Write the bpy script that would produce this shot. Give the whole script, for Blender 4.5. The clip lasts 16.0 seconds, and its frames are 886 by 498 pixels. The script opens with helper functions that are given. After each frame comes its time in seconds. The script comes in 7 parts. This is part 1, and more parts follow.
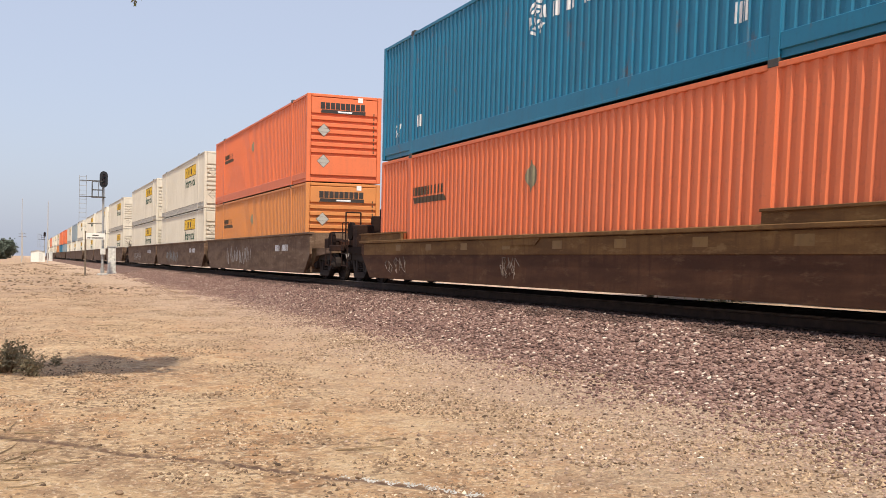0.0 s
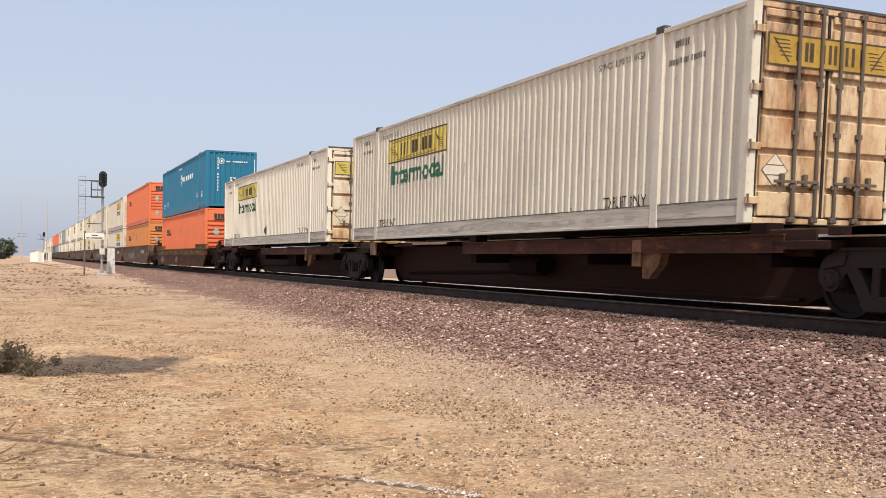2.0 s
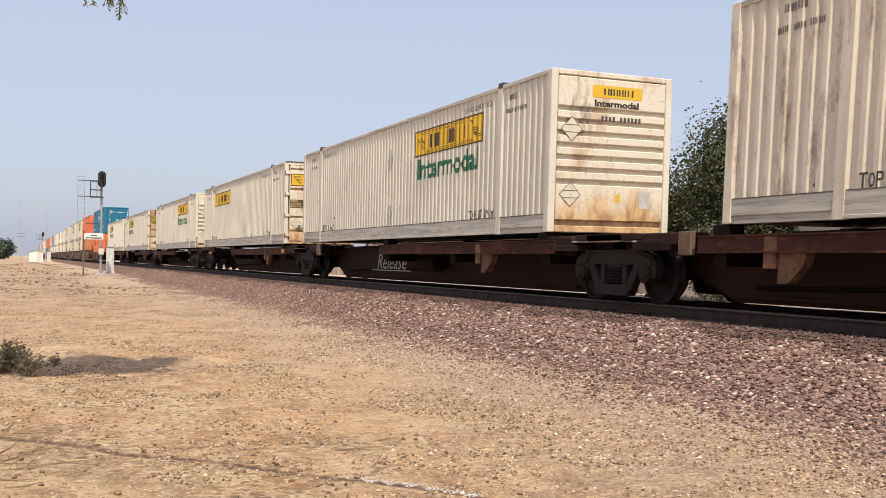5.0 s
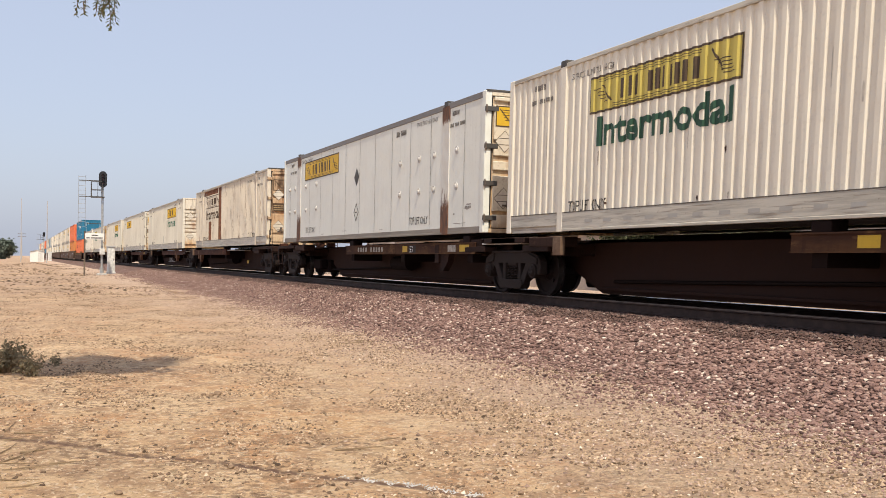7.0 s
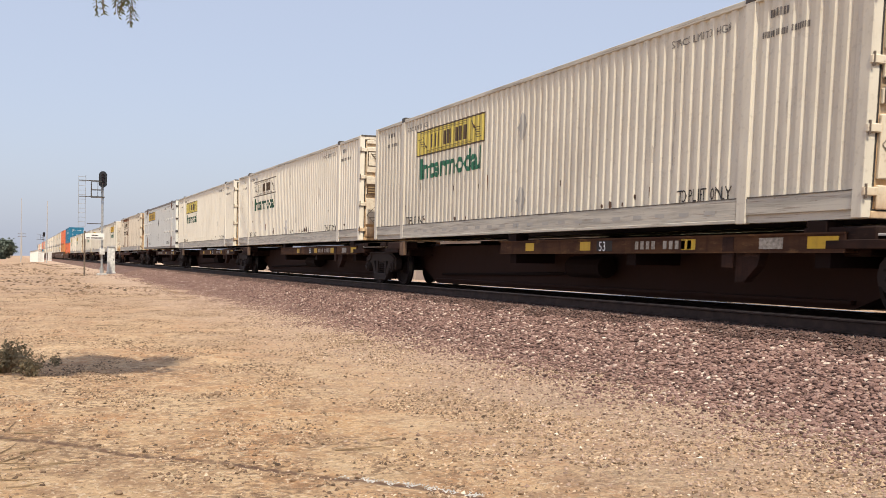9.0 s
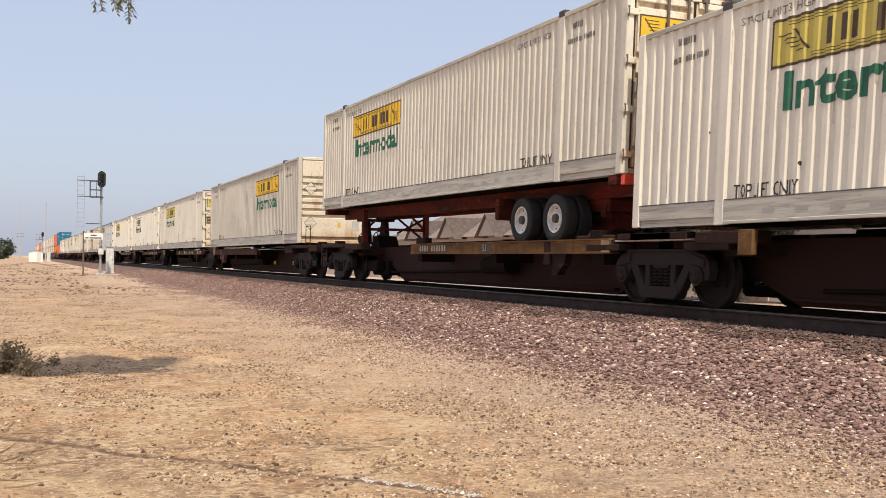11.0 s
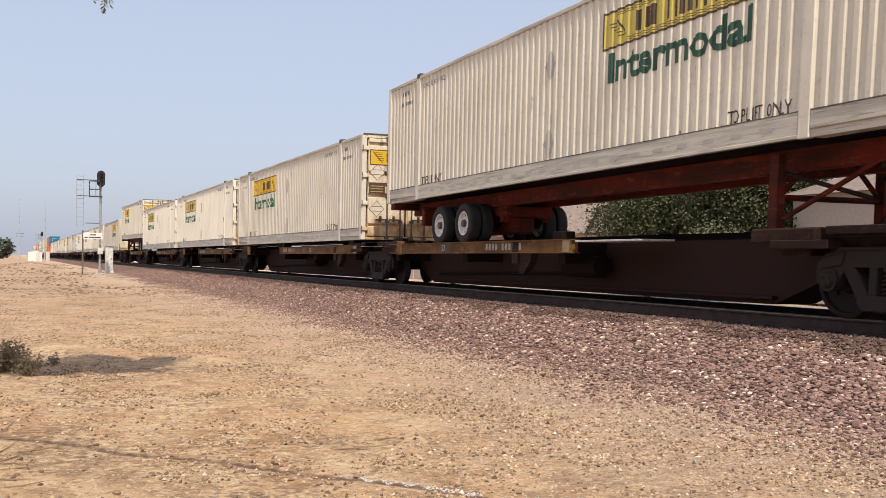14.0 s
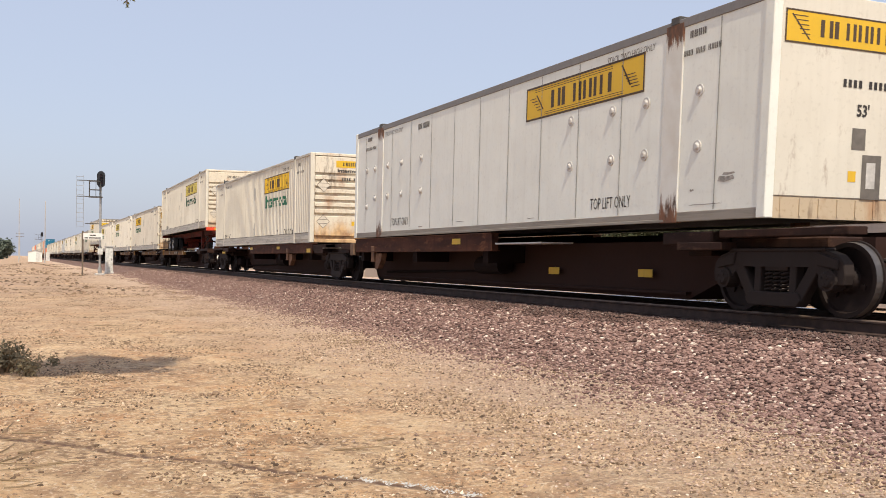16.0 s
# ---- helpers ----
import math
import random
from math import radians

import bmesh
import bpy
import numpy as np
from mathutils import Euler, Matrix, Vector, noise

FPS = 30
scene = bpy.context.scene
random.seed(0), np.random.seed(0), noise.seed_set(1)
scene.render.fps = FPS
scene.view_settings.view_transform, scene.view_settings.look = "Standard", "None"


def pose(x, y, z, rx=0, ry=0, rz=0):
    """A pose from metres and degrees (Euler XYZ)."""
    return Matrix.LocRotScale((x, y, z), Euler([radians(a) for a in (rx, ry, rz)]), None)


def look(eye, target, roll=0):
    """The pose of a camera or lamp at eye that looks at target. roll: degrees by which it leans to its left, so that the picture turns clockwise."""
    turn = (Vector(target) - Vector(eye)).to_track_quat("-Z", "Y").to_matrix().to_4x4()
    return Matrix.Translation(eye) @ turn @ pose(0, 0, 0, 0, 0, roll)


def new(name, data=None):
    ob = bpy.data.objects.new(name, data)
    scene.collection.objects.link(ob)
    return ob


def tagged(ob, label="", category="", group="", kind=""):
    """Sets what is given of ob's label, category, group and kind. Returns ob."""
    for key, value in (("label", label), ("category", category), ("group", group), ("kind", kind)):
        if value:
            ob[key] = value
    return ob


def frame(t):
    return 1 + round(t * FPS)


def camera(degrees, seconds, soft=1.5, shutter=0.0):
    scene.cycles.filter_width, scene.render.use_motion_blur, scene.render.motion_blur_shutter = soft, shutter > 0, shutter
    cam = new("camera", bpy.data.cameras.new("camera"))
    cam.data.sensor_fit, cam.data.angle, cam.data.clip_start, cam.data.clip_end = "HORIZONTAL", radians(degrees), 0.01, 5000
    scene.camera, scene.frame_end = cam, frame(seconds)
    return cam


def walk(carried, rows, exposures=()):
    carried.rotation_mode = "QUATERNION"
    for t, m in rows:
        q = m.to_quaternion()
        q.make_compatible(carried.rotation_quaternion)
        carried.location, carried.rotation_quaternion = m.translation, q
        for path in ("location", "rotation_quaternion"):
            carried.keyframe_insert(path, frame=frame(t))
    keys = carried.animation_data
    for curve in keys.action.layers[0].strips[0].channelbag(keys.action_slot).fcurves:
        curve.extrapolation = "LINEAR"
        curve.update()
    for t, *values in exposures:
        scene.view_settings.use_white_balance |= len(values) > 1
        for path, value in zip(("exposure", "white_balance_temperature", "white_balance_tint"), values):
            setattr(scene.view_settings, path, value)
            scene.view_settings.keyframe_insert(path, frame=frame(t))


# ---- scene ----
import functools

# ---- camera ----
cam = camera(49.127, 16.0, soft=0.75, shutter=0.62)
scene.cycles.rolling_shutter_type, scene.cycles.rolling_shutter_duration = 'TOP', 0.03      # a phone's sensor, read out row by row from the top
EYE = (0.0, 0.0, 0.67)


def aim(yaw, pitch=0.0):
    """The standing camera, turned by a few hundredths of a degree."""
    a, p = radians(23.5815 + yaw), radians(0.5892 + pitch)
    d = Vector((math.sin(a) * math.cos(p), math.cos(a) * math.cos(p), math.sin(p)))
    return look(EYE, Vector(EYE) + d * 50, 0.4961)


walk(cam, [(0.0, aim(-0.04)), (0.4, aim(0)), (3.4, aim(0)), (3.9, aim(0.05)), (4.3, aim(0.07)), (6.2, aim(0)),
           (9.2, aim(0)), (11.2, aim(0.07)), (12.0, aim(0.1)), (12.5, aim(0.13)), (13.0, aim(0.1)), (13.5, aim(0.1, -0.03)),
           (14.3, aim(0.1, -0.03)), (14.9, aim(0.1)), (16.0, aim(0.1))])

# ---- light ----
SUN_EL, SUN_AZ = 58.0, 190.6      # high noon sun, behind the train
world = bpy.data.worlds.new("world")
scene.world = world
world.use_nodes = True
wn = world.node_tree
sky = wn.nodes.new("ShaderNodeTexSky")
sky.sky_type = 'NISHITA'
sky.sun_disc = False
sky.sun_elevation, sky.sun_rotation = radians(SUN_EL), radians(SUN_AZ)
sky.air_density, sky.dust_density, sky.ozone_density, sky.altitude = 1.0, 3.2, 1.6, 20
haze = wn.nodes.new("ShaderNodeMixRGB")
haze.inputs[0].default_value = 0.55
haze.inputs[2].default_value = (5.6, 6.0, 7.3, 1)
back = wn.nodes["Background"]
back.inputs[1].default_value = 0.135
wn.links.new(sky.outputs[0], haze.inputs[1])
wn.links.new(haze.outputs[0], back.inputs[0])
sun = new("sun", bpy.data.lights.new("sun", 'SUN'))
sun.data.energy, sun.data.angle, sun.data.color = 4.8, radians(0.6), (1.0, 0.89, 0.72)
sd = Vector((math.sin(radians(SUN_AZ)), math.cos(radians(SUN_AZ)), math.tan(radians(SUN_EL))))
sun.matrix_world = look(sd * 100, (0, 0, 0))
scene.view_settings.exposure = 0.0

V = 21.076          # metres a second, towards +y
CX = 9.8565         # the track's middle

# ---- materials ----
def material(name, rough=0.6, metal=0.0, spec=0.5):
    m = bpy.data.materials.new(name)
    m.use_nodes = True
    b = m.node_tree.nodes["Principled BSDF"]
    b.inputs["Roughness"].default_value, b.inputs["Metallic"].default_value = rough, metal
    b.inputs["Specular IOR Level"].default_value = spec
    return m, m.node_tree, b


def coords(nt, scale=(1, 1, 1), kind="Object"):
    tc, mp = nt.nodes.new("ShaderNodeTexCoord"), nt.nodes.new("ShaderNodeMapping")
    mp.inputs["Scale"].default_value = scale
    nt.links.new(tc.outputs[kind], mp.inputs[0])
    return mp.outputs[0]


def noise_fac(nt, vec, scale, detail=5, lo=0.35, hi=0.65, rough=0.6):
    n, r = nt.nodes.new("ShaderNodeTexNoise"), nt.nodes.new("ShaderNodeMapRange")
    n.inputs["Scale"].default_value, n.inputs["Detail"].default_value, n.inputs["Roughness"].default_value = scale, detail, rough
    r.inputs[1].default_value, r.inputs[2].default_value = lo, hi
    nt.links.new(vec, n.inputs["Vector"])
    nt.links.new(n.outputs["Fac"], r.inputs[0])
    return r.outputs[0]


def mix(nt, fac, a, b):
    m = nt.nodes.new("ShaderNodeMixRGB")
    for i, v in ((0, fac), (1, a), (2, b)):
        if isinstance(v, bpy.types.NodeSocket):
            nt.links.new(v, m.inputs[i])
        elif i == 0:
            m.inputs[0].default_value = v
        else:
            m.inputs[i].default_value = (*v, 1)
    return m.outputs[0]


def times(nt, a, b):
    m = nt.nodes.new("ShaderNodeMath")
    m.operation = 'MULTIPLY'
    for i, v in enumerate((a, b)):
        if isinstance(v, bpy.types.NodeSocket):
            nt.links.new(v, m.inputs[i])
        else:
            m.inputs[i].default_value = v
    return m.outputs[0]


def bump(nt, b, height, strength=0.3, dist=0.01):
    n = nt.nodes.new("ShaderNodeBump")
    n.inputs["Strength"].default_value, n.inputs["Distance"].default_value = strength, dist
    nt.links.new(height, n.inputs["Height"])
    nt.links.new(n.outputs[0], b.inputs["Normal"])


def paint(name, colour, dirt=(0.25, 0.19, 0.13), dirty=0.35, rust=0.0, rough=0.55, streak=0.5, spec=0.4):
    """Weathered paint: broad grime, streaks that run down, spots of rust."""
    m, nt, b = material(name, rough, spec=spec)
    v = coords(nt)
    c = mix(nt, times(nt, noise_fac(nt, v, 0.55, 6, 0.35, 0.75), dirty), colour, tuple(0.6 * k + 0.4 * d for k, d in zip(colour, dirt)))
    sv = coords(nt, (5, 5, 0.35))
    c = mix(nt, times(nt, noise_fac(nt, sv, 1.6, 4, 0.5, 0.8), dirty * streak), c, dirt)
    fv = coords(nt, (1, 1, 1))
    c = mix(nt, times(nt, noise_fac(nt, fv, 14, 5, 0.55, 0.75), dirty * 0.4), c, tuple(0.5 * d for d in dirt))
    if rust:
        rv = coords(nt, (2.2, 2.2, 0.8))
        c = mix(nt, times(nt, noise_fac(nt, rv, 1.3, 7, 0.62 - 0.22 * rust, 0.78 - 0.2 * rust, 0.7), 0.85), c, (0.16, 0.068, 0.03))
    nt.links.new(c, b.inputs["Base Color"])
    bump(nt, b, noise_fac(nt, fv, 1.8, 1, 0.2, 0.8, 0.4), 0.3, 0.03)
    return m


def plain(name, colour, rough=0.6, metal=0.0, var=0.25, scale=6.0, bumpy=0.0, spec=0.4):
    m, nt, b = material(name, rough, metal, spec)
    v = coords(nt)
    c = mix(nt, noise_fac(nt, v, scale, 6, 0.3, 0.7), tuple(k * (1 - var) for k in colour), tuple(min(1, k * (1 + var)) for k in colour))
    nt.links.new(c, b.inputs["Base Color"])
    if bumpy:
        bump(nt, b, noise_fac(nt, v, scale * 4, 5, 0.2, 0.8), bumpy, 0.01)
    return m


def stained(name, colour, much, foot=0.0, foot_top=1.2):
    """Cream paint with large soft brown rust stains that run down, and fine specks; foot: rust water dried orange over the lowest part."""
    m, nt, b = material(name, 0.6, spec=0.3)
    sv = coords(nt, (1.9, 1, 0.75))
    c = mix(nt, times(nt, noise_fac(nt, sv, 0.9, 7, 0.60 - 0.16 * much, 0.76 - 0.14 * much, 0.6), 0.8), colour, (0.36, 0.17, 0.07))
    c = mix(nt, times(nt, noise_fac(nt, coords(nt, (2.2, 1, 0.5)), 1.1, 8, 0.66 - 0.17 * much, 0.78 - 0.17 * much, 0.65), 0.9), c, (0.085, 0.04, 0.02))
    c = mix(nt, times(nt, noise_fac(nt, coords(nt), 16, 6, 0.55, 0.7), 0.5), c, (0.3, 0.19, 0.11))
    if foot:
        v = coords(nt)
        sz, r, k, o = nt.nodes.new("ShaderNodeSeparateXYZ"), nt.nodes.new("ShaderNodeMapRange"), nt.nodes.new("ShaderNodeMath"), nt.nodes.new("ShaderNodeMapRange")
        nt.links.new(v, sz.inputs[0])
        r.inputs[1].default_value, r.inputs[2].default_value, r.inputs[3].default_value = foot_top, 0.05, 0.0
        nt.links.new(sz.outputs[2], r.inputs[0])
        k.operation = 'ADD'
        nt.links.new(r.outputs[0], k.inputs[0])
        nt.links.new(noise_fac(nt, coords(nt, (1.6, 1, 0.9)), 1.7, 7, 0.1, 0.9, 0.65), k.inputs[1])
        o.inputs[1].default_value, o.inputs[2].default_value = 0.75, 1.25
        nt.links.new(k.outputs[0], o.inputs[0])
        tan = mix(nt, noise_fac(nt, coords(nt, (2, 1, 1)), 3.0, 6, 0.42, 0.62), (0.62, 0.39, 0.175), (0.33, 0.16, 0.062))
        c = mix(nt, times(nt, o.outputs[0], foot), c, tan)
    nt.links.new(c, b.inputs["Base Color"])
    return m


def worn_steel(name, colour, dark, pale):
    """Old brown car steel: blotches of darker grime along its length, runs from above, pale scuffs, fine grain."""
    m, nt, b = material(name, 0.8, spec=0.15)
    c = mix(nt, noise_fac(nt, coords(nt, (1, 0.45, 2.2)), 1.5, 7, 0.40, 0.60, 0.65), colour, dark)
    c = mix(nt, times(nt, noise_fac(nt, coords(nt, (4, 4, 0.5)), 1.7, 6, 0.50, 0.66, 0.6), 0.7), c, dark)
    c = mix(nt, times(nt, noise_fac(nt, coords(nt, (1, 0.8, 3)), 2.6, 8, 0.56, 0.66, 0.7), 0.8), c, pale)
    c = mix(nt, times(nt, noise_fac(nt, coords(nt), 22, 6, 0.5, 0.7), 0.4), c, dark)
    nt.links.new(c, b.inputs["Base Color"])
    bump(nt, b, noise_fac(nt, coords(nt), 9, 6, 0.2, 0.8), 0.25, 0.01)
    return m


def rusted_post(name, foot=(1.75, 0.1), head=(2.1, 2.75)):
    """White steel post, eaten by rust under the lifting casting and over its lower half, with soft ragged edges."""
    m, nt, b = material(name, 0.75, spec=0.25)
    v = coords(nt)
    sz = nt.nodes.new("ShaderNodeSeparateXYZ")
    nt.links.new(v, sz.inputs[0])
    rag = noise_fac(nt, coords(nt, (3, 6, 1.3)), 2.2, 8, 0.0, 1.0, 0.7)

    def reach(z0, z1):
        r = nt.nodes.new("ShaderNodeMapRange")
        r.inputs[1].default_value, r.inputs[2].default_value = z0, z1
        nt.links.new(sz.outputs[2], r.inputs[0])
        k = nt.nodes.new("ShaderNodeMath")
        k.operation = 'ADD'
        nt.links.new(r.outputs[0], k.inputs[0])
        nt.links.new(rag, k.inputs[1])
        o = nt.nodes.new("ShaderNodeMapRange")
        o.inputs[1].default_value, o.inputs[2].default_value = 1.0, 1.14
        nt.links.new(k.outputs[0], o.inputs[0])
        return o.outputs[0]
    c = mix(nt, times(nt, noise_fac(nt, v, 2.0, 6, 0.4, 0.7), 0.5), (0.66, 0.66, 0.62), (0.5, 0.44, 0.36))
    low, high = reach(*foot), reach(*head)
    rust = mix(nt, noise_fac(nt, coords(nt, (2, 3, 1)), 3.5, 6, 0.38, 0.62), (0.17, 0.064, 0.026), (0.062, 0.03, 0.018))
    c = mix(nt, times(nt, low, 0.95), c, rust)
    c = mix(nt, times(nt, high, 0.95), c, rust)
    nt.links.new(c, b.inputs["Base Color"])
    bump(nt, b, noise_fac(nt, v, 20, 6, 0.3, 0.7), 0.12, 0.004)
    return m


def scraped(name, colour):
    """Pale paint scuffed along its length: long grey scrapes, dirt gathered in bands, small chips."""
    m, nt, b = material(name, 0.65, spec=0.3)
    c = mix(nt, times(nt, noise_fac(nt, coords(nt, (1, 0.5, 9)), 1.4, 7, 0.45, 0.62, 0.65), 0.75), colour, tuple(0.62 * k for k in colour))
    c = mix(nt, times(nt, noise_fac(nt, coords(nt, (1, 0.9, 26)), 1.7, 6, 0.55, 0.66, 0.6), 0.7), c, (0.23, 0.19, 0.15))
    c = mix(nt, times(nt, noise_fac(nt, coords(nt, (1, 3, 5)), 3.0, 7, 0.64, 0.70, 0.7), 0.8), c, (0.13, 0.075, 0.045))
    nt.links.new(c, b.inputs["Base Color"])
    return m


WHITE_CLEAN = paint("white_paint_clean", (0.785, 0.74, 0.628), dirty=0.35)
WHITE_CREAM = paint("white_paint_cream", (0.68, 0.63, 0.53), dirty=0.5)
WHITE_GREY = paint("white_paint_dusty", (0.695, 0.655, 0.552), dirty=0.6)
WHITE_DUST = paint("white_paint_road_film", (0.56, 0.525, 0.45), dirty=0.8)
WHITE_RUST = paint("white_paint_rusty", (0.70, 0.63, 0.51), dirty=0.55, rust=0.35)
WHITE_SMOOTH = paint("white_smooth_panel", (0.775, 0.79, 0.725), dirt=(0.27, 0.23, 0.18), dirty=0.3, streak=0.35)
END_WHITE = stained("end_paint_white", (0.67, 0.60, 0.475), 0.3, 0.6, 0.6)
END_SMOOTH = paint("end_paint_smooth_white", (0.67, 0.635, 0.545), dirty=0.4, rust=0.1, streak=0.3)
END_STAIN = stained("end_paint_stained", (0.62, 0.465, 0.30), 1.05)
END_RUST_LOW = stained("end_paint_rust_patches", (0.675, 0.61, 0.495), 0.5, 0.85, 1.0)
DOOR_RUST = plain("orange_brown_steel", (0.15, 0.075, 0.04), 0.85, var=0.6)
POST_RUST = rusted_post("lifting_post_rust")
POST_SPOTS = rusted_post("lifting_post_rust_spots", (0.95, -0.25), (2.05, 2.95))
PLACARD = paint("placard_cream", (0.66, 0.60, 0.50), dirty=0.5)
GASKET = plain("black_door_gasket", (0.03, 0.026, 0.024), 0.8)
PLATE_BROWN = plain("brown_plate", (0.075, 0.045, 0.025), 0.6)
PLATE_TAN = plain("tan_plate_print", (0.38, 0.27, 0.14), 0.6)
PLATE_GREY = plain("grey_plate", (0.13, 0.115, 0.10), 0.6)
RAIL_DARK = scraped("dirty_dark_rail", (0.27, 0.245, 0.21))
# door leaf behind the raised panels: darker tan, with rust stains
DOOR_RECESS = stained("tan_door_recess", (0.56, 0.44, 0.30), 0.75, 0.85, 1.3)
END_TAN = stained("tan_lower_end", (0.50, 0.40, 0.28), 0.5)
OLIVE_PLATE = plain("olive_grey_plate", (0.22, 0.20, 0.13), 0.7)
YELLOW_OLD = paint("dirty_ochre_sign", (0.44, 0.28, 0.045), dirt=(0.12, 0.07, 0.03), dirty=0.9)
JOINT_PALE = plain("grey_panel_seam", (0.30, 0.29, 0.26), 0.7)
JOINT = plain("dark_seam_strip", (0.13, 0.11, 0.09), 0.8)
RAIL_GRIME = scraped("scraped_grimy_rail", (0.56, 0.53, 0.455))
POCKET_GREY = paint("grey_pocket", (0.42, 0.41, 0.38), dirty=0.5)
ROOF_GREY = paint("grey_roof_rail", (0.2, 0.19, 0.18), dirt=(0.1, 0.09, 0.08), dirty=0.6)
ORANGE = paint("orange_paint", (0.74, 0.18, 0.07), dirt=(0.34, 0.14, 0.09), dirty=0.5)
ORANGE_OLD = paint("faded_orange_paint", (0.62, 0.235, 0.068), dirt=(0.35, 0.18, 0.1), dirty=0.5)
TEAL = paint("teal_paint", (0.013, 0.175, 0.31), dirt=(0.03, 0.06, 0.07), dirty=0.45, rust=0.1, rough=0.45)
TEAL_END = paint("teal_paint_rusty_end", (0.013, 0.165, 0.29), dirt=(0.03, 0.05, 0.055), dirty=0.6, rust=0.2, rough=0.5)
GREYBLUE = paint("greyblue_paint", (0.25, 0.32, 0.36), dirty=0.4)
WELL_BROWN = worn_steel("well_car_brown", (0.105, 0.05, 0.028), (0.066, 0.031, 0.019), (0.135, 0.075, 0.044))
WELL_BAND = worn_steel("well_car_upper_band", (0.20, 0.112, 0.044), (0.12, 0.063, 0.028), (0.25, 0.155, 0.07))
WELL_PATCH = paint("ochre_patch", (0.23, 0.13, 0.037), dirt=(0.09, 0.05, 0.025), dirty=0.9)
WELL_GREY = worn_steel("well_car_greybrown", (0.19, 0.125, 0.085), (0.12, 0.075, 0.05), (0.26, 0.19, 0.14))
CAR_DARK = paint("car_frame_dark", (0.014, 0.008, 0.007), dirt=(0.022, 0.013, 0.011), dirty=0.5, rough=0.85, spec=0.1)
SPINE_BROWN = paint("spine_dark_brown", (0.036, 0.017, 0.013), dirt=(0.026, 0.015, 0.012), dirty=0.6, rough=0.8, spec=0.15)
CAR_RUST = worn_steel("car_beam_rust", (0.085, 0.033, 0.02), (0.045, 0.019, 0.013), (0.15, 0.062, 0.032))
CAR_OCHRE = worn_steel("car_beam_ochre", (0.20, 0.105, 0.038), (0.10, 0.052, 0.024), (0.28, 0.16, 0.065))
CAR_UMBER = worn_steel("car_beam_umber", (0.095, 0.046, 0.022), (0.05, 0.024, 0.015), (0.17, 0.09, 0.04))
MARK_DULL = plain("dull_white_marks", (0.34, 0.31, 0.26), 0.7, var=0.5, scale=20)
CAR_BROWN = worn_steel("car_gear_brown", (0.042, 0.020, 0.014), (0.02, 0.011, 0.009), (0.07, 0.038, 0.026))
CAST_STEEL = paint("truck_cast_steel", (0.029, 0.022, 0.020), dirt=(0.042, 0.028, 0.022), dirty=0.6, rough=0.75, spec=0.15)
WHEEL = plain("wheel_steel", (0.019, 0.013, 0.012), 0.7, 0.0, spec=0.15)
TREAD = plain("wheel_rim_bright", (0.16, 0.145, 0.135), 0.4, 0.9)
RED_FRAME = worn_steel("chassis_red", (0.15, 0.02, 0.013), (0.05, 0.018, 0.013), (0.2, 0.05, 0.03))
RED_LAMP = plain("red_reflector_bar", (0.75, 0.08, 0.04), 0.3)
TYRE = plain("tyre_rubber", (0.022, 0.021, 0.02), 0.85)
RIM = plain("white_wheel_rim", (0.66, 0.64, 0.6), 0.45, var=0.3)
YELLOW = paint("sign_yellow", (0.68, 0.42, 0.02), dirty=0.2)
YELLOW_DULL = paint("dull_reflector_yellow", (0.62, 0.40, 0.03), dirt=(0.16, 0.09, 0.03), dirty=0.5)
DARK_ROD = paint("grimy_lock_rod", (0.12, 0.095, 0.075), dirt=(0.08, 0.05, 0.035), dirty=0.8)
YELLOW_FADE = paint("sign_faded_yellow", (0.56, 0.46, 0.10), dirty=0.35)
INK = plain("black_lettering", (0.035, 0.03, 0.028), 0.6)
INK_SOFT = plain("worn_grey_lettering", (0.17, 0.155, 0.14), 0.7)
INK_BROWN = plain("brown_black_lettering", (0.07, 0.045, 0.025), 0.6)
GREEN_INK = plain("green_lettering", (0.02, 0.12, 0.068), 0.55)
GREEN_DARK = plain("dark_green_lettering", (0.02, 0.07, 0.04), 0.55)
WHITE_INK = plain("white_lettering", (0.75, 0.77, 0.78), 0.55, var=0.1)
CHALK = plain("grey_graffiti", (0.42, 0.4, 0.38), 0.7)
CHALK_DIM = plain("worn_graffiti", (0.22, 0.17, 0.14), 0.8, var=0.4)
CYAN_TAG = plain("teal_graffiti", (0.06, 0.22, 0.2), 0.7)
DARK_GREY = plain("dark_grey_plate", (0.07, 0.065, 0.06), 0.6)
LIGHT_PLATE = plain("light_grey_plate", (0.5, 0.48, 0.45), 0.5)
GALV = plain("galvanised_steel", (0.42, 0.43, 0.43), 0.45, 0.6)
RUSTY = plain("rusty_streak", (0.17, 0.07, 0.035), 0.85, var=0.6, scale=9)
RUST_SPOT = plain("rust_pock", (0.075, 0.042, 0.03), 0.85, var=0.6, scale=20)
GRIME = plain("grime_on_white", (0.5, 0.46, 0.39), 0.7, var=0.3)
GRIME_DARK = plain("dark_scuff", (0.3, 0.28, 0.25), 0.8, var=0.5, scale=20)
SIGNAL_BLACK = plain("signal_black", (0.015, 0.016, 0.02), 0.5)
CABINET = plain("cabinet_aluminium", (0.6, 0.6, 0.57), 0.5, 0.1)
WHITE_WALL = plain("white_wall", (0.75, 0.74, 0.7), 0.6, var=0.06)
BEIGE_WALL = plain("beige_stucco", (0.48, 0.40, 0.33), 0.9, var=0.08, bumpy=0.2)
ROOF_BROWN = plain("brown_shingle", (0.2, 0.155, 0.135), 0.9, var=0.3, scale=3)
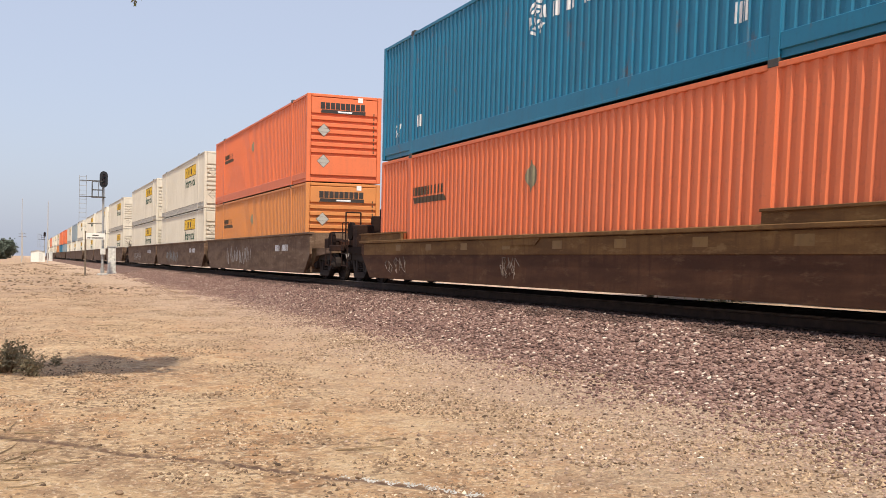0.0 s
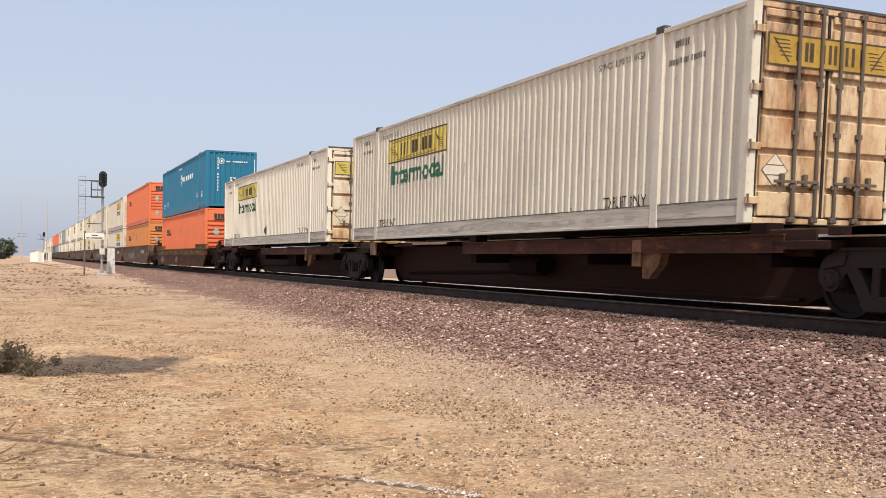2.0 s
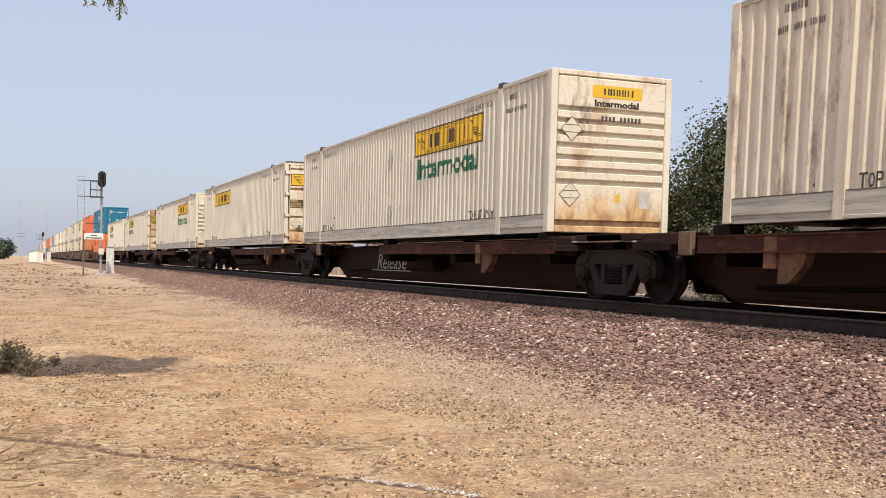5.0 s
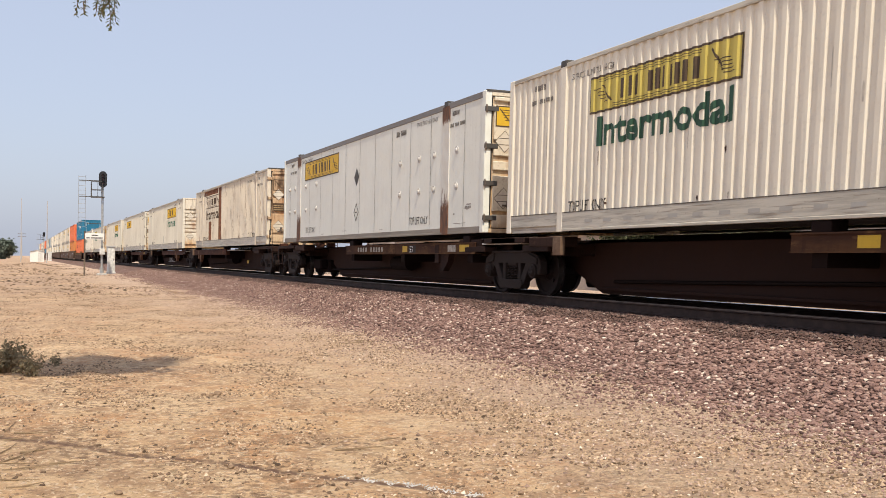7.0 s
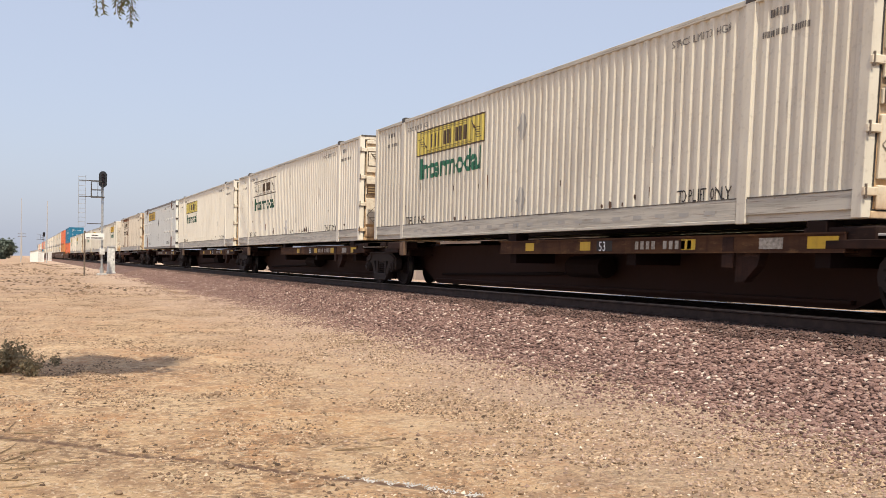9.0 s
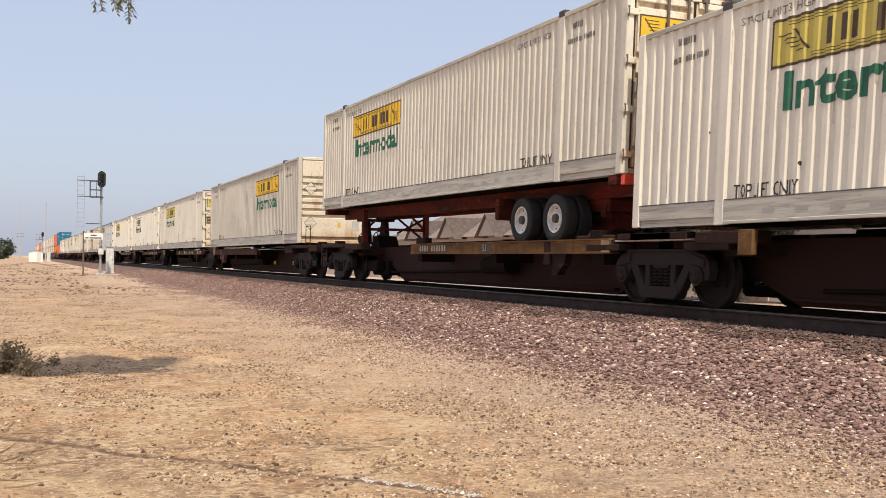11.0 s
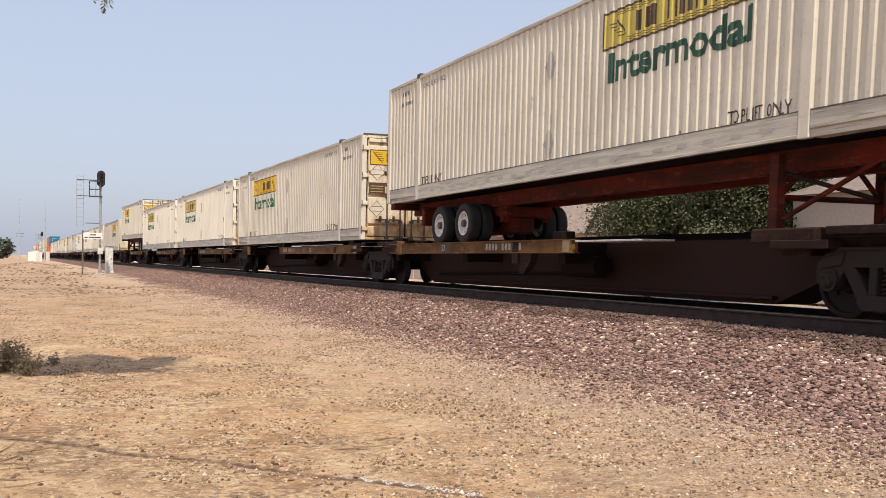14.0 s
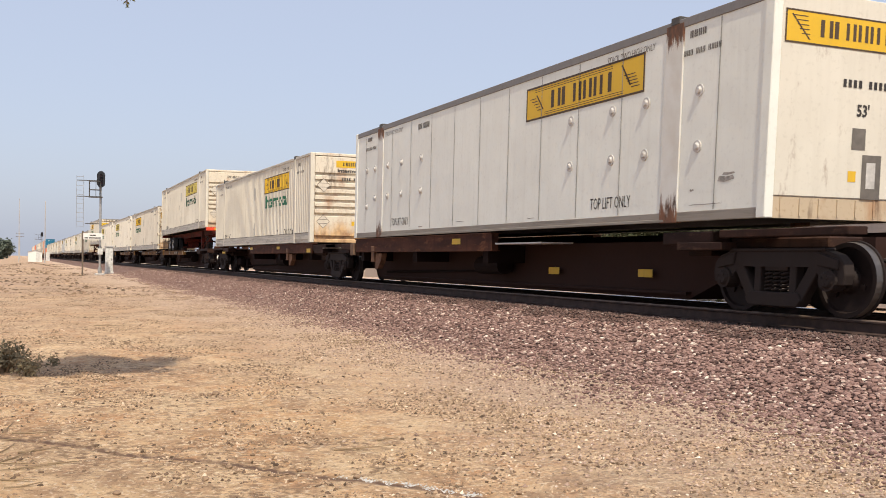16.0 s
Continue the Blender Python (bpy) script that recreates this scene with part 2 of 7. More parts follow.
WOOD = plain("weathered_wood", (0.13, 0.1, 0.075), 0.85, var=0.4)
BARK = plain("bark", (0.12, 0.085, 0.06), 0.9, var=0.4, bumpy=0.5)
TWIG_DRY = plain("dry_twig", (0.24, 0.17, 0.1), 0.9, var=0.4)
TIE_WOOD = plain("creosoted_tie", (0.05, 0.035, 0.028), 0.9, var=0.5)
RAIL_TOP = plain("polished_rail_head", (0.75, 0.73, 0.7), 0.16, 1.0, var=0.1)
# rail head under the train's near side: browner and duller to stand for shade
RAIL_SHADED = plain("shaded_rail_head", (0.16, 0.115, 0.09), 0.55, 0.3, var=0.3)
RAIL_SIDE = plain("rusty_rail", (0.05, 0.029, 0.022), 0.8, var=0.4)
GLASS_DARK = plain("dark_window_glass", (0.02, 0.025, 0.03), 0.08)
LENS = plain("unlit_signal_lens", (0.05, 0.012, 0.012), 0.1)


def leaf_material(name, colour, dry):
    m, nt, b = material(name, 0.8, spec=0.12)
    g = nt.nodes.new("ShaderNodeNewGeometry")
    c = mix(nt, g.outputs["Random Per Island"], colour, dry)
    nt.links.new(c, b.inputs["Base Color"])
    b.inputs["Subsurface Weight"].default_value = 0.0
    return m


# green lightened to stand for the haze in front of these trees
LEAF = leaf_material("broad_leaf_green", (0.05, 0.062, 0.03), (0.105, 0.11, 0.06))
LEAF_OLIVE = leaf_material("drooping_leaf_olive", (0.10, 0.12, 0.05), (0.2, 0.19, 0.1))
LEAF_TWIG = leaf_material("twig_leaf_green", (0.15, 0.19, 0.085), (0.30, 0.32, 0.18))
LEAF_GREY = leaf_material("grey_green_leaf", (0.08, 0.085, 0.05), (0.15, 0.145, 0.095))
# distance haze mixed into the leaf colour: paler, greyer green
LEAF_FAR = leaf_material("far_leaf_haze_tint", (0.085, 0.105, 0.085), (0.12, 0.14, 0.11))
LEAF_DUST = leaf_material("dusty_scrub_leaf", (0.15, 0.13, 0.08), (0.30, 0.245, 0.155))


def ground_material():
    m, nt, b = material("sandy_ground", 0.95, spec=0.2)
    v = coords(nt)
    c = mix(nt, noise_fac(nt, v, 0.5, 7, 0.35, 0.65), (0.606, 0.392, 0.216), (0.566, 0.38, 0.223))
    c = mix(nt, times(nt, noise_fac(nt, v, 0.23, 6, 0.45, 0.65), 0.5), c, (0.418, 0.305, 0.211))
    c = mix(nt, times(nt, noise_fac(nt, v, 0.75, 6, 0.46, 0.58), 0.9), c, (0.541, 0.305, 0.157))
    c = mix(nt, times(nt, noise_fac(nt, coords(nt, (1, 0.6, 1)), 1.1, 7, 0.5, 0.62), 0.8), c, (0.705, 0.527, 0.337))
    c = mix(nt, times(nt, noise_fac(nt, v, 4.2, 5, 0.46, 0.58, 0.6), 0.8), c, (0.68, 0.479, 0.293))
    c = mix(nt, times(nt, noise_fac(nt, coords(nt, (1, 0.7, 1)), 2.6, 6, 0.5, 0.6, 0.65), 0.7), c, (0.385, 0.237, 0.141))
    drift = noise_fac(nt, v, 0.9, 6, 0.42, 0.62, 0.65)
    c = mix(nt, times(nt, times(nt, noise_fac(nt, v, 11, 5, 0.48, 0.56, 0.65), 0.9), drift), c, (0.197, 0.123, 0.0768))
    c = mix(nt, times(nt, noise_fac(nt, v, 20, 4, 0.56, 0.62, 0.6), 0.6), c, (0.246, 0.155, 0.094))
    c = mix(nt, times(nt, noise_fac(nt, v, 40, 3, 0.54, 0.62, 0.6), 0.3), c, (0.311, 0.198, 0.121))
    c = mix(nt, times(nt, noise_fac(nt, v, 24, 4, 0.56, 0.63), 0.8), c, (0.737, 0.586, 0.415))
    # an overhead wire's soft shadow, painted as a dark line in the sand
    wire_shade = nt.nodes.new("ShaderNodeVectorMath")
    wire_shade.operation = 'DOT_PRODUCT'
    wire_shade.inputs[1].default_value = (0.745, 0.667, 0)
    nt.links.new(v, wire_shade.inputs[0])
    off = nt.nodes.new("ShaderNodeMath")
    off.operation = 'MULTIPLY_ADD'
    off.inputs[1].default_value, off.inputs[2].default_value = 0.12, -5.44
    nt.links.new(noise_fac(nt, v, 1.5, 5, 0.0, 1.0), off.inputs[0])
    dist = nt.nodes.new("ShaderNodeMath")
    dist.operation = 'ADD'
    nt.links.new(wire_shade.outputs["Value"], dist.inputs[0])
    nt.links.new(off.outputs[0], dist.inputs[1])
    ab = nt.nodes.new("ShaderNodeMath")
    ab.operation = 'ABSOLUTE'
    nt.links.new(dist.outputs[0], ab.inputs[0])
    near = nt.nodes.new("ShaderNodeMapRange")
    near.inputs[1].default_value, near.inputs[2].default_value, near.inputs[3].default_value, near.inputs[4].default_value = 0.012, 0.075, 0.95, 0.0
    nt.links.new(ab.outputs[0], near.inputs[0])
    c = mix(nt, times(nt, near.outputs[0], noise_fac(nt, v, 3, 4, 0.25, 0.5)), c, (0.15, 0.09, 0.065))
    # the sand gives way to greyer, gritty soil farther along the line
    sy = nt.nodes.new("ShaderNodeSeparateXYZ")
    nt.links.new(v, sy.inputs[0])
    away = nt.nodes.new("ShaderNodeMapRange")
    away.inputs[1].default_value, away.inputs[2].default_value, away.inputs[4].default_value = 9, 42, 0.95
    nt.links.new(sy.outputs[1], away.inputs[0])
    c = mix(nt, times(nt, away.outputs[0], noise_fac(nt, v, 0.35, 9, 0.3, 0.55, 0.7)), c, (0.36, 0.255, 0.18))
    # grey crushed stone and litter towards the track
    sx = nt.nodes.new("ShaderNodeSeparateXYZ")
    nt.links.new(v, sx.inputs[0])
    r = nt.nodes.new("ShaderNodeMapRange")
    r.inputs[1].default_value, r.inputs[2].default_value = 2.4, 5.6
    add = nt.nodes.new("ShaderNodeMath")
    add.operation = 'MULTIPLY_ADD'
    add.inputs[1].default_value = 2.0
    nt.links.new(noise_fac(nt, v, 0.9, 5, 0.0, 1.0), add.inputs[0])
    sub = nt.nodes.new("ShaderNodeMath")
    sub.operation = 'SUBTRACT'
    sub.inputs[1].default_value = 1.0
    nt.links.new(sx.outputs[0], sub.inputs[0])
    nt.links.new(sub.outputs[0], add.inputs[2])
    nt.links.new(add.outputs[0], r.inputs[0])
    vo = nt.nodes.new("ShaderNodeTexVoronoi")
    vo.inputs["Scale"].default_value = 42
    nt.links.new(v, vo.inputs["Vector"])
    sep = nt.nodes.new("ShaderNodeSeparateColor")
    nt.links.new(vo.outputs["Color"], sep.inputs[0])
    grit = mix(nt, sep.outputs[0], (0.32, 0.23, 0.17), (0.64, 0.48, 0.36))
    c = mix(nt, times(nt, r.outputs[0], 0.92), c, grit)
    nt.links.new(c, b.inputs["Base Color"])
    bump(nt, b, noise_fac(nt, v, 6, 9, 0.2, 0.8, 0.68), 1.0, 0.075)
    return m


def stone_material(name, a, b_, light, dark):
    m, nt, b = material(name, 0.9, spec=0.25)
    g = nt.nodes.new("ShaderNodeNewGeometry")
    ramp = nt.nodes.new("ShaderNodeValToRGB")
    ramp.color_ramp.interpolation = 'LINEAR'
    e = ramp.color_ramp.elements
    e[0].position, e[0].color = 0.0, (*dark, 1)
    e[1].position, e[1].color = 1.0, (*light, 1)
    for p, col in ((0.22, a), (0.75, b_), (0.95, tuple(0.8 * x + 0.2 * y for x, y in zip(b_, light)))):
        k = e.new(p)
        k.color = (*col, 1)
    nt.links.new(g.outputs["Random Per Island"], ramp.inputs[0])
    v = coords(nt)
    c = mix(nt, times(nt, noise_fac(nt, v, 30, 4, 0.4, 0.7), 0.4), ramp.outputs[0], tuple(0.6 * x for x in a))
    nt.links.new(c, b.inputs["Base Color"])
    return m


GROUND = ground_material()
BALLAST = stone_material("ballast_stone", (0.158, 0.094, 0.080), (0.305, 0.192, 0.162), (0.78, 0.67, 0.56), (0.05, 0.03, 0.026))
# darker copy of the ballast stone, standing for the train's shade
BALLAST_SHADE = stone_material("shaded_ballast_stone", (0.09, 0.054, 0.046), (0.16, 0.098, 0.082), (0.34, 0.28, 0.24), (0.03, 0.02, 0.018))
GRAVEL = stone_material("fine_grey_gravel", (0.27, 0.185, 0.14), (0.48, 0.35, 0.27), (0.88, 0.76, 0.62), (0.10, 0.066, 0.048))
LITTER = stone_material("dark_litter", (0.17, 0.112, 0.072), (0.30, 0.205, 0.132), (0.44, 0.33, 0.23), (0.06, 0.04, 0.027))
PEBBLE = stone_material("pebble_stone", (0.34, 0.235, 0.15), (0.56, 0.405, 0.27), (0.82, 0.69, 0.54), (0.10, 0.066, 0.043))


def ballast_bed_material():
    m, nt, b = material("ballast_bed", 0.95, spec=0.2)
    v = coords(nt)
    vo = nt.nodes.new("ShaderNodeTexVoronoi")
    vo.inputs["Scale"].default_value = 17
    nt.links.new(v, vo.inputs["Vector"])
    sep = nt.nodes.new("ShaderNodeSeparateColor")
    nt.links.new(vo.outputs["Color"], sep.inputs[0])
    c = mix(nt, sep.outputs[0], (0.105, 0.063, 0.052), (0.235, 0.148, 0.122))
    c = mix(nt, times(nt, noise_fac(nt, v, 25, 3, 0.63, 0.7), 0.8), c, (0.5, 0.42, 0.37))
    sx = nt.nodes.new("ShaderNodeSeparateXYZ")
    nt.links.new(v, sx.inputs[0])
    d = nt.nodes.new("ShaderNodeMath")
    d.operation = 'SUBTRACT'
    d.inputs[1].default_value = 9.8565
    nt.links.new(sx.outputs[0], d.inputs[0])
    a = nt.nodes.new("ShaderNodeMath")
    a.operation = 'ABSOLUTE'
    nt.links.new(d.outputs[0], a.inputs[0])
    # darkens the bed round the track, as the train's shadow would
    shade_band = nt.nodes.new("ShaderNodeMapRange")
    shade_band.inputs[1].default_value, shade_band.inputs[2].default_value, shade_band.inputs[3].default_value, shade_band.inputs[4].default_value = 1.0, 1.6, 0.6, 0.0
    nt.links.new(a.outputs[0], shade_band.inputs[0])
    # the foot of the bed thins out into fine grit
    vf = nt.nodes.new("ShaderNodeTexVoronoi")
    vf.inputs["Scale"].default_value = 42
    nt.links.new(v, vf.inputs["Vector"])
    sf = nt.nodes.new("ShaderNodeSeparateColor")
    nt.links.new(vf.outputs["Color"], sf.inputs[0])
    far = nt.nodes.new("ShaderNodeMath")
    far.operation = 'MULTIPLY_ADD'
    far.inputs[1].default_value = 2.2
    nt.links.new(noise_fac(nt, v, 1.1, 6, 0.0, 1.0, 0.65), far.inputs[0])
    nt.links.new(a.outputs[0], far.inputs[2])
    foot = nt.nodes.new("ShaderNodeMapRange")
    foot.inputs[1].default_value, foot.inputs[2].default_value = 4.6, 5.8
    nt.links.new(far.outputs[0], foot.inputs[0])
    c = mix(nt, foot.outputs[0], c, mix(nt, sf.outputs[0], (0.26, 0.19, 0.145), (0.54, 0.41, 0.315)))
    c = mix(nt, shade_band.outputs[0], c, (0.06, 0.04, 0.034))
    nt.links.new(c, b.inputs["Base Color"])
    inv = nt.nodes.new("ShaderNodeMath")
    inv.operation = 'SUBTRACT'
    inv.inputs[0].default_value = 1.0
    nt.links.new(vo.outputs["Distance"], inv.inputs[1])
    bump(nt, b, inv.outputs[0], 1.0, 0.05)
    return m


BED = ballast_bed_material()


# ---- mesh helpers ----
def box(bm, x0, x1, y0, y1, z0, z1, bevel=0.0):
    """A box, its edges rounded off by bevel."""
    m = Matrix.Translation(((x0 + x1) / 2, (y0 + y1) / 2, (z0 + z1) / 2)) @ Matrix.Diagonal((abs(x1 - x0), abs(y1 - y0), abs(z1 - z0), 1))
    r = bmesh.ops.create_cube(bm, size=1, matrix=m)
    if bevel:
        es = list({e for v in r["verts"] for e in v.link_edges})
        bmesh.ops.bevel(bm, geom=es, offset=bevel, segments=1, affect='EDGES')
    return bm


def rod(bm, a, b, r, n=8, r2=None):
    """A round bar from a to b."""
    a, b = Vector(a), Vector(b)
    d = b - a
    m = Matrix.Translation((a + b) / 2) @ d.to_track_quat('Z', 'Y').to_matrix().to_4x4()
    bmesh.ops.create_cone(bm, cap_ends=True, segments=n, radius1=r, radius2=r if r2 is None else r2, depth=d.length, matrix=m)
    return bm


def prism(bm, pts, x0, x1):
    """An outline of (y, z) points drawn out from x0 to x1."""
    a = [bm.verts.new((x0, y, z)) for y, z in pts]
    b = [bm.verts.new((x1, y, z)) for y, z in pts]
    n = len(pts)
    bm.faces.new(a)
    bm.faces.new(list(reversed(b)))
    for i in range(n):
        bm.faces.new((a[i], b[i], b[(i + 1) % n], a[(i + 1) % n]))
    return bm


def mesh(name, bm, mat):
    bmesh.ops.recalc_face_normals(bm, faces=bm.faces[:])
    me = bpy.data.meshes.new(name)
    bm.to_mesh(me)
    bm.free()
    me.materials.append(mat)
    return me


KEPT = {}


def kept(key, name, mat, build):
    """One mesh for all parts that look alike."""
    k = (key, mat.name)
    if k not in KEPT:
        bm = bmesh.new()
        build(bm)
        KEPT[k] = mesh(name, bm, mat)
    return KEPT[k]


def hang(name, me, parent, m=None, label=""):
    """Links a mesh as one part under a thing or a part."""
    ob = new(name, me)
    ob.parent = parent
    if m is not None:
        ob.matrix_basis = m
    return tagged(ob, label)


def part(name, bm, mat, parent, label=""):
    return hang(name, mesh(name, bm, mat), parent, None, label)


def thing(name, label, category, m=None, group="", kind=""):
    ob = new(name)
    ob.empty_display_size = 0.2
    if m is not None:
        ob.matrix_basis = m
    return tagged(ob, label, category, group, kind)


# ---- ground ----
def lift(x, y):
    """Height of the bare ground."""
    z = -0.73
    far = min(1, max(0, (y - 25) / 60))
    z += 0.14 * far * far * (3 - 2 * far)                       # the ground climbs slowly along the track
    rise = min(1, max(0, (x - 3.6) / 3.2))
    z += 0.07 * rise
    z += 0.5 * math.exp(-((x - 1.2) / 1.6) ** 2 - ((y - 118) / 26) ** 2)
    if x > 9:
        z = -0.72 - 0.55 * min(1, max(0, (x - 13.0) / 2.5))
    d = math.hypot(x, y)
    if d < 150:
        z += 0.035 * noise.noise((x * 0.33, y * 0.33, 0)) + 0.018 * noise.noise((x * 1.3, y * 1.3, 4))
        # a shallow furrow added under the painted wire shadow across the foreground
        u = x * 0.745 + y * 0.667 - 5.38
        z -= 0.018 * math.exp(-(u / 0.06) ** 2)
    if d < 60:
        z += 0.010 * noise.noise((x * 5, y * 5, 2))
    return z


def graded(lo, hi, fine0, fine1, step, grow):
    a = list(np.arange(fine0, fine1 + 1e-6, step))
    s, v = step, a[-1]
    while v < hi:
        s *= grow
        v = min(hi, v + s)
        a.append(v)
    s, v = step, a[0]
    while v > lo:
        s *= grow
        v = max(lo, v - s)
        a.insert(0, v)
    return a


def grid_mesh(name, xs, ys, height, mat):
    vs = [(x, y, height(x, y)) for y in ys for x in xs]
    n = len(xs)
    fs = [(j * n + i, j * n + i + 1, (j + 1) * n + i + 1, (j + 1) * n + i) for j in range(len(ys) - 1) for i in range(n - 1)]
    me = bpy.data.meshes.new(name)
    me.from_pydata(vs, [], fs)
    me.polygons.foreach_set("use_smooth", [True] * len(fs))
    me.materials.append(mat)
    return me


ground = new("ground", grid_mesh("ground", graded(-2500, 2500, -2, 9, 0.09, 1.16), graded(-1200, 4500, 3, 26, 0.1, 1.1), lift, GROUND))
tagged(ground, "dry sandy ground with pebbles, grit and litter", "ground", kind="structure")


def bed_height(x, y):
    """A flat top and an even slope that runs out under the sand."""
    o = abs(x - CX)
    base = (lift(x, y) if x < CX else -0.72) - 0.09
    k = min(1, max(0, (o - 1.55 + 0.12 * noise.noise((x * 0.8, y * 0.5, 7))) / 2.45))
    return -0.19 + (base + 0.19) * k ** 0.92 + 0.012 * noise.noise((x * 6, y * 6, 1))


bed = new("ballast_bed", grid_mesh("ballast_bed", list(np.arange(CX - 4.6, CX + 4.61, 0.12)), graded(-160, 900, 2, 40, 0.12, 1.12), bed_height, BED))
tagged(bed, "bed of pinkish grey crushed ballast under the track", "ballast", kind="structure")


def stone_shape(rng, size):
    """A small angular stone as vertices and faces."""
    bm = bmesh.new()
    bmesh.ops.create_icosphere(bm, subdivisions=1, radius=0.5)
    q = Euler([rng.uniform(0, 6.28) for _ in range(3)]).to_matrix()
    sc = Vector((rng.uniform(0.85, 1.3), rng.uniform(0.7, 1.0), rng.uniform(0.5, 0.8)))
    for v in bm.verts:
        p = q @ v.co
        v.co = Vector((p.x * sc.x, p.y * sc.y, p.z * sc.z)) * rng.uniform(0.8, 1.15)
    bmesh.ops.recalc_face_normals(bm, faces=bm.faces[:])
    out = np.array([v.co[:] for v in bm.verts]), np.array([[v.index for v in f.verts] for f in bm.faces])
    bm.free()
    return out


RNG = random.Random(5)
SHAPES = [stone_shape(RNG, 1) for _ in range(14)]


def chip_shape(rng):
    """An eight-sided grain for the smallest pebbles."""
    v = np.array([(0.5, 0, 0), (-0.5, 0, 0), (0, 0.42, 0), (0, -0.42, 0), (0, 0, 0.32), (0, 0, -0.32)]) * np.array([[rng.uniform(0.7, 1.2)] for _ in range(6)])
    v += np.array([[rng.uniform(-0.12, 0.12) for _ in range(3)] for _ in range(6)])
    return v, np.array([(0, 2, 4), (2, 1, 4), (1, 3, 4), (3, 0, 4), (2, 0, 5), (1, 2, 5), (3, 1, 5), (0, 3, 5)])


GRAINS = [chip_shape(RNG) for _ in range(14)]


def scatter(name, places, mat, shapes=SHAPES):
    """Many small stones as one mesh. places: x, y, z, size."""
    vs, fs, n = [], [], 0
    for i, (x, y, z, s) in enumerate(places):
        v, f = shapes[i % 14]
        a = RNG.uniform(0, 6.28)
        c, d = math.cos(a), math.sin(a)
        w = v * s
        vs.append(np.stack([w[:, 0] * c - w[:, 1] * d + x, w[:, 0] * d + w[:, 1] * c + y, w[:, 2] + z], 1))
        fs.append(f + n)
        n += len(v)
    me = bpy.data.meshes.new(name)
    me.from_pydata(np.concatenate(vs).tolist(), [], np.concatenate(fs).tolist())
    me.materials.append(mat)
    return me


def stones_for_ballast():
    out, near, shaded = [], [], []
    while len(out) + len(shaded) < 92000:
        y = 3.0 + 68 * RNG.random() ** 2.0
        x = RNG.uniform(CX - 6.2, CX - 0.95)
        o = CX - x
        edge = o - 3.45 + 0.6 * noise.noise((x * 0.7, y * 0.35, 3)) + 0.4 * noise.noise((x * 2.5, y * 2.1, 8))
        thin = min(1, max(0, 1 - edge / 1.9)) ** 2
        if RNG.random() > thin:
            continue
        s = RNG.uniform(0.034, 0.07) * (1.0 if o < 3.0 else max(0.5, 1.0 - 0.25 * (o - 3.0)))
        z = max(bed_height(x, y), lift(x, y)) + RNG.uniform(0.0, 0.3) * s
        (shaded if o < 1.75 + 0.45 * noise.noise((x * 2, y, 5)) else near if len(near) < 300 and y < 9 and 2.2 < o < 3.2 and s > 0.055 else out).append((x, y, z, s))
    for _ in range(3000):
        y = RNG.uniform(2, 40)
        x = RNG.uniform(CX + 2.3, CX + 3.9)
        out.append((x, y, bed_height(x, y) + 0.01, RNG.uniform(0.05, 0.08)))
    return out, near, shaded


# stones nearest the rail get the shade-dark colour
loose, picked, shaded = stones_for_ballast()
tagged(hang("shaded_rubble", scatter("shaded_rubble", shaded, BALLAST_SHADE, GRAINS), bed, None, "ballast beside the rail, darkened as train shade"), kind="stuff")
tagged(hang("rubble", scatter("rubble", [p for p in loose if p[1] < 20], BALLAST), bed), kind="stuff")
tagged(hang("far_rubble", scatter("far_rubble", [p for p in loose if p[1] >= 20], BALLAST, GRAINS), bed), kind="stuff")
STONE_MESHES = [scatter("stone", [(0, 0, 0, 1)], BALLAST, [shape] * 14) for shape in SHAPES]
for i, (x, y, z, s) in enumerate(picked):
    hang("stone", STONE_MESHES[i % 14], bed, Matrix.Translation((x, y, z)) @ Matrix.Rotation(RNG.uniform(0, 6), 4, 'Z') @ Matrix.Scale(s, 4))


def crumbs(x, y):
    """Where crumbs and grit gather on the sand: above 0 in drifts, below on the bare patches."""
    return noise.noise((x * 0.9, y * 0.65, 11)) + 0.6 * noise.noise((x * 2.6, y * 2.0, 12))


def pebbles():
    out = []
    while len(out) < 36000:
        y = 3.4 + 34 * RNG.random() ** 1.7
        x = RNG.uniform(-1.5, 5.4)
        clump = 0.2 + 1.15 * crumbs(x, y) + 0.07 * (x - 1.5)
        if RNG.random() > clump:
            continue
        s = RNG.choice((0.009, 0.013, 0.017, 0.022, 0.029)) * RNG.uniform(0.8, 1.4)
        if RNG.random() < 0.03:
            s = RNG.uniform(0.026, 0.048)
        out.append((x, y, lift(x, y) + 0.12 * s, s))
    return out


grit = new("pebbles", scatter("pebbles", pebbles(), PEBBLE, GRAINS))
tagged(grit, "small pale and brown pebbles strewn over sand", "pebbles", kind="stuff")


def chips():
    """Dark bark chips and clods, thickest in drifts, and a thin line of pale gravel beside the painted shadow line."""
    out = []
    while len(out) < 27000:
        y = 3.4 + 40 * RNG.random() ** 1.6
        x = RNG.uniform(-1.5, 6.4)
        if RNG.random() > 0.18 + 1.2 * crumbs(x, y):
            continue
        s = RNG.choice((0.010, 0.015, 0.020, 0.027, 0.036)) * RNG.uniform(0.8, 1.4)
        out.append((x, y, lift(x, y) + 0.1 * s, s))
    return out


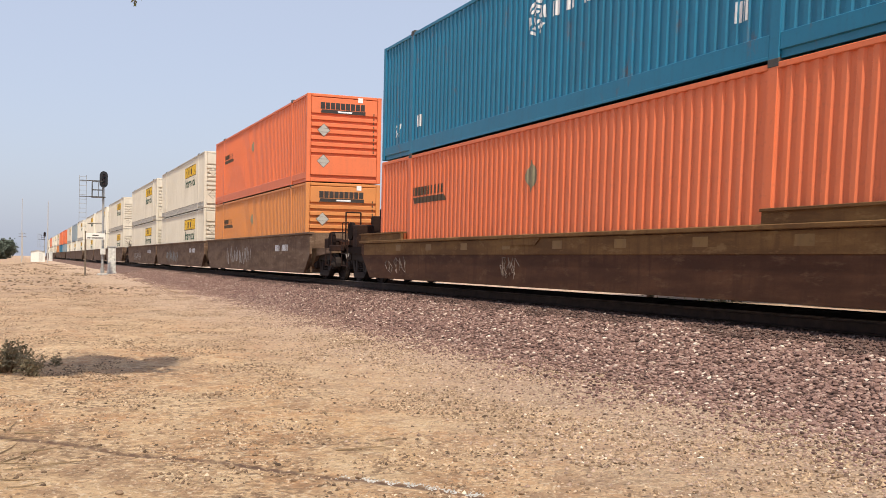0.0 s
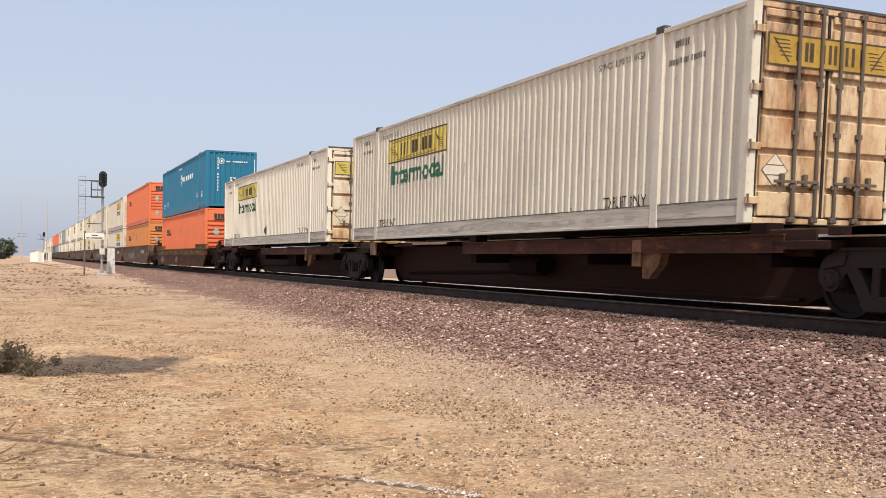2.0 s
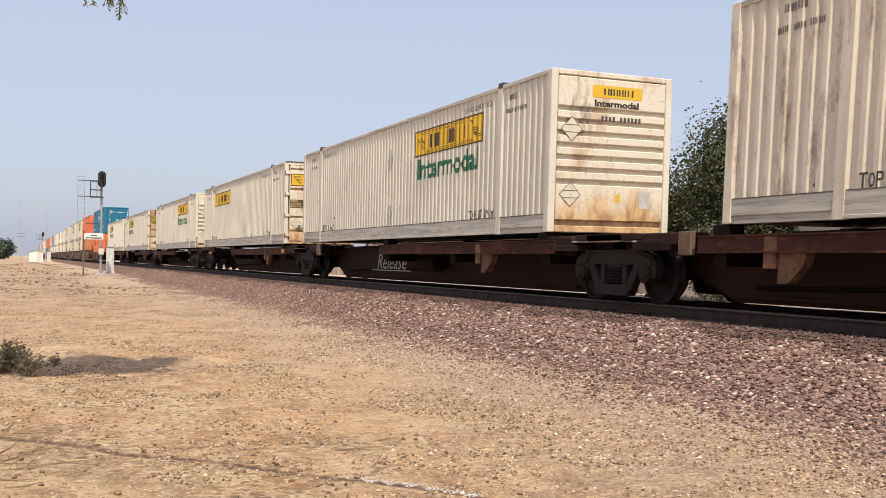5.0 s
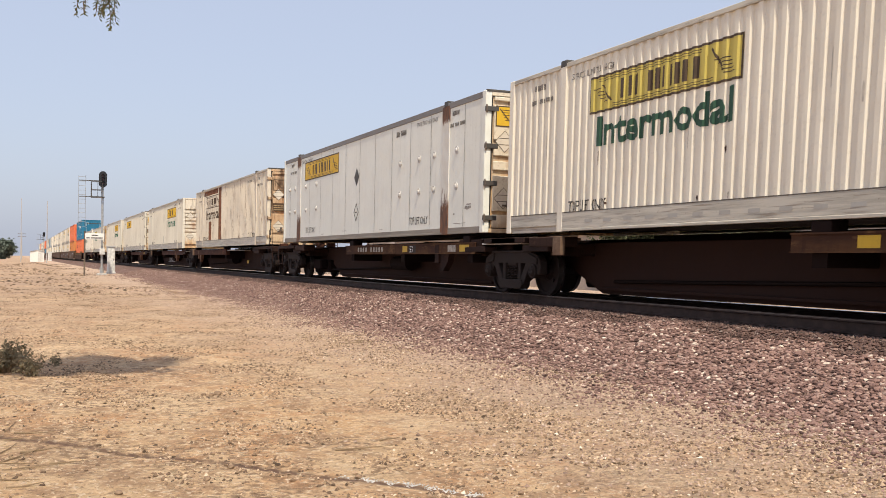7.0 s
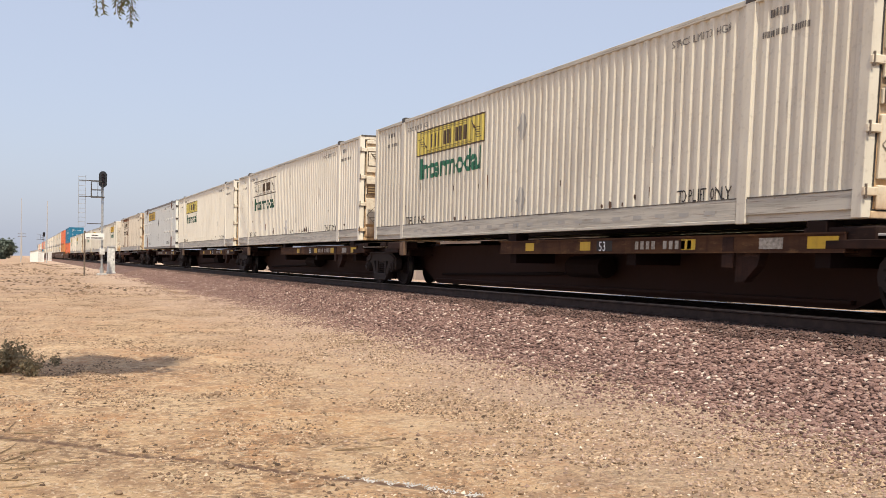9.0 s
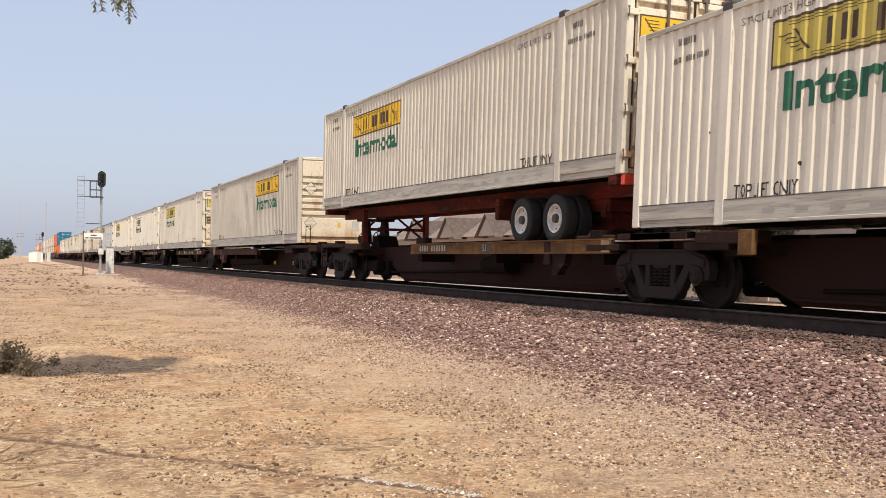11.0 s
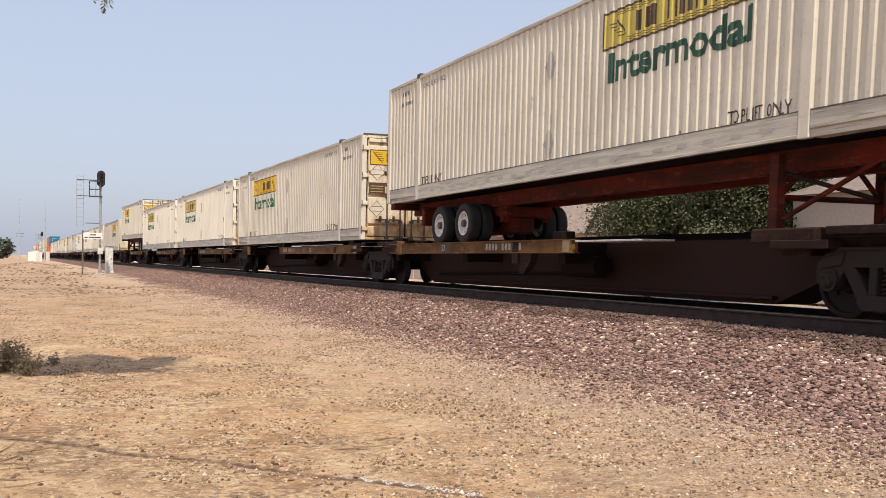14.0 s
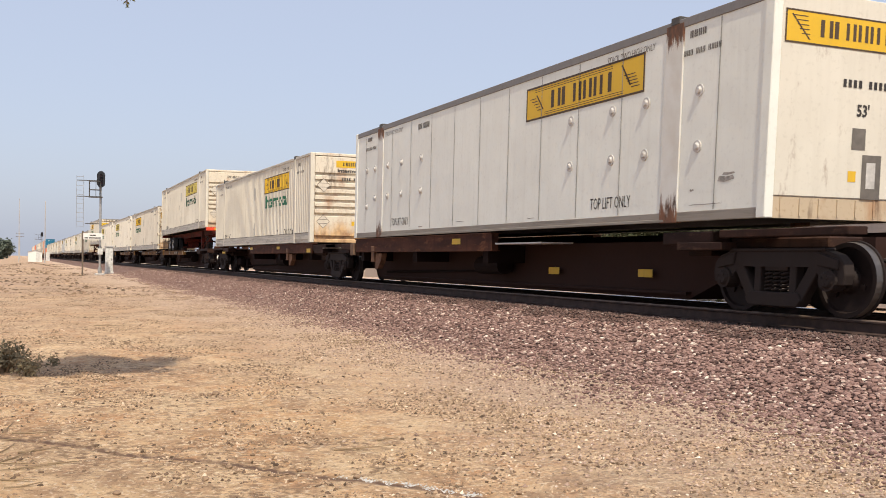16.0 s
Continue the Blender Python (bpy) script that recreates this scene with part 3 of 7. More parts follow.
def gravel():
    """Fine grey gravel where the ballast runs out into the sand."""
    out = []
    while len(out) < 42000:
        y = 3.2 + 42 * RNG.random() ** 1.8
        o = RNG.uniform(2.4, 7.6)
        x = CX - o
        k = math.exp(-((o - 4.4 + 1.3 * noise.noise((x * 0.5, y * 0.4, 31))) / 1.25) ** 2)
        if RNG.random() > k:
            continue
        s = RNG.choice((0.012, 0.016, 0.02, 0.026, 0.034)) * RNG.uniform(0.8, 1.3)
        out.append((x, y, max(bed_height(x, y), lift(x, y)) + 0.12 * s, s))
    return out


tagged(new("gravel", scatter("gravel", gravel(), GRAVEL, GRAINS)), "fine grey-pink gravel between ballast and sand", "gravel", kind="stuff")


def clods():
    out = []
    while len(out) < 2100:
        y = 3.6 + 36 * RNG.random() ** 1.5
        x = RNG.uniform(-1.5, 6.0)
        if RNG.random() > 0.35 + 1.2 * noise.noise((x * 0.6 + 3, y * 0.6, 27)):
            continue
        s = RNG.uniform(0.02, 0.045)
        out.append((x, y, lift(x, y) + 0.02 * s, s))
    return out


def far_clods():
    out = []
    while len(out) < 4200:
        y = 36 + 110 * RNG.random() ** 1.3
        x = RNG.uniform(-7, 5.6)
        if RNG.random() > 0.4 + 1.2 * noise.noise((x * 0.35 + 3, y * 0.12, 37)):
            continue
        s = RNG.choice((0.05, 0.07, 0.1, 0.16)) * RNG.uniform(0.7, 1.3)
        out.append((x, y, lift(x, y) + 0.02 * s, s))
    return out


tagged(new("rubble_clods", scatter("rubble_clods", far_clods(), LITTER)), "brown clods and rubble strewn over farther ground", "clods", kind="stuff")
tagged(new("soil_clods", scatter("soil_clods", clods(), LITTER)), "dry brown clods of soil scattered over sand", "clods", kind="stuff")
litter = new("litter", scatter("litter", chips(), LITTER, GRAINS))
tagged(litter, "dark bark chips and dry clods strewn over sand", "litter", kind="stuff")
pale = []
for i in range(900):
    k = RNG.random()
    if noise.noise((k * 9, 0.3, 51)) < -0.12:
        continue
    x = 1.9 + 0.95 * k + RNG.gauss(0, 0.014)
    y = 5.98 - 1.02 * k + RNG.gauss(0, 0.02)
    pale.append((x, y, lift(x, y) + 0.003, RNG.uniform(0.006, 0.015)))
pale_line = new("pale_gravel", scatter("pale_gravel", pale, LIGHT_PLATE))
tagged(pale_line, "thin broken line of white gravel on sand", "gravel", kind="stuff")


# ---- track ----
def rail_outline():
    return [(-0.075, -0.172), (0.075, -0.172), (0.075, -0.16), (0.012, -0.145), (0.010, -0.045), (0.036, -0.035), (0.036, -0.016), (0.031, -0.006), (0.018, 0.0),
            (-0.018, 0.0), (-0.031, -0.006), (-0.036, -0.016), (-0.036, -0.035), (-0.010, -0.045), (-0.012, -0.145), (-0.075, -0.16)]


def build_rail(x, head):
    bm = bmesh.new()
    pts = rail_outline()
    ys = list(range(-150, 900, 25))
    rings = [[bm.verts.new((x + px, y, pz)) for px, pz in pts] for y in ys]
    for a, b in zip(rings, rings[1:]):
        for i in range(len(pts)):
            f = bm.faces.new((a[i], a[(i + 1) % len(pts)], b[(i + 1) % len(pts)], b[i]))
            f.material_index = 1 if i in (6, 7, 8, 9, 10) else 0
    me = mesh("rail", bm, RAIL_SIDE)
    me.materials.append(head)
    return me


track = thing("railway_track", "single railway track with rusty rails and dark timber ties", "railway track", kind="structure")
hang("rail", build_rail(CX - 0.755, RAIL_SHADED), track, label="rusty steel rail, its head coloured dark for shade")
hang("rail", build_rail(CX + 0.755, RAIL_TOP), track, label="rusty steel rail with a polished head")
tie = mesh("tie", box(bmesh.new(), CX - 1.3, CX + 1.3, -0.115, 0.115, -0.35, -0.172, 0.012), TIE_WOOD)
for i in range(150):
    hang("tie", tie, track, Matrix.Translation((0, -8 + i * 0.53, 0)))
plate = kept("tie_plate", "tie_plate", RAIL_SIDE, lambda bm: box(bm, -0.14, 0.14, -0.09, 0.09, -0.1735, -0.160, 0.003))
for i in range(60):
    for x in (CX - 0.755, CX + 0.755):
        hang("tie_plate", plate, track, Matrix.Translation((x, 4.19 + i * 0.53, 0)))


# ---- containers ----
L2, W2 = 8.075, 1.295      # half the length and half the width of a 53 foot box
DEPTH, PITCH = 0.031, 0.2145
POST = L2 - 1.98           # the lifting posts stand where a 40 foot box would end


def fold_points(y0, y1):
    """Corrugation between y0 and y1: (y, depth behind the outer face)."""
    n = max(1, round((y1 - y0) / PITCH))
    p = (y1 - y0) / n
    out = []
    for i in range(n):
        a = y0 + i * p
        out += [(a, 0), (a + 0.36 * p, 0), (a + 0.50 * p, DEPTH), (a + 0.86 * p, DEPTH)]
    return out + [(y1, 0)]


BAYS = ((-L2 + 0.16, -POST - 0.09), (-POST + 0.09, POST - 0.09), (POST + 0.09, L2 - 0.16))
FOLDS = [q for bay in BAYS for q in fold_points(*bay)]


def fold_depth(y):
    for (a, da), (b, db) in zip(FOLDS, FOLDS[1:]):
        if a <= y <= b:
            return da + (db - da) * (y - a) / max(1e-9, b - a)
    return 0.0


def on_ridge(y):
    """The place nearest to y, in the middle bay, where a broad stroke lies on an outer fold."""
    p = 2 * (POST - 0.09) / round(2 * (POST - 0.09) / PITCH)
    k = ((y + POST - 0.09) / p) % 1 - 0.37
    return y - (k - 1 if k > 0.5 else k) * p


def side_panel(bm, side, folded, z0, z1):
    for bay in BAYS:
        pts = fold_points(*bay) if folded else [(bay[0], 0), (bay[1], 0)]
        lo = [bm.verts.new((side * (W2 - 0.02 - d), y, z0)) for y, d in pts]
        hi = [bm.verts.new((side * (W2 - 0.02 - d), y, z1)) for y, d in pts]
        for i in range(len(pts) - 1):
            bm.faces.new((lo[i], lo[i + 1], hi[i + 1], hi[i]))
    r = bmesh.ops.extrude_face_region(bm, geom=bm.faces[:])
    for v in r["geom"]:
        if isinstance(v, bmesh.types.BMVert):
            v.co.x -= side * 0.03


def conform(bm, folded, proud=0.004):
    """Cuts a flat drawing at every fold of the near side and lays it on the sheet."""
    ys = [v.co.y for v in bm.verts]
    if folded:
        for y, d in FOLDS:
            if min(ys) < y < max(ys):
                bmesh.ops.bisect_plane(bm, geom=bm.verts[:] + bm.edges[:] + bm.faces[:], plane_co=(0, y, 0), plane_no=(0, 1, 0), dist=1e-5)
    for v in bm.verts:
        v.co.x = -(W2 - 0.02 - (fold_depth(v.co.y) if folded else 0)) - proud


@functools.lru_cache(maxsize=None)
def letters(text, size, squeeze=1.0, weight=0.0):
    cu = bpy.data.curves.new("letters", 'FONT')
    cu.body, cu.size, cu.resolution_u, cu.offset = text, size, 2, weight
    me = bpy.data.meshes.new_from_object(bpy.data.objects.new("letters", cu))
    vs = np.array([v.co[:] for v in me.vertices])
    vs[:, 0] = (vs[:, 0] - vs[:, 0].min()) * squeeze
    return [tuple(v) for v in vs], [tuple(p.vertices) for p in me.polygons]


def write(bm, text, size, y, z, squeeze=1.0, weight=0.0, width=None):
    """Letters on the near side from y on (towards -y), their feet at z."""
    vs, fs = letters(text, size, squeeze, weight)
    k = width / max(v[0] for v in vs) if width else 1
    made = [bm.verts.new((0, y - a * k, z + b)) for a, b, _ in vs]
    for f in fs:
        bm.faces.new([made[i] for i in f])


def flat(bm, y0, y1, z0, z1, skew=0.0):
    """A rectangle on the near side, read from y0 (left) to y1."""
    vs = [bm.verts.new((0, y, z)) for y, z in ((y0 - skew, z0), (y1 - skew, z0), (y1, z1), (y0, z1))]
    bm.faces.new(vs)


def drawing(name, key, mat, folded, parent, draw, label="", proud=0.007):
    k = ("drawing", key, folded, mat.name)
    if k not in KEPT:
        bm = bmesh.new()
        draw(bm)
        conform(bm, folded, proud)
        me = bpy.data.meshes.new(name)
        bm.to_mesh(me)
        bm.free()
        me.materials.append(mat)
        KEPT[k] = me
    return hang(name, KEPT[k], parent, None, label)


def end_drawing(name, key, mat, parent, shapes, label="", proud=0.0):
    """Flat shapes on the rear end: rectangles x0, x1, z0, z1, or outlines of (x, z)."""
    def build(bm):
        for s in shapes:
            pts = [(s[0], s[2]), (s[1], s[2]), (s[1], s[3]), (s[0], s[3])] if len(s) == 4 and not isinstance(s[0], tuple) else s
            bm.faces.new([bm.verts.new((x, -L2 - proud, z)) for x, z in pts])
    k = ("end", key, mat.name)
    if k not in KEPT:
        bm = bmesh.new()
        build(bm)
        me = bpy.data.meshes.new(name)
        bm.to_mesh(me)
        bm.free()
        me.materials.append(mat)
        KEPT[k] = me
    return hang(name, KEPT[k], parent, None, label)


def stroke_bars(kind):
    """Plain upright bars, in parts of a sign's width, that weigh as much as the brand's marks: one, two, or one broad bar each."""
    return {1: ((0.30, 0.62), ), 2: ((0.0, 0.26), (0.56, 0.82)), 3: ((0.02, 0.30), (0.44, 0.78))}[kind]


BRAND = ((1, 3), (2, 2, 2, 1))      # the bars of the board's short and long word


def word_blocks(bm, y, z, w, h, words, gap=0.35):
    """Plain upright bars in place of writing. words: a count of marks for each word, or the kinds of bars."""
    words = [(3, ) * n if isinstance(n, int) else n for n in words]
    unit = w / (sum(len(n) for n in words) + gap * 2 * (len(words) - 1))
    for n in words:
        for kind in n:
            for p, q in stroke_bars(kind):
                flat(bm, y - p * unit, y - q * unit, z, z + h)
            y -= unit
        y -= unit * gap * 2


def frame_line(bm, y0, y1, z0, z1, t):
    flat(bm, y0, y1, z1 - t, z1)
    flat(bm, y0, y1, z0, z0 + t)
    flat(bm, y0, y0 - t, z0 + t, z1 - t)
    flat(bm, y1 + t, y1, z0 + t, z1 - t)


def yellow_sign(box_, left, zb, folded, mat, ink):
    """The long yellow board with a black frame and dark blocks."""
    a, b, z0, z1 = left, left - 3.66, zb, zb + 0.60
    if mat:
        drawing("sign_board", ("board", left, zb), mat, folded, box_, lambda bm: flat(bm, a, b, z0, z1), "yellow painted board", 0.004)

    def marks(bm):
        frame_line(bm, a, b, z0, z1, 0.034)
        for i in range(2):          # thin lines of the scroll
            flat(bm, a - 0.66, b + 0.55, z0 + 0.06 + 0.035 * i, z0 + 0.069 + 0.035 * i)
            flat(bm, a - 0.30, b + 0.85, z1 - 0.105 + 0.035 * i, z1 - 0.096 + 0.035 * i)
        for i in range(5):          # the feathers of a wing at either end
            flat(bm, a - 0.14 - 0.07 * i, a - 0.36 - 0.05 * i, z1 - 0.22 - 0.055 * i, z1 - 0.205 - 0.055 * i)
            flat(bm, b + 0.34 + 0.05 * i, b + 0.12 + 0.03 * i, z0 + 0.12 + 0.05 * i, z0 + 0.135 + 0.05 * i)
        flat(bm, a - 0.36, a - 0.40, z0 + 0.16, z1 - 0.16, 0.24)
        flat(bm, b + 0.62, b + 0.58, z0 + 0.16, z1 - 0.10, 0.24)
    drawing("sign_frame", ("frame", left, zb), ink, folded, box_, marks)

    def blocks(bm):
        word_blocks(bm, a - 0.80, z0 + 0.145, 2.1, 0.31, BRAND, 0.3)
    drawing("sign_mark", ("blocks", left, zb), ink, folded, box_, blocks)


def diamond(bm, y, z, r):
    bm.faces.new([bm.verts.new((0, y + a * r * 0.8, z + b * r)) for a, b in ((0, -1), (-1, 0), (0, 1), (1, 0))])


def placard(bm, y, z, r=0.26, t=0.03):
    """A diamond frame with a bar across."""
    for k in range(4):
        p = [(0, -1), (-1, 0), (0, 1), (1, 0)]
        (a, b), (c, d) = p[k], p[(k + 1) % 4]
        q = 1 - t / r * 1.6
        bm.faces.new([bm.verts.new((0, y + 0.8 * r * u, z + r * w)) for u, w in ((a, b), (c, d), (c * q, d * q), (a * q, b * q))])
    flat(bm, y + 0.1, y - 0.1, z - 0.012, z + 0.012)


WHITES = (WHITE_DUST, WHITE_CLEAN, WHITE_CREAM, WHITE_GREY, WHITE_RUST, WHITE_SMOOTH)


def container(name, label, m, side, end, rear="doors", folded=True, sign=None, word=None, lift_words=True, height=2.9,
              rail_gap=True, roof_mat=None, posts=None, group="containers on the train", placards=0, ribs=6, worn=0, flutes="wide"):
    """One 53 foot box: frame, folded sides, roof, doors or a ribbed nose."""
    H = height
    seed = int(abs(m.translation.y)) % 5
    c = thing(name, label, "shipping container", m, group)
    posts = posts or (side if folded else POST_RUST)
    fo = "f" if folded else "s"
    zr = 0.32 if folded else 0.14       # top of the bottom rail
    zt = H - (0.09 if folded else 0.14)
    for s in (-1, 1):
        hang("side_panel", kept(("side", s, fo, H), "side_panel", side, lambda bm: side_panel(bm, s, folded, zr - 0.02, zt + 0.02)), c)
        hang("top_rail", kept(("toprail", s, H, fo), "top_rail", roof_mat or (RAIL_GRIME if side in WHITES else side), lambda bm: box(bm, s * (W2 - 0.09), s * (W2 - 0.004), -L2 + 0.16, L2 - 0.16, zt, H - 0.012, 0.008)), c)

        def rails(bm):
            mid = 0.0
            box(bm, s * (W2 - 0.09), s * (W2 - 0.006), -POST + 0.09, POST - 0.09, mid, zr, 0.008)
            box(bm, s * (W2 - 0.09), s * W2, -POST + 0.09, POST - 0.09, mid, mid + 0.045, 0.006)
            for k in (-1, 1):
                a, b = sorted((k * (POST + 0.09), k * (L2 - 0.16)))
                box(bm, s * (W2 - 0.09), s * (W2 - 0.012), a, b, 0.10 if folded else 0.0, zr, 0.008)
                if folded:
                    box(bm, s * (W2 - 0.26), s * (W2 - 0.045), a, b, 0.0, 0.14)
        hang("bottom_rail", kept(("botrail", s, H, fo), "bottom_rail", RAIL_DARK if not folded else RAIL_GRIME if side in WHITES else side, rails), c)
        # thin dark strip where the folded side meets the bottom rail
        if side in WHITES and folded:
            for n_, (ya, yb) in enumerate(BAYS):
                hang("rail_joint", kept(("joint", s, n_), "rail_joint", JOINT, lambda bm: box(bm, s * (W2 - 0.03), s * (W2 - 0.003), ya + 0.01, yb - 0.01, zr - 0.002, zr + 0.010)), c)
        for k in (-1, 1):
            pw = 0.09 if folded else 0.2
            hang("lift_post", kept(("post", s, k, H, posts.name), "lift_post", posts, lambda bm: box(bm, s * (W2 - 0.10), s * (W2 - 0.001), k * POST - pw, k * POST + pw, -0.01, H - 0.06, 0.008)), c)
            hang("lift_casting", kept(("cast", s, k, H), "lift_casting", DARK_GREY, lambda bm: box(bm, s * (W2 - 0.17), s * (W2 + 0.004), k * POST - 0.1, k * POST + 0.1, H - 0.07, H + 0.045, 0.012)), c)
            hang("corner_post", kept(("corner", s, k, H), "corner_post", side, lambda bm: box(bm, s * (W2 - 0.14), s * W2, k * (L2 - 0.165), k * L2, 0, H - 0.005, 0.012)), c)
    hang("roof", kept(("roof", H, fo), "roof", roof_mat or side, lambda bm: [box(bm, -W2 + 0.085, W2 - 0.085, -L2 + 0.16, L2 - 0.16, H - 0.1, H - 0.03)] + [box(bm, -W2 + 0.2, W2 - 0.2, y - 0.05, y + 0.05, H - 0.035, H - 0.012) for y in np.arange(-7.6, 7.7, 0.4)]), c)
    hang("floor", kept(("floor",), "floor", CAR_DARK, lambda bm: box(bm, -W2 + 0.1, W2 - 0.1, -L2 + 0.1, L2 - 0.1, 0.05, 0.16)), c)
    hang("front_wall", kept(("front", H, ribs), "front_wall", end, lambda bm: box(bm, -W2 + 0.13, W2 - 0.13, L2 - 0.09, L2 - 0.03, 0.0, H - 0.01)), c)
    if rear == "doors":
        for s in (-1, 1):
            def leaf(bm):
                x0, x1 = sorted((s * 0.012, s * (W2 - 0.145)))
                box(bm, x0, x1, -L2 + 0.022, -L2 + 0.06, 0.09, H - 0.12, 0.01)
            d = hang("door", kept(("door", s, H), "door", DOOR_RECESS if side in WHITES and end is not END_STAIN else end, leaf), c)
            rows = ((0.10, 0.37), (0.44, 1.16), (1.27, 1.45), (1.56, 1.77), (1.88, 2.58), (2.67, H - 0.13)) if flutes == "wide" else ((0.10, 0.42), (0.49, 0.90), (0.98, 1.39), (1.48, 1.88), (1.97, 2.60), (2.67, H - 0.13))
            for k, (za, zb_) in enumerate(rows):          # pressed panels stand proud of the leaf
                xa, xb = sorted((s * 0.062, s * (W2 - 0.195)))
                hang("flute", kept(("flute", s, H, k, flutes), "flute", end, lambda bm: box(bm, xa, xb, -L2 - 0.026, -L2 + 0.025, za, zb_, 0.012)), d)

            def seal(bm):
                for xs in ((s * 0.004, s * 0.018), (s * (W2 - 0.165), s * (W2 - 0.142))):
                    box(bm, min(xs), max(xs), -L2 + 0.004, -L2 + 0.03, 0.09, H - 0.12)
                for zz in (0.088, H - 0.135):
                    box(bm, *sorted((s * 0.03, s * (W2 - 0.165))), -L2 + 0.004, -L2 + 0.03, zz, zz + 0.016)
            hang("gasket", kept(("gasket", s, H), "gasket", GASKET, seal), d, None, "black rubber door gasket")
            for x in (0.17, 0.56):
                def bar(bm):
                    rod(bm, (s * x, -L2 - 0.055, 0.04), (s * x, -L2 - 0.055, H - 0.05), 0.024)
                    for z in (0.06, 0.5, 1.2, 1.85, H - 0.10):
                        box(bm, s * x - 0.055, s * x + 0.055, -L2 - 0.068, -L2 + 0.01, z - 0.035, z + 0.035, 0.006)
                hang("lock_rod", kept(("rod", s, x, H), "lock_rod", DARK_ROD, bar), d)

                def lever(bm):
                    box(bm, *sorted((s * x - s * 0.03, s * x + s * 0.34)), -L2 - 0.085, -L2 - 0.062, 0.535, 0.575, 0.004)
                    box(bm, *sorted((s * x + s * 0.17, s * x + s * 0.23)), -L2 - 0.095, -L2 - 0.026, 0.50, 0.66, 0.01)
                hang("lock_handle", kept(("handle", s, x), "lock_handle", DARK_ROD, lever), d)
            for z in (0.3, 1.0, 1.75, 2.5):
                hang("hinge", kept(("hinge", s, z, fo), "hinge", end if folded else DARK_GREY, lambda bm: box(bm, s * (W2 - 0.19 - (0.1 if not folded else 0)), s * (W2 + 0.010), -L2 - 0.035, -L2 + 0.02, z - 0.05, z + 0.05, 0.01)), d)
                hang("hinge_pin", kept(("pin", s, z), "hinge_pin", DARK_ROD, lambda bm: rod(bm, (s * (W2 - 0.012), -L2 - 0.028, z - 0.08), (s * (W2 - 0.012), -L2 - 0.028, z + 0.08), 0.016, 8)), d)
        hang("header", kept(("header", H), "header", end, lambda bm: box(bm, -W2 + 0.14, W2 - 0.14, -L2 - 0.004, -L2 + 0.1, H - 0.115, H + 0.0, 0.01)), c)
        hang("roof_lip", kept(("rooflip", H), "roof_lip", DARK_GREY, lambda bm: box(bm, -W2 + 0.02, W2 - 0.02, -L2 - 0.016, -L2 + 0.05, H - 0.03, H + 0.012, 0.006)), c)
        hang("sill", kept(("sill",), "sill", end, lambda bm: box(bm, -W2 + 0.14, W2 - 0.14, -L2 - 0.004, -L2 + 0.1, 0.0, 0.085, 0.01)), c)
    elif rear == "nose":
        hang("rear_wall", kept(("nose", H), "rear_wall", end, lambda bm: box(bm, -W2 + 0.13, W2 - 0.13, -L2 + 0.065, -L2 + 0.12, 0, H - 0.01)), c)
        bands = [(0.0, 0.12, 0.04), (0.22, 0.86, 0.07), (2.25, H - 0.12, 0.07), (H - 0.1, H - 0.005, 0.1)]
        bands += [(0.95 + k * 1.30 / ribs, 0.95 + (k + 1) * 1.30 / ribs - 0.085, 0.07) for k in range(ribs)]
        for z0, z1, d in bands:
            hang("rib", kept(("rib", z0, z1), "rib", end, lambda bm: box(bm, -W2 + 0.15, W2 - 0.15, -L2 - 0.002, -L2 + d, z0, z1, 0.014)), c)
    elif rear == "folded":
        def wall(bm):
            n = 9
            p = (2 * W2 - 0.26) / n
            pts = []
            for i in range(n):
                a = -W2 + 0.13 + i * p
                pts += [(a, 0), (a + 0.28 * p, 0), (a + 0.5 * p, 0.04), (a + 0.78 * p, 0.04)]
            pts.append((W2 - 0.13, 0))
            lo = [bm.verts.new((x, -L2 + 0.012 + d, 0.16)) for x, d in pts]
            hi = [bm.verts.new((x, -L2 + 0.012 + d, H - 0.1)) for x, d in pts]
            for i in range(len(pts) - 1):
                bm.faces.new((lo[i], lo[i + 1], hi[i + 1], hi[i]))
            box(bm, -W2 + 0.13, W2 - 0.13, -L2, -L2 + 0.1, H - 0.1, H - 0.005, 0.008)
            box(bm, -W2 + 0.13, W2 - 0.13, -L2, -L2 + 0.1, 0.06, 0.16, 0.008)
        hang("rear_wall", kept(("foldedend", H), "rear_wall", end, wall), c)
    elif rear == "smooth":
        def wall(bm):
            box(bm, -W2 + 0.13, W2 - 0.13, -L2 - 0.002, -L2 + 0.1, 0.28, H - 0.01, 0.012)
        hang("rear_wall", kept(("smoothend", H), "rear_wall", end, wall), c)

        def kick(bm):
            box(bm, -W2 + 0.14, W2 - 0.14, -L2 + 0.012, -L2 + 0.1, 0.0, 0.278)
            for i in range(7):
                box(bm, -1.05 + i * 0.32, -1.02 + i * 0.32, -L2 - 0.004, -L2 + 0.1, 0.03, 0.26)
        hang("kick_plate", kept(("kick",), "kick_plate", END_TAN, kick), c, None, "tan stained lower plate with ribs")
    if sign:
        left, zb, mat, ink = sign
        yellow_sign(c, left, zb, folded, mat, ink)
        if word:
            drawing("lettering", ("word", left, zb), word, folded, c, lambda bm: write(bm, "Intermodal", 0.635, on_ridge(left - 0.2), zb - 0.52, 1, 0.022, 3.27), "green lettering")
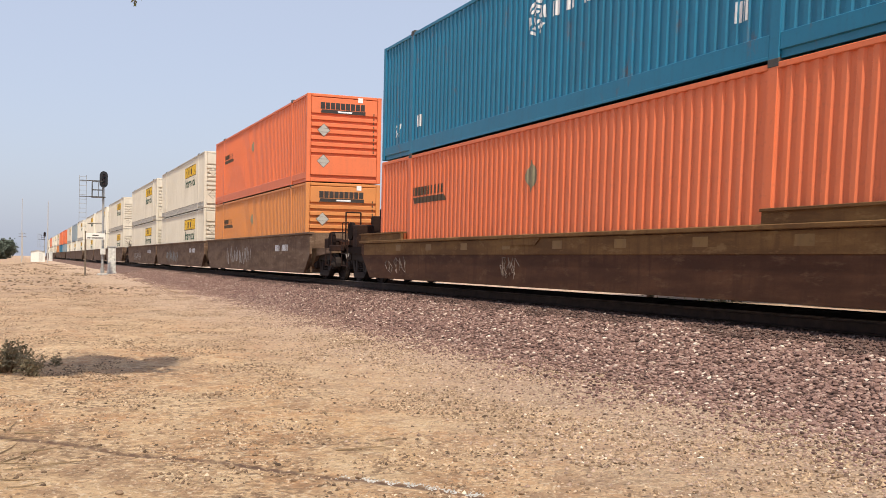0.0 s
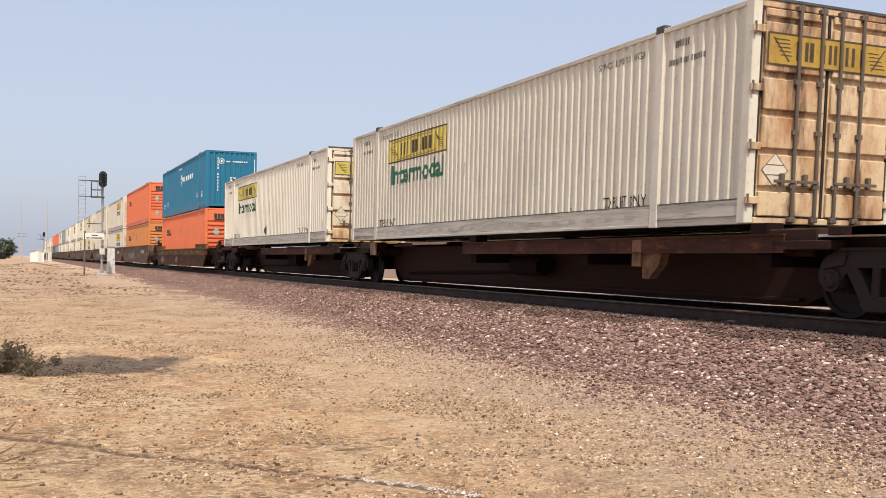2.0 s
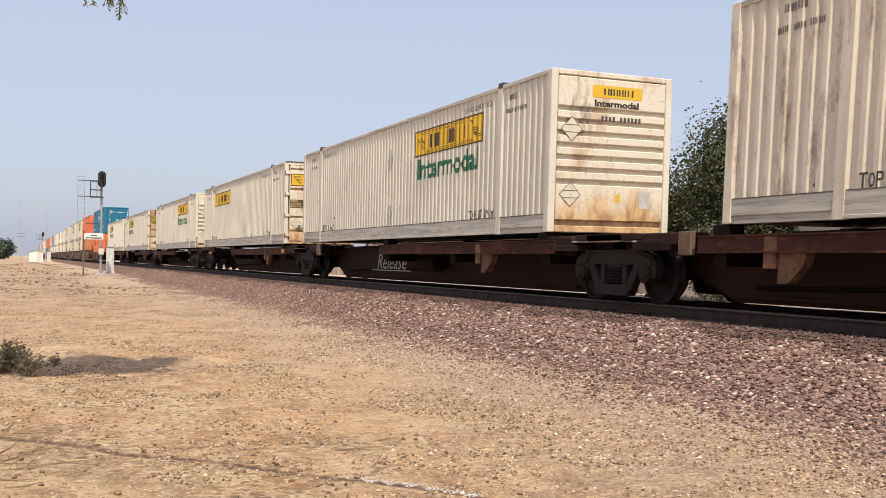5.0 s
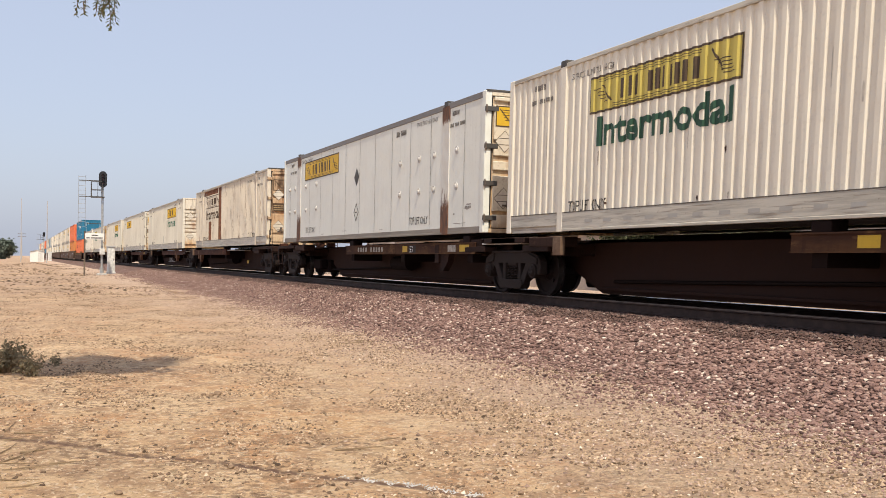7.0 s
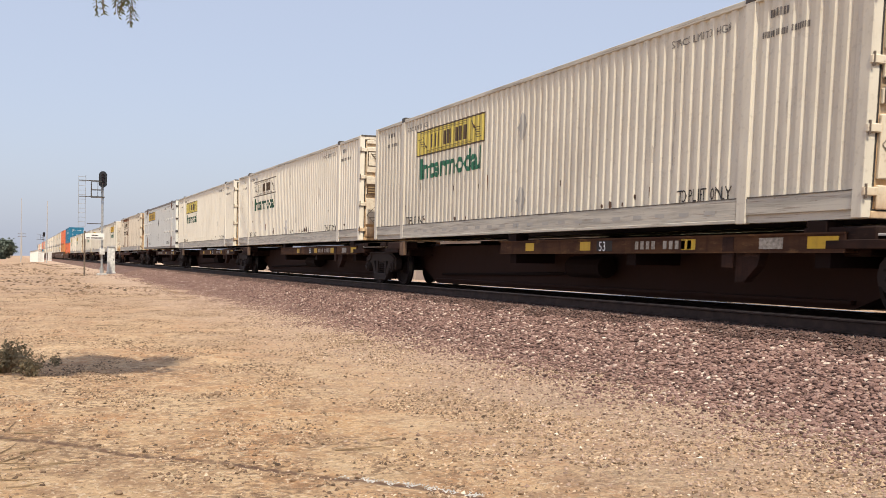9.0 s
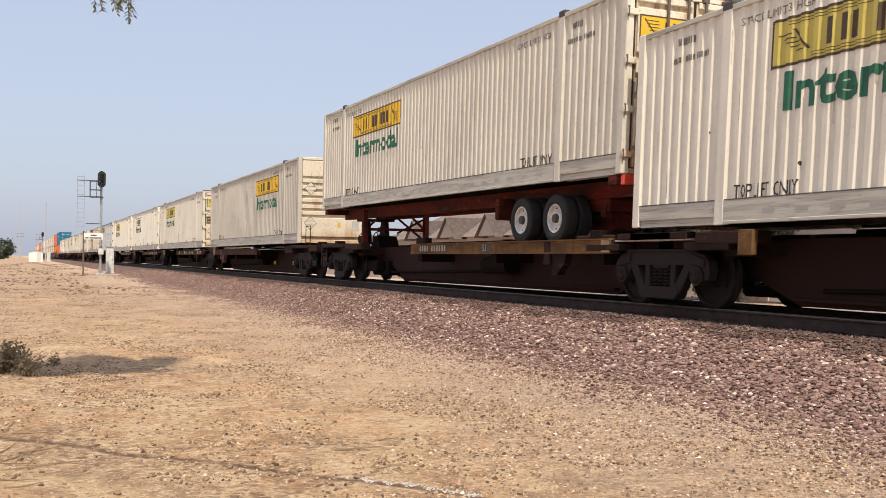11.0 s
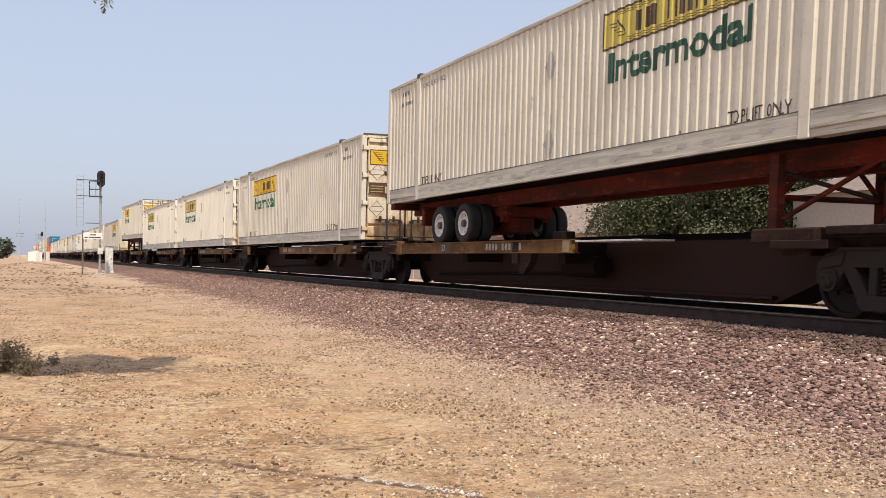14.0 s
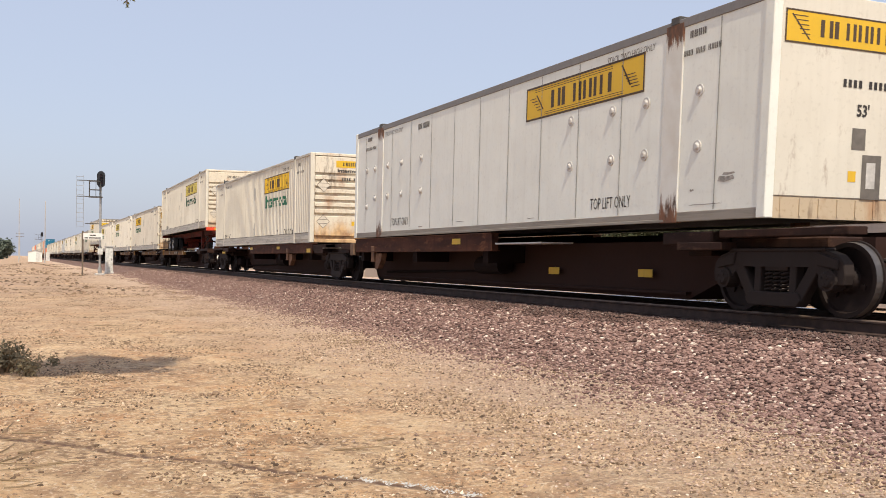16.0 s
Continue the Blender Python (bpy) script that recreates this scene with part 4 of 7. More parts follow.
    if lift_words:
        for y in (L2 - 2.25, -L2 + 3.35) if folded else (L2 - 2.87, -L2 + 4.07):
            drawing("lettering", ("toplift", y), INK, folded, c, lambda bm: write(bm, "TOP LIFT ONLY", 0.26, y, 0.33 if folded else 0.27, 1, 0, 1.13))
        for y in (L2 - 2.25, -L2 + 3.6) if folded else (L2 - 2.3, -L2 + 3.7):
            drawing("lettering", ("stacklimit", y), INK_SOFT, folded, c, lambda bm: write(bm, "STACK TWO HIGH ONLY" if not folded else "STACK LIMIT 3 HIGH", 0.15, y, 2.56, 1, 0, 1.25))
        for y in (L2 - 0.95, -L2 + 1.65):
            drawing("mark_bar", ("owner", y), INK_SOFT, folded, c, lambda bm: word_blocks(bm, y, 2.56, 0.36, 0.10, (4,)))
            drawing("number_bar", ("number", y), INK_SOFT, folded, c, lambda bm: word_blocks(bm, y + 0.12, 2.32, 0.8, 0.08, (3, 3, 4)))
    if placards:
        y = {1: 0.1, 2: 0.0, 3: 0.0}[placards]

        if placards == 1:
            drawing("placard", ("placard", 1), DARK_GREY, folded, c, lambda bm: diamond(bm, L2 - 8.0, 0.53, 0.25))
        else:
            for z in (0.62, 2.0):
                drawing("placard", ("placard", z), POCKET_GREY, folded, c, lambda bm: diamond(bm, y, z, 0.26))
    if not folded:
        flip = 1 if rear == "smooth" else -1        # the two smooth boxes ride with opposite ends to the rear

        def seams(bm):
            for i in range(9):
                y = flip * (5.25 - i * 1.2575)
                if abs(y) < POST - 0.1:
                    flat(bm, y + 0.008, y - 0.008, 0.15, H - 0.15)
            for y in (-L2 + 1.0, L2 - 0.85):
                flat(bm, y + 0.008, y - 0.008, 0.15, H - 0.15)
        drawing("number_bar", ("panelnumber", flip), INK_SOFT, False, c, lambda bm: word_blocks(bm, 3.55 if flip > 0 else -3.02, 2.47, 0.68, 0.13, (4, 6)))
        drawing("panel_seam", ("seams", H, flip), JOINT_PALE, False, c, seams)

        def rivets(bm):
            for i in range(9):
                y = flip * (5.25 - i * 1.2575)
                for k in range(40):
                    z = 0.2 + k * 0.064
                    flat(bm, y + 0.028, y + 0.020, z, z + 0.011)
        tagged(drawing("rivet_line", ("rivets", H, flip), CHALK, False, c, rivets), kind="stuff")

        def scratch(bm):
            for y, z, w, h in ((-7.3, 0.52, 0.34, 0.07), (-7.35, 0.60, 0.25, 0.03), (-6.9, 0.22, 0.7, 0.012), (-6.6, 0.42, 0.09, 0.03), (-2.0, 0.2, 0.3, 0.012), (1.1, 0.24, 0.4, 0.014), (3.3, 0.19, 0.25, 0.02), (2.6, 2.1, 0.02, 0.12)):
                bm.faces.new([bm.verts.new((0, y + w * u, z + h * q)) for u, q in ((0.5, 0), (0.1, -0.3), (-0.5, 0.2), (-0.4, 0.9), (0.0, 0.7), (0.4, 1.0))])
        tagged(drawing("scratch", ("scratch", H), GRIME_DARK, False, c, scratch, "dark scratches and scuffs", 0.003), kind="stuff")
        front_caps = ((5.55, 0), (4.60, 0), (3.33, 0), (6.5, 0), (7.13, 0.2)) if flip > 0 else ((5.25, 0), (4.05, 0), (6.6, 0), (7.3, 0))
        for y, drop in ((-3.32, 0), (-4.56, 0), (-5.45, 0), (-6.68, 0)) + front_caps:
            for z in (1.03 - drop, 1.80):
                def cap(bm):
                    rod(bm, (-W2 + 0.03, y, z), (-W2 + 0.006, y, z), 0.085, 14)
                    rod(bm, (-W2 + 0.013, y, z), (-W2 - 0.022, y, z), 0.062, 14, 0.036)
                hang("vent_cap", kept(("cap", y, z), "vent_cap", LIGHT_PLATE, cap), c)

    else:
        if side not in WHITES:
            return c

        def pockets(bm):
            for y in np.arange(-POST + 0.5, POST - 0.6, 0.56):
                bm.faces.new([bm.verts.new(v) for v in ((-W2 + 0.003, y + 0.22, 0.13), (-W2 + 0.003, y, 0.13), (-W2 + 0.003, y, 0.185), (-W2 + 0.003, y + 0.22, 0.185))])
        if side in WHITES and lift_words:
            def pocks(bm):
                rng = random.Random(seed)
                for i in range(2 + 5 * worn):
                    y, z, w, h = rng.uniform(-7, 7), 0.36 + 1.1 * rng.random() ** 4, rng.uniform(0.015, 0.05), rng.uniform(0.02, 0.09)
                    bm.faces.new([bm.verts.new((0, y + w * u, z + h * q)) for u, q in ((-0.5, 0), (-0.1, -0.5), (0.4, 0.1), (0.5, 0.6), (0.1, 1), (-0.4, 0.8))])
            drawing("rust_spot", ("pocks", seed, worn), RUST_SPOT, folded, c, pocks, "dark rust pocks", 0.003)["kind"] = "stuff"

            def runs(bm):
                rng = random.Random(seed + 90)
                for i in range(2 * worn):
                    y, z, w, h = rng.uniform(-6, 6), rng.uniform(0.4, 1.7), rng.uniform(0.012, 0.03), rng.uniform(0.12, 0.45)
                    bm.faces.new([bm.verts.new((0, y + w * u, z + h * q)) for u, q in ((-0.1, 0), (0.2, 0.02), (0.5, 0.6), (0.5, 1), (-0.4, 0.97), (-0.3, 0.5))])
            if worn:
                drawing("rust_run", ("runs", seed, worn), RUSTY, folded, c, runs, "brown rust runs", 0.0035)["kind"] = "stuff"

            def scuffs(bm):
                rng = random.Random(seed + 50)
                for i in range(22):
                    y, z, w, h = rng.uniform(-7.6, 7.6), rng.uniform(0.3, 2.2), rng.uniform(0.01, 0.04), rng.uniform(0.15, 0.7)
                    bm.faces.new([bm.verts.new((0, y + w * u, z + h * q)) for u, q in ((-0.3, 0), (0.3, 0.05), (0.5, 0.7), (0.1, 1), (-0.4, 0.8))])
            drawing("grime_streak", ("scuffs", seed), GRIME, folded, c, scuffs, "thin grime streaks", 0.002)["kind"] = "stuff"
        tagged(hang("rail_pocket", kept(("pockets",), "rail_pocket", POCKET_GREY, pockets), c), kind="stuff")
    return c


# ---- railway cars ----
WHEEL_R = 0.457
SPIN = []           # wheelsets that turn


def wheelset_mesh():
    def build(bm):
        rod(bm, (-1.05, 0, 0), (1.05, 0, 0), 0.085, 10)
        for s in (-1, 1):
            prof = [(0.685, 0.475), (0.715, 0.475), (0.722, WHEEL_R), (0.815, WHEEL_R - 0.006), (0.815, WHEEL_R - 0.06), (0.775, WHEEL_R - 0.075), (0.76, 0.17), (0.83, 0.13), (0.83, 0.0)]
            n = 40
            rings = [[bm.verts.new((s * x, r * math.cos(2 * math.pi * i / n), r * math.sin(2 * math.pi * i / n))) for i in range(n)] for x, r in prof[:-1]]
            for a, b in zip(rings, rings[1:]):
                for i in range(n):
                    f = bm.faces.new((a[i], a[(i + 1) % n], b[(i + 1) % n], b[i]))
                    f.material_index = 1 if a is rings[2] else 0
            bm.faces.new(rings[-1])
            bm.faces.new(rings[0])
            for k in range(3):      # cast lugs and chalk marks that show the turning
                a = 2.094 * k
                box(bm, s * 0.765, s * 0.795, 0.25 * math.cos(a) - 0.03, 0.25 * math.cos(a) + 0.03, 0.25 * math.sin(a) - 0.03, 0.25 * math.sin(a) + 0.03)
    me = kept(("wheelset",), "wheelset", WHEEL, build)
    if len(me.materials) < 2:
        me.materials.append(TREAD)
    return me


def side_frame(bm, s):
    """The cast side frame of a freight truck: a flat top bar that rounds down over the bearings, a sagging bottom bar, two
    columns round the springs and two raked legs."""
    x0, x1 = s * 0.93, s * 1.09
    top = [(-1.13, 0.40), (-1.16, 0.52), (-1.13, 0.66), (-1.02, 0.76), (-0.82, 0.815), (0.82, 0.815), (1.02, 0.76), (1.13, 0.66), (1.16, 0.52), (1.13, 0.40)]
    under = [(0.80, 0.38), (0.76, 0.52), (0.66, 0.62), (-0.66, 0.62), (-0.76, 0.52), (-0.80, 0.38)]
    prism(bm, top + under, x0, x1)
    for k in (-1, 1):
        prism(bm, [(k * 0.78, 0.63), (k * 0.58, 0.63), (k * 0.30, 0.20), (k * 0.47, 0.16)], x0 + s * 0.008, x1 - s * 0.008)
        prism(bm, [(k * 0.25, 0.64), (k * 0.37, 0.64), (k * 0.37, 0.22), (k * 0.25, 0.22)], x0 + s * 0.012, x1 - s * 0.012)
        prism(bm, [(k * 0.70, 0.80), (k * 1.06, 0.70), (k * 1.06, 0.58), (k * 0.74, 0.63)], x1 - s * 0.01, x1 + s * 0.03)
    prism(bm, [(-0.50, 0.20), (-0.42, 0.11), (0.42, 0.11), (0.50, 0.20), (0.44, 0.29), (-0.44, 0.29)], x0 - s * 0.01, x1 + s * 0.02)
    prism(bm, [(-0.84, 0.845), (0.84, 0.845), (0.84, 0.80), (-0.84, 0.80)], x0 - s * 0.015, x1 + s * 0.025)
    bmesh.ops.bevel(bm, geom=bm.edges[:], offset=0.012, segments=1, affect='EDGES')


def bearing(bm, s, k):
    """A roller bearing with its end cap and three bolts, under an adapter."""
    y = k * 0.915
    rod(bm, (s * 0.92, y, WHEEL_R), (s * 1.13, y, WHEEL_R), 0.135, 16)
    rod(bm, (s * 1.13, y, WHEEL_R), (s * 1.17, y, WHEEL_R), 0.105, 16, 0.08)
    for i in range(3):
        a = i * 2.094 + 0.5
        rod(bm, (s * 1.15, y + 0.055 * math.cos(a), WHEEL_R + 0.055 * math.sin(a)), (s * 1.185, y + 0.055 * math.cos(a), WHEEL_R + 0.055 * math.sin(a)), 0.018, 6)


def spring(bm, s, y):
    turns, n, r = 5, 10, 0.052
    pts = [(s * 1.02 + r * math.cos(2 * math.pi * i / n), y + r * math.sin(2 * math.pi * i / n), 0.295 + 0.25 * i / (turns * n)) for i in range(turns * n + 1)]
    rings = []
    for (px, py, pz), i in zip(pts, range(len(pts))):
        a = 2 * math.pi * i / n
        rings.append([bm.verts.new((px + 0.015 * math.cos(a) * u, py + 0.015 * math.sin(a) * u, pz + 0.015 * w)) for u, w in ((1, 0), (0, 1), (-1, 0), (0, -1))])
    for p, q in zip(rings, rings[1:]):
        for j in range(4):
            bm.faces.new((p[j], p[(j + 1) % 4], q[(j + 1) % 4], q[j]))
    bm.faces.new(rings[0])
    bm.faces.new(rings[-1])


def truck(car, y, spins):
    """A four-wheel truck under a car, at y in the car's space."""
    t = hang("truck", kept(("bolster",), "truck", CAR_DARK, lambda bm: [box(bm, -0.95, 0.95, -0.2, 0.2, 0.42, 0.72, 0.03), rod(bm, (0, 0, 0.7), (0, 0, 0.86), 0.2, 14)]), car, Matrix.Translation((0, y, 0)))
    for s in (-1, 1):
        hang("side_frame", kept(("sideframe", s), "side_frame", CAST_STEEL, lambda bm: side_frame(bm, s)), t, label="cast steel side frame")
        for k in (-1, 1):
            hang("bearing", kept(("bearing", s, k), "bearing", CAST_STEEL, lambda bm: bearing(bm, s, k)), t)
        hang("spring_seat", kept(("seat", s), "spring_seat", CAST_STEEL, lambda bm: box(bm, s * 0.8, s * 1.07, -0.2, 0.2, 0.55, 0.68, 0.02)), t)
        for y_ in (-0.14, 0.0, 0.14):
            hang("spring", kept(("spring", s, y_), "spring", CAST_STEEL, lambda bm: spring(bm, s, y_)), t)
    for k in (-0.915, 0.915):
        w = hang("wheelset", wheelset_mesh(), t, Matrix.Translation((0, k, WHEEL_R)), "steel wheels on an axle")
        if spins:
            SPIN.append((w, k))
    return t


def coupler(car, y, d):
    def build(bm):
        box(bm, -0.11, 0.11, y, y + d * 0.75, 0.74, 0.94, 0.02)
        prism(bm, [(y + d * 0.7, 0.68), (y + d * 1.02, 0.68), (y + d * 1.02, 0.98), (y + d * 0.7, 0.98)], -0.19, 0.17)
        rod(bm, (-0.3, y + d * 0.1, 0.7), (-0.34, y + d * 1.0, 0.42), 0.03, 8)
    part("coupler", build_bm(build), CAST_STEEL, car, "cast knuckle coupler with an air hose")


def build_bm(f):
    bm = bmesh.new()
    f(bm)
    return bm


def end_gear(car, y, d, hoops=True):
    """Steps, hoops and brake gear on the end platform of a car; d points off the car."""
    lo, hi = sorted((y - d * 0.04, y - d * 0.56))

    def steps(bm, s):
        x = s * 1.26
        for yy in (lo, hi):
            box(bm, x - 0.012, x + 0.012, yy - 0.018, yy + 0.018, 0.44, 0.98)
        for z in (0.45, 0.80):
            rod(bm, (x, lo, z), (x, hi, z), 0.014, 6)

    def hoop(bm, s):
        x = s * 1.25
        for yy in (lo, hi):
            rod(bm, (x, yy, 1.0), (x, yy, 1.70), 0.013, 6)
        for z in (1.16, 1.70):
            rod(bm, (x, lo, z), (x, hi, z), 0.013, 6)
    for s in (-1, 1):
        part("step", build_bm(lambda bm: steps(bm, s)), CAR_BROWN, car, "sill step")
        if hoops:
            part("handrail", build_bm(lambda bm: hoop(bm, s)), CAR_BROWN, car, "bent steel handrail")
    bm = bmesh.new()
    box(bm, -1.28, 1.28, y - d * 0.16, y, 0.88, 1.06, 0.015)
    part("end_sill", bm, CAR_BROWN, car)
    bm = bmesh.new()
    box(bm, 0.5, 0.78, y - d * 0.36, y - d * 0.12, 1.06, 1.42, 0.02)
    rod(bm, (-0.55, y - d * 0.3, 0.98), (0.3, y - d * 0.3, 0.98), 0.06, 10)
    box(bm, -0.9, -0.62, y - d * 0.42, y - d * 0.2, 1.0, 1.2, 0.02)
    gear = part("brake_gear", bm, CAR_RUST, car, "rusty hand brake housing")
    bm = bmesh.new()
    rod(bm, (0.62, y - d * 0.12, 1.3), (0.62, y - d * 0.06, 1.3), 0.03, 8)
    for i in range(16):
        a, b = i * math.pi / 8, (i + 1) * math.pi / 8
        rod(bm, (0.62 + 0.23 * math.cos(a), y - d * 0.07, 1.3 + 0.23 * math.sin(a)), (0.62 + 0.23 * math.cos(b), y - d * 0.07, 1.3 + 0.23 * math.sin(b)), 0.016, 6)
    for i in range(3):
        a = i * 2.094
        rod(bm, (0.62, y - d * 0.07, 1.3), (0.62 + 0.23 * math.cos(a), y - d * 0.07, 1.3 + 0.23 * math.sin(a)), 0.011, 6)
    part("brake_wheel", bm, CAR_BROWN, gear, "spoked hand brake wheel")


def spine_car(label, y_front, y_rear, beam, paint_, first, last, marks="plain", tag=None, hitch=False):
    """One platform of an articulated spine car, from truck to truck. Its own zero lies at the front truck."""
    span = y_front - y_rear
    car = thing("spine_car", label, "railway car", Matrix.Translation((CX, y_front, 0)), "platforms of spine cars")
    a, b = (0.9 if first else -0.6), -span + (-0.9 if last else 0.6)

    sf, sr = (3.2 if first else 0.35), (2.3 if last else 0.35)

    def spine(bm):
        prism(bm, [(a, 0.62), (a, 0.98), (b, 0.98), (b, 0.62), (b + sr, 0.56), (b + sr + 1.2, 0.08), (a - sf - 1.2, 0.08), (a - sf, 0.56)], -0.36, 0.36)
        box(bm, -0.46, 0.46, b + sr + 1.15, a - sf - 1.15, 0.15, 0.195)
    part("spine", build_bm(spine), SPINE_BROWN, car, "deep dark centre spine")
    y0, y1 = beam[0] - y_front, beam[1] - y_front
    up = {-291.65: 0.125, -309.25: 0.18}.get(round(y_front, 2), 0.0)     # the last two carry taller beams, close under the boxes
    for s in (-1, 1):
        def sill(bm):
            box(bm, s * 1.08, s * 1.30, y1, y0, 0.78 + up * 0.3, 0.80 + up * 0.3)
            box(bm, s * 1.08, s * 1.30, y1, y0, 1.0 + up, 1.02 + up)
            box(bm, s * 1.255, s * 1.275, y1, y0, 0.79 + up * 0.3, 1.01 + up)
            for y in np.arange(y1 + 0.05, y0, 0.92):
                box(bm, s * 1.1, s * 1.272, y - 0.01, y + 0.01, 0.79 + up * 0.3, 1.01 + up)
            if s > 0 and not up:
                box(bm, 1.12, 1.25, y1, y0, 1.02, 1.15)
        part("side_beam", build_bm(sill), paint_, car, "rusty brown side beam")

        by = (y0 - 1.65 if last else y1 + 2.85) if paint_ is CAR_RUST else y1 + 1.75

        def arms(bm):
            prism(bm, [(by + 0.35, 0.8), (by - 0.35, 0.8), (by - 0.3, 0.62), (by - 0.05, 0.40), (by + 0.12, 0.40), (by + 0.12, 0.6)], s * 1.1, s * 1.24)
            box(bm, s * 1.2, s * 1.285, by + 0.12, by + 0.35, 0.58, 0.99, 0.01)
        part("bracket", build_bm(arms), DOOR_RUST if paint_ is CAR_RUST else CAR_BROWN, car, "rusty hanging bracket")
        for y in (y0 - 0.4, (y0 + y1) / 2, y1 + 0.4):
            part("arm", prism(bmesh.new(), [(y - 0.12, 0.6), (y + 0.12, 0.6), (y + 0.12, 0.98), (y - 0.12, 0.98)], s * 0.3, s * 1.2), CAR_DARK, car)
        for y, n in ((-1.6, "front"), (-span + 1.6, "rear")):      # pedestals that carry the box corners
            part("pedestal", box(box(bmesh.new(), s * 0.9, s * (1.29 if n == "front" else 1.24), y - 0.55, y + 0.55, 0.9, 1.08, 0.02), s * 0.2, s * 1.0, y - 0.25, y + 0.25, 0.74, 0.96, 0.02), CAR_BROWN, car)
        for y in (y1 + 0.46, y0 - 0.46):
            part("support_block", box(bmesh.new(), s * 1.0, s * 1.27, y - 0.16, y + 0.16, 1.0, 1.16, 0.01), CAR_DARK, car)
        if not first:
            part("pad_plate", box(bmesh.new(), s * 1.22, s * 1.315, -2.24, -1.96, 0.75, 1.085, 0.012), CAR_OCHRE if paint_ is CAR_OCHRE else WELL_GREY, car, "worn tan steel pad plate")
        part("walkway", box(bmesh.new(), s * 0.55, s * 1.22, y1 - 1.9, y1 - 0.05, 0.965, 0.995, 0.004), LIGHT_PLATE, car, "pale grating walkway")
    for s in (-1, 1):       # deck edges over the trucks
        ends = ((0.0, 1.35 if first else 0.5), ) + ((-span, -1.35 if last else -0.5), )
        for yc, e in ends:
            k = 1 if e > 0 else -1
            lo, hi = sorted((yc - k * 0.85, yc + e))
            part("deck_edge", box(box(bmesh.new(), s * 0.98, s * 1.285, lo, hi, 0.985, 1.085, 0.01), s * 1.0, s * 1.28, *sorted((yc - k * 0.8, yc - k * 1.75)), 0.82, 0.93, 0.01), CAR_BROWN, car)
    part("far_rail", box(bmesh.new(), 1.02, 1.1, -span + 1.7, -1.7, 0.975, 1.14), CAR_DARK, car)
    bm = bmesh.new()
    rod(bm, (-0.62, -9.0, 0.55), (-0.62, -10.1, 0.55), 0.19, 14)
    rod(bm, (-0.42, -8.9, 0.42), (-0.42, -2.6, 0.30), 0.03, 6)
    part("air_tank", bm, CAR_DARK, car, "brake air reservoir")
    part("platform_end", box(bmesh.new(), -0.9, 0.9, -1.2, 0.7 if first else 0.3, 0.84, 0.99, 0.02), CAR_BROWN, car)
    part("platform_end", box(bmesh.new(), -0.9, 0.9, -span - (0.7 if last else 0.1), -span + 1.2, 0.84, 0.985, 0.02), CAR_BROWN, car)

    def shapes(mat, name, rects, lab=""):
        bm = bmesh.new()
        for p, q, z0, z1 in rects:
            bm.faces.new([bm.verts.new(v) for v in ((-1.278, p, z0), (-1.278, q, z0), (-1.278, q, z1), (-1.278, p, z1))])
        me = bpy.data.meshes.new(name)
        bm.to_mesh(me)
        bm.free()
        me.materials.append(mat)
        hang(name, me, car, None, lab)
    if up:
        for y in (-298.27, -302.62) if marks == "end" else (-318.1,):
            shapes(YELLOW_DULL, "reflector", [(y - y_front, y - 0.43 - y_front, 0.93 + 0.3 * up, 0.97 + 0.75 * up)], "dull yellow reflector patch")
    if marks == "yellow":
        # where the reflectors, the car number and the black size patch sit on each beam
        spots, number, size = {-114.25: ((3.75, 7.1), 1.05, 4.95), -148.05: ((1.5, 3.6, 5.35, 7.3), 4.75, 3.75)}.get(round(y_front, 2), ((0.3, 2.2, 4.9, 7.3), 4.5, 3.5))
        for k in spots:
            shapes(YELLOW_DULL, "reflector", [(y0 - 0.72 - k, y0 - (1.2 if k > 7 else 1.04) - k, 0.83, 0.975)], "dull yellow reflector patch")
        shapes(MARK_DULL, "old_reflector", [(y0 - 7.2, y0 - 7.62, 0.83, 0.97)], "worn tan reflector patch")
        wide = 0.21 if number < 2 else 0.14
        shapes(MARK_DULL, "car_number", [(y0 - number - wide * k, y0 - number - 0.6 * wide - wide * k, 0.84, 0.96) for k in (0, 1, 2, 3, 5, 6, 7, 8, 9)], "painted car number")
        shapes(GASKET, "number_patch", [(y0 - size + 0.07, y0 - size - 0.38, 0.815, 0.985)], "black painted patch")
        bm = bmesh.new()
        write(bm, "53", 0.22, y0 - size, 0.82)
        for v in bm.verts:
            v.co.x = -1.281
        part("lettering", bm, WHITE_INK, car)
    elif marks == "end":
        shapes(YELLOW_DULL, "reflector", [(y1 + 0.6, y1 + 0.15, 0.84, 0.97)], "dull yellow reflector patch")
    elif paint_ is CAR_OCHRE:
        a0, b0 = (5.5, 3.3) if last else (0.55, 3.9)
        shapes(PLATE_TAN, "end_plate", [(y1 + 0.26, y1 + 0.02, 0.80, 1.0)], "pale tan plate at the beam end")
        shapes(PLATE_BROWN, "number_patch", [(y0 - b0 + 0.08, y0 - b0 - 0.42, 0.80, 0.995)], "dark brown painted patch")
        shapes(MARK_DULL, "car_number", [(y0 - a0 - 0.14 * k, y0 - a0 - 0.085 - 0.14 * k, 0.84, 0.97) for k in (0, 1, 2, 3, 5, 6, 7, 8, 9, 10)], "painted car number")
        bm = bmesh.new()
        write(bm, "53", 0.2, y0 - b0, 0.83)
        for v in bm.verts:
            v.co.x = -1.282
        part("lettering", bm, CHALK, car)
    if last and paint_ is CAR_RUST:
        for y in (-span + 6.8, -span + 3.85):
            bm = bmesh.new()
            flat(bm, y, y - 0.4, 0.40, 0.53)
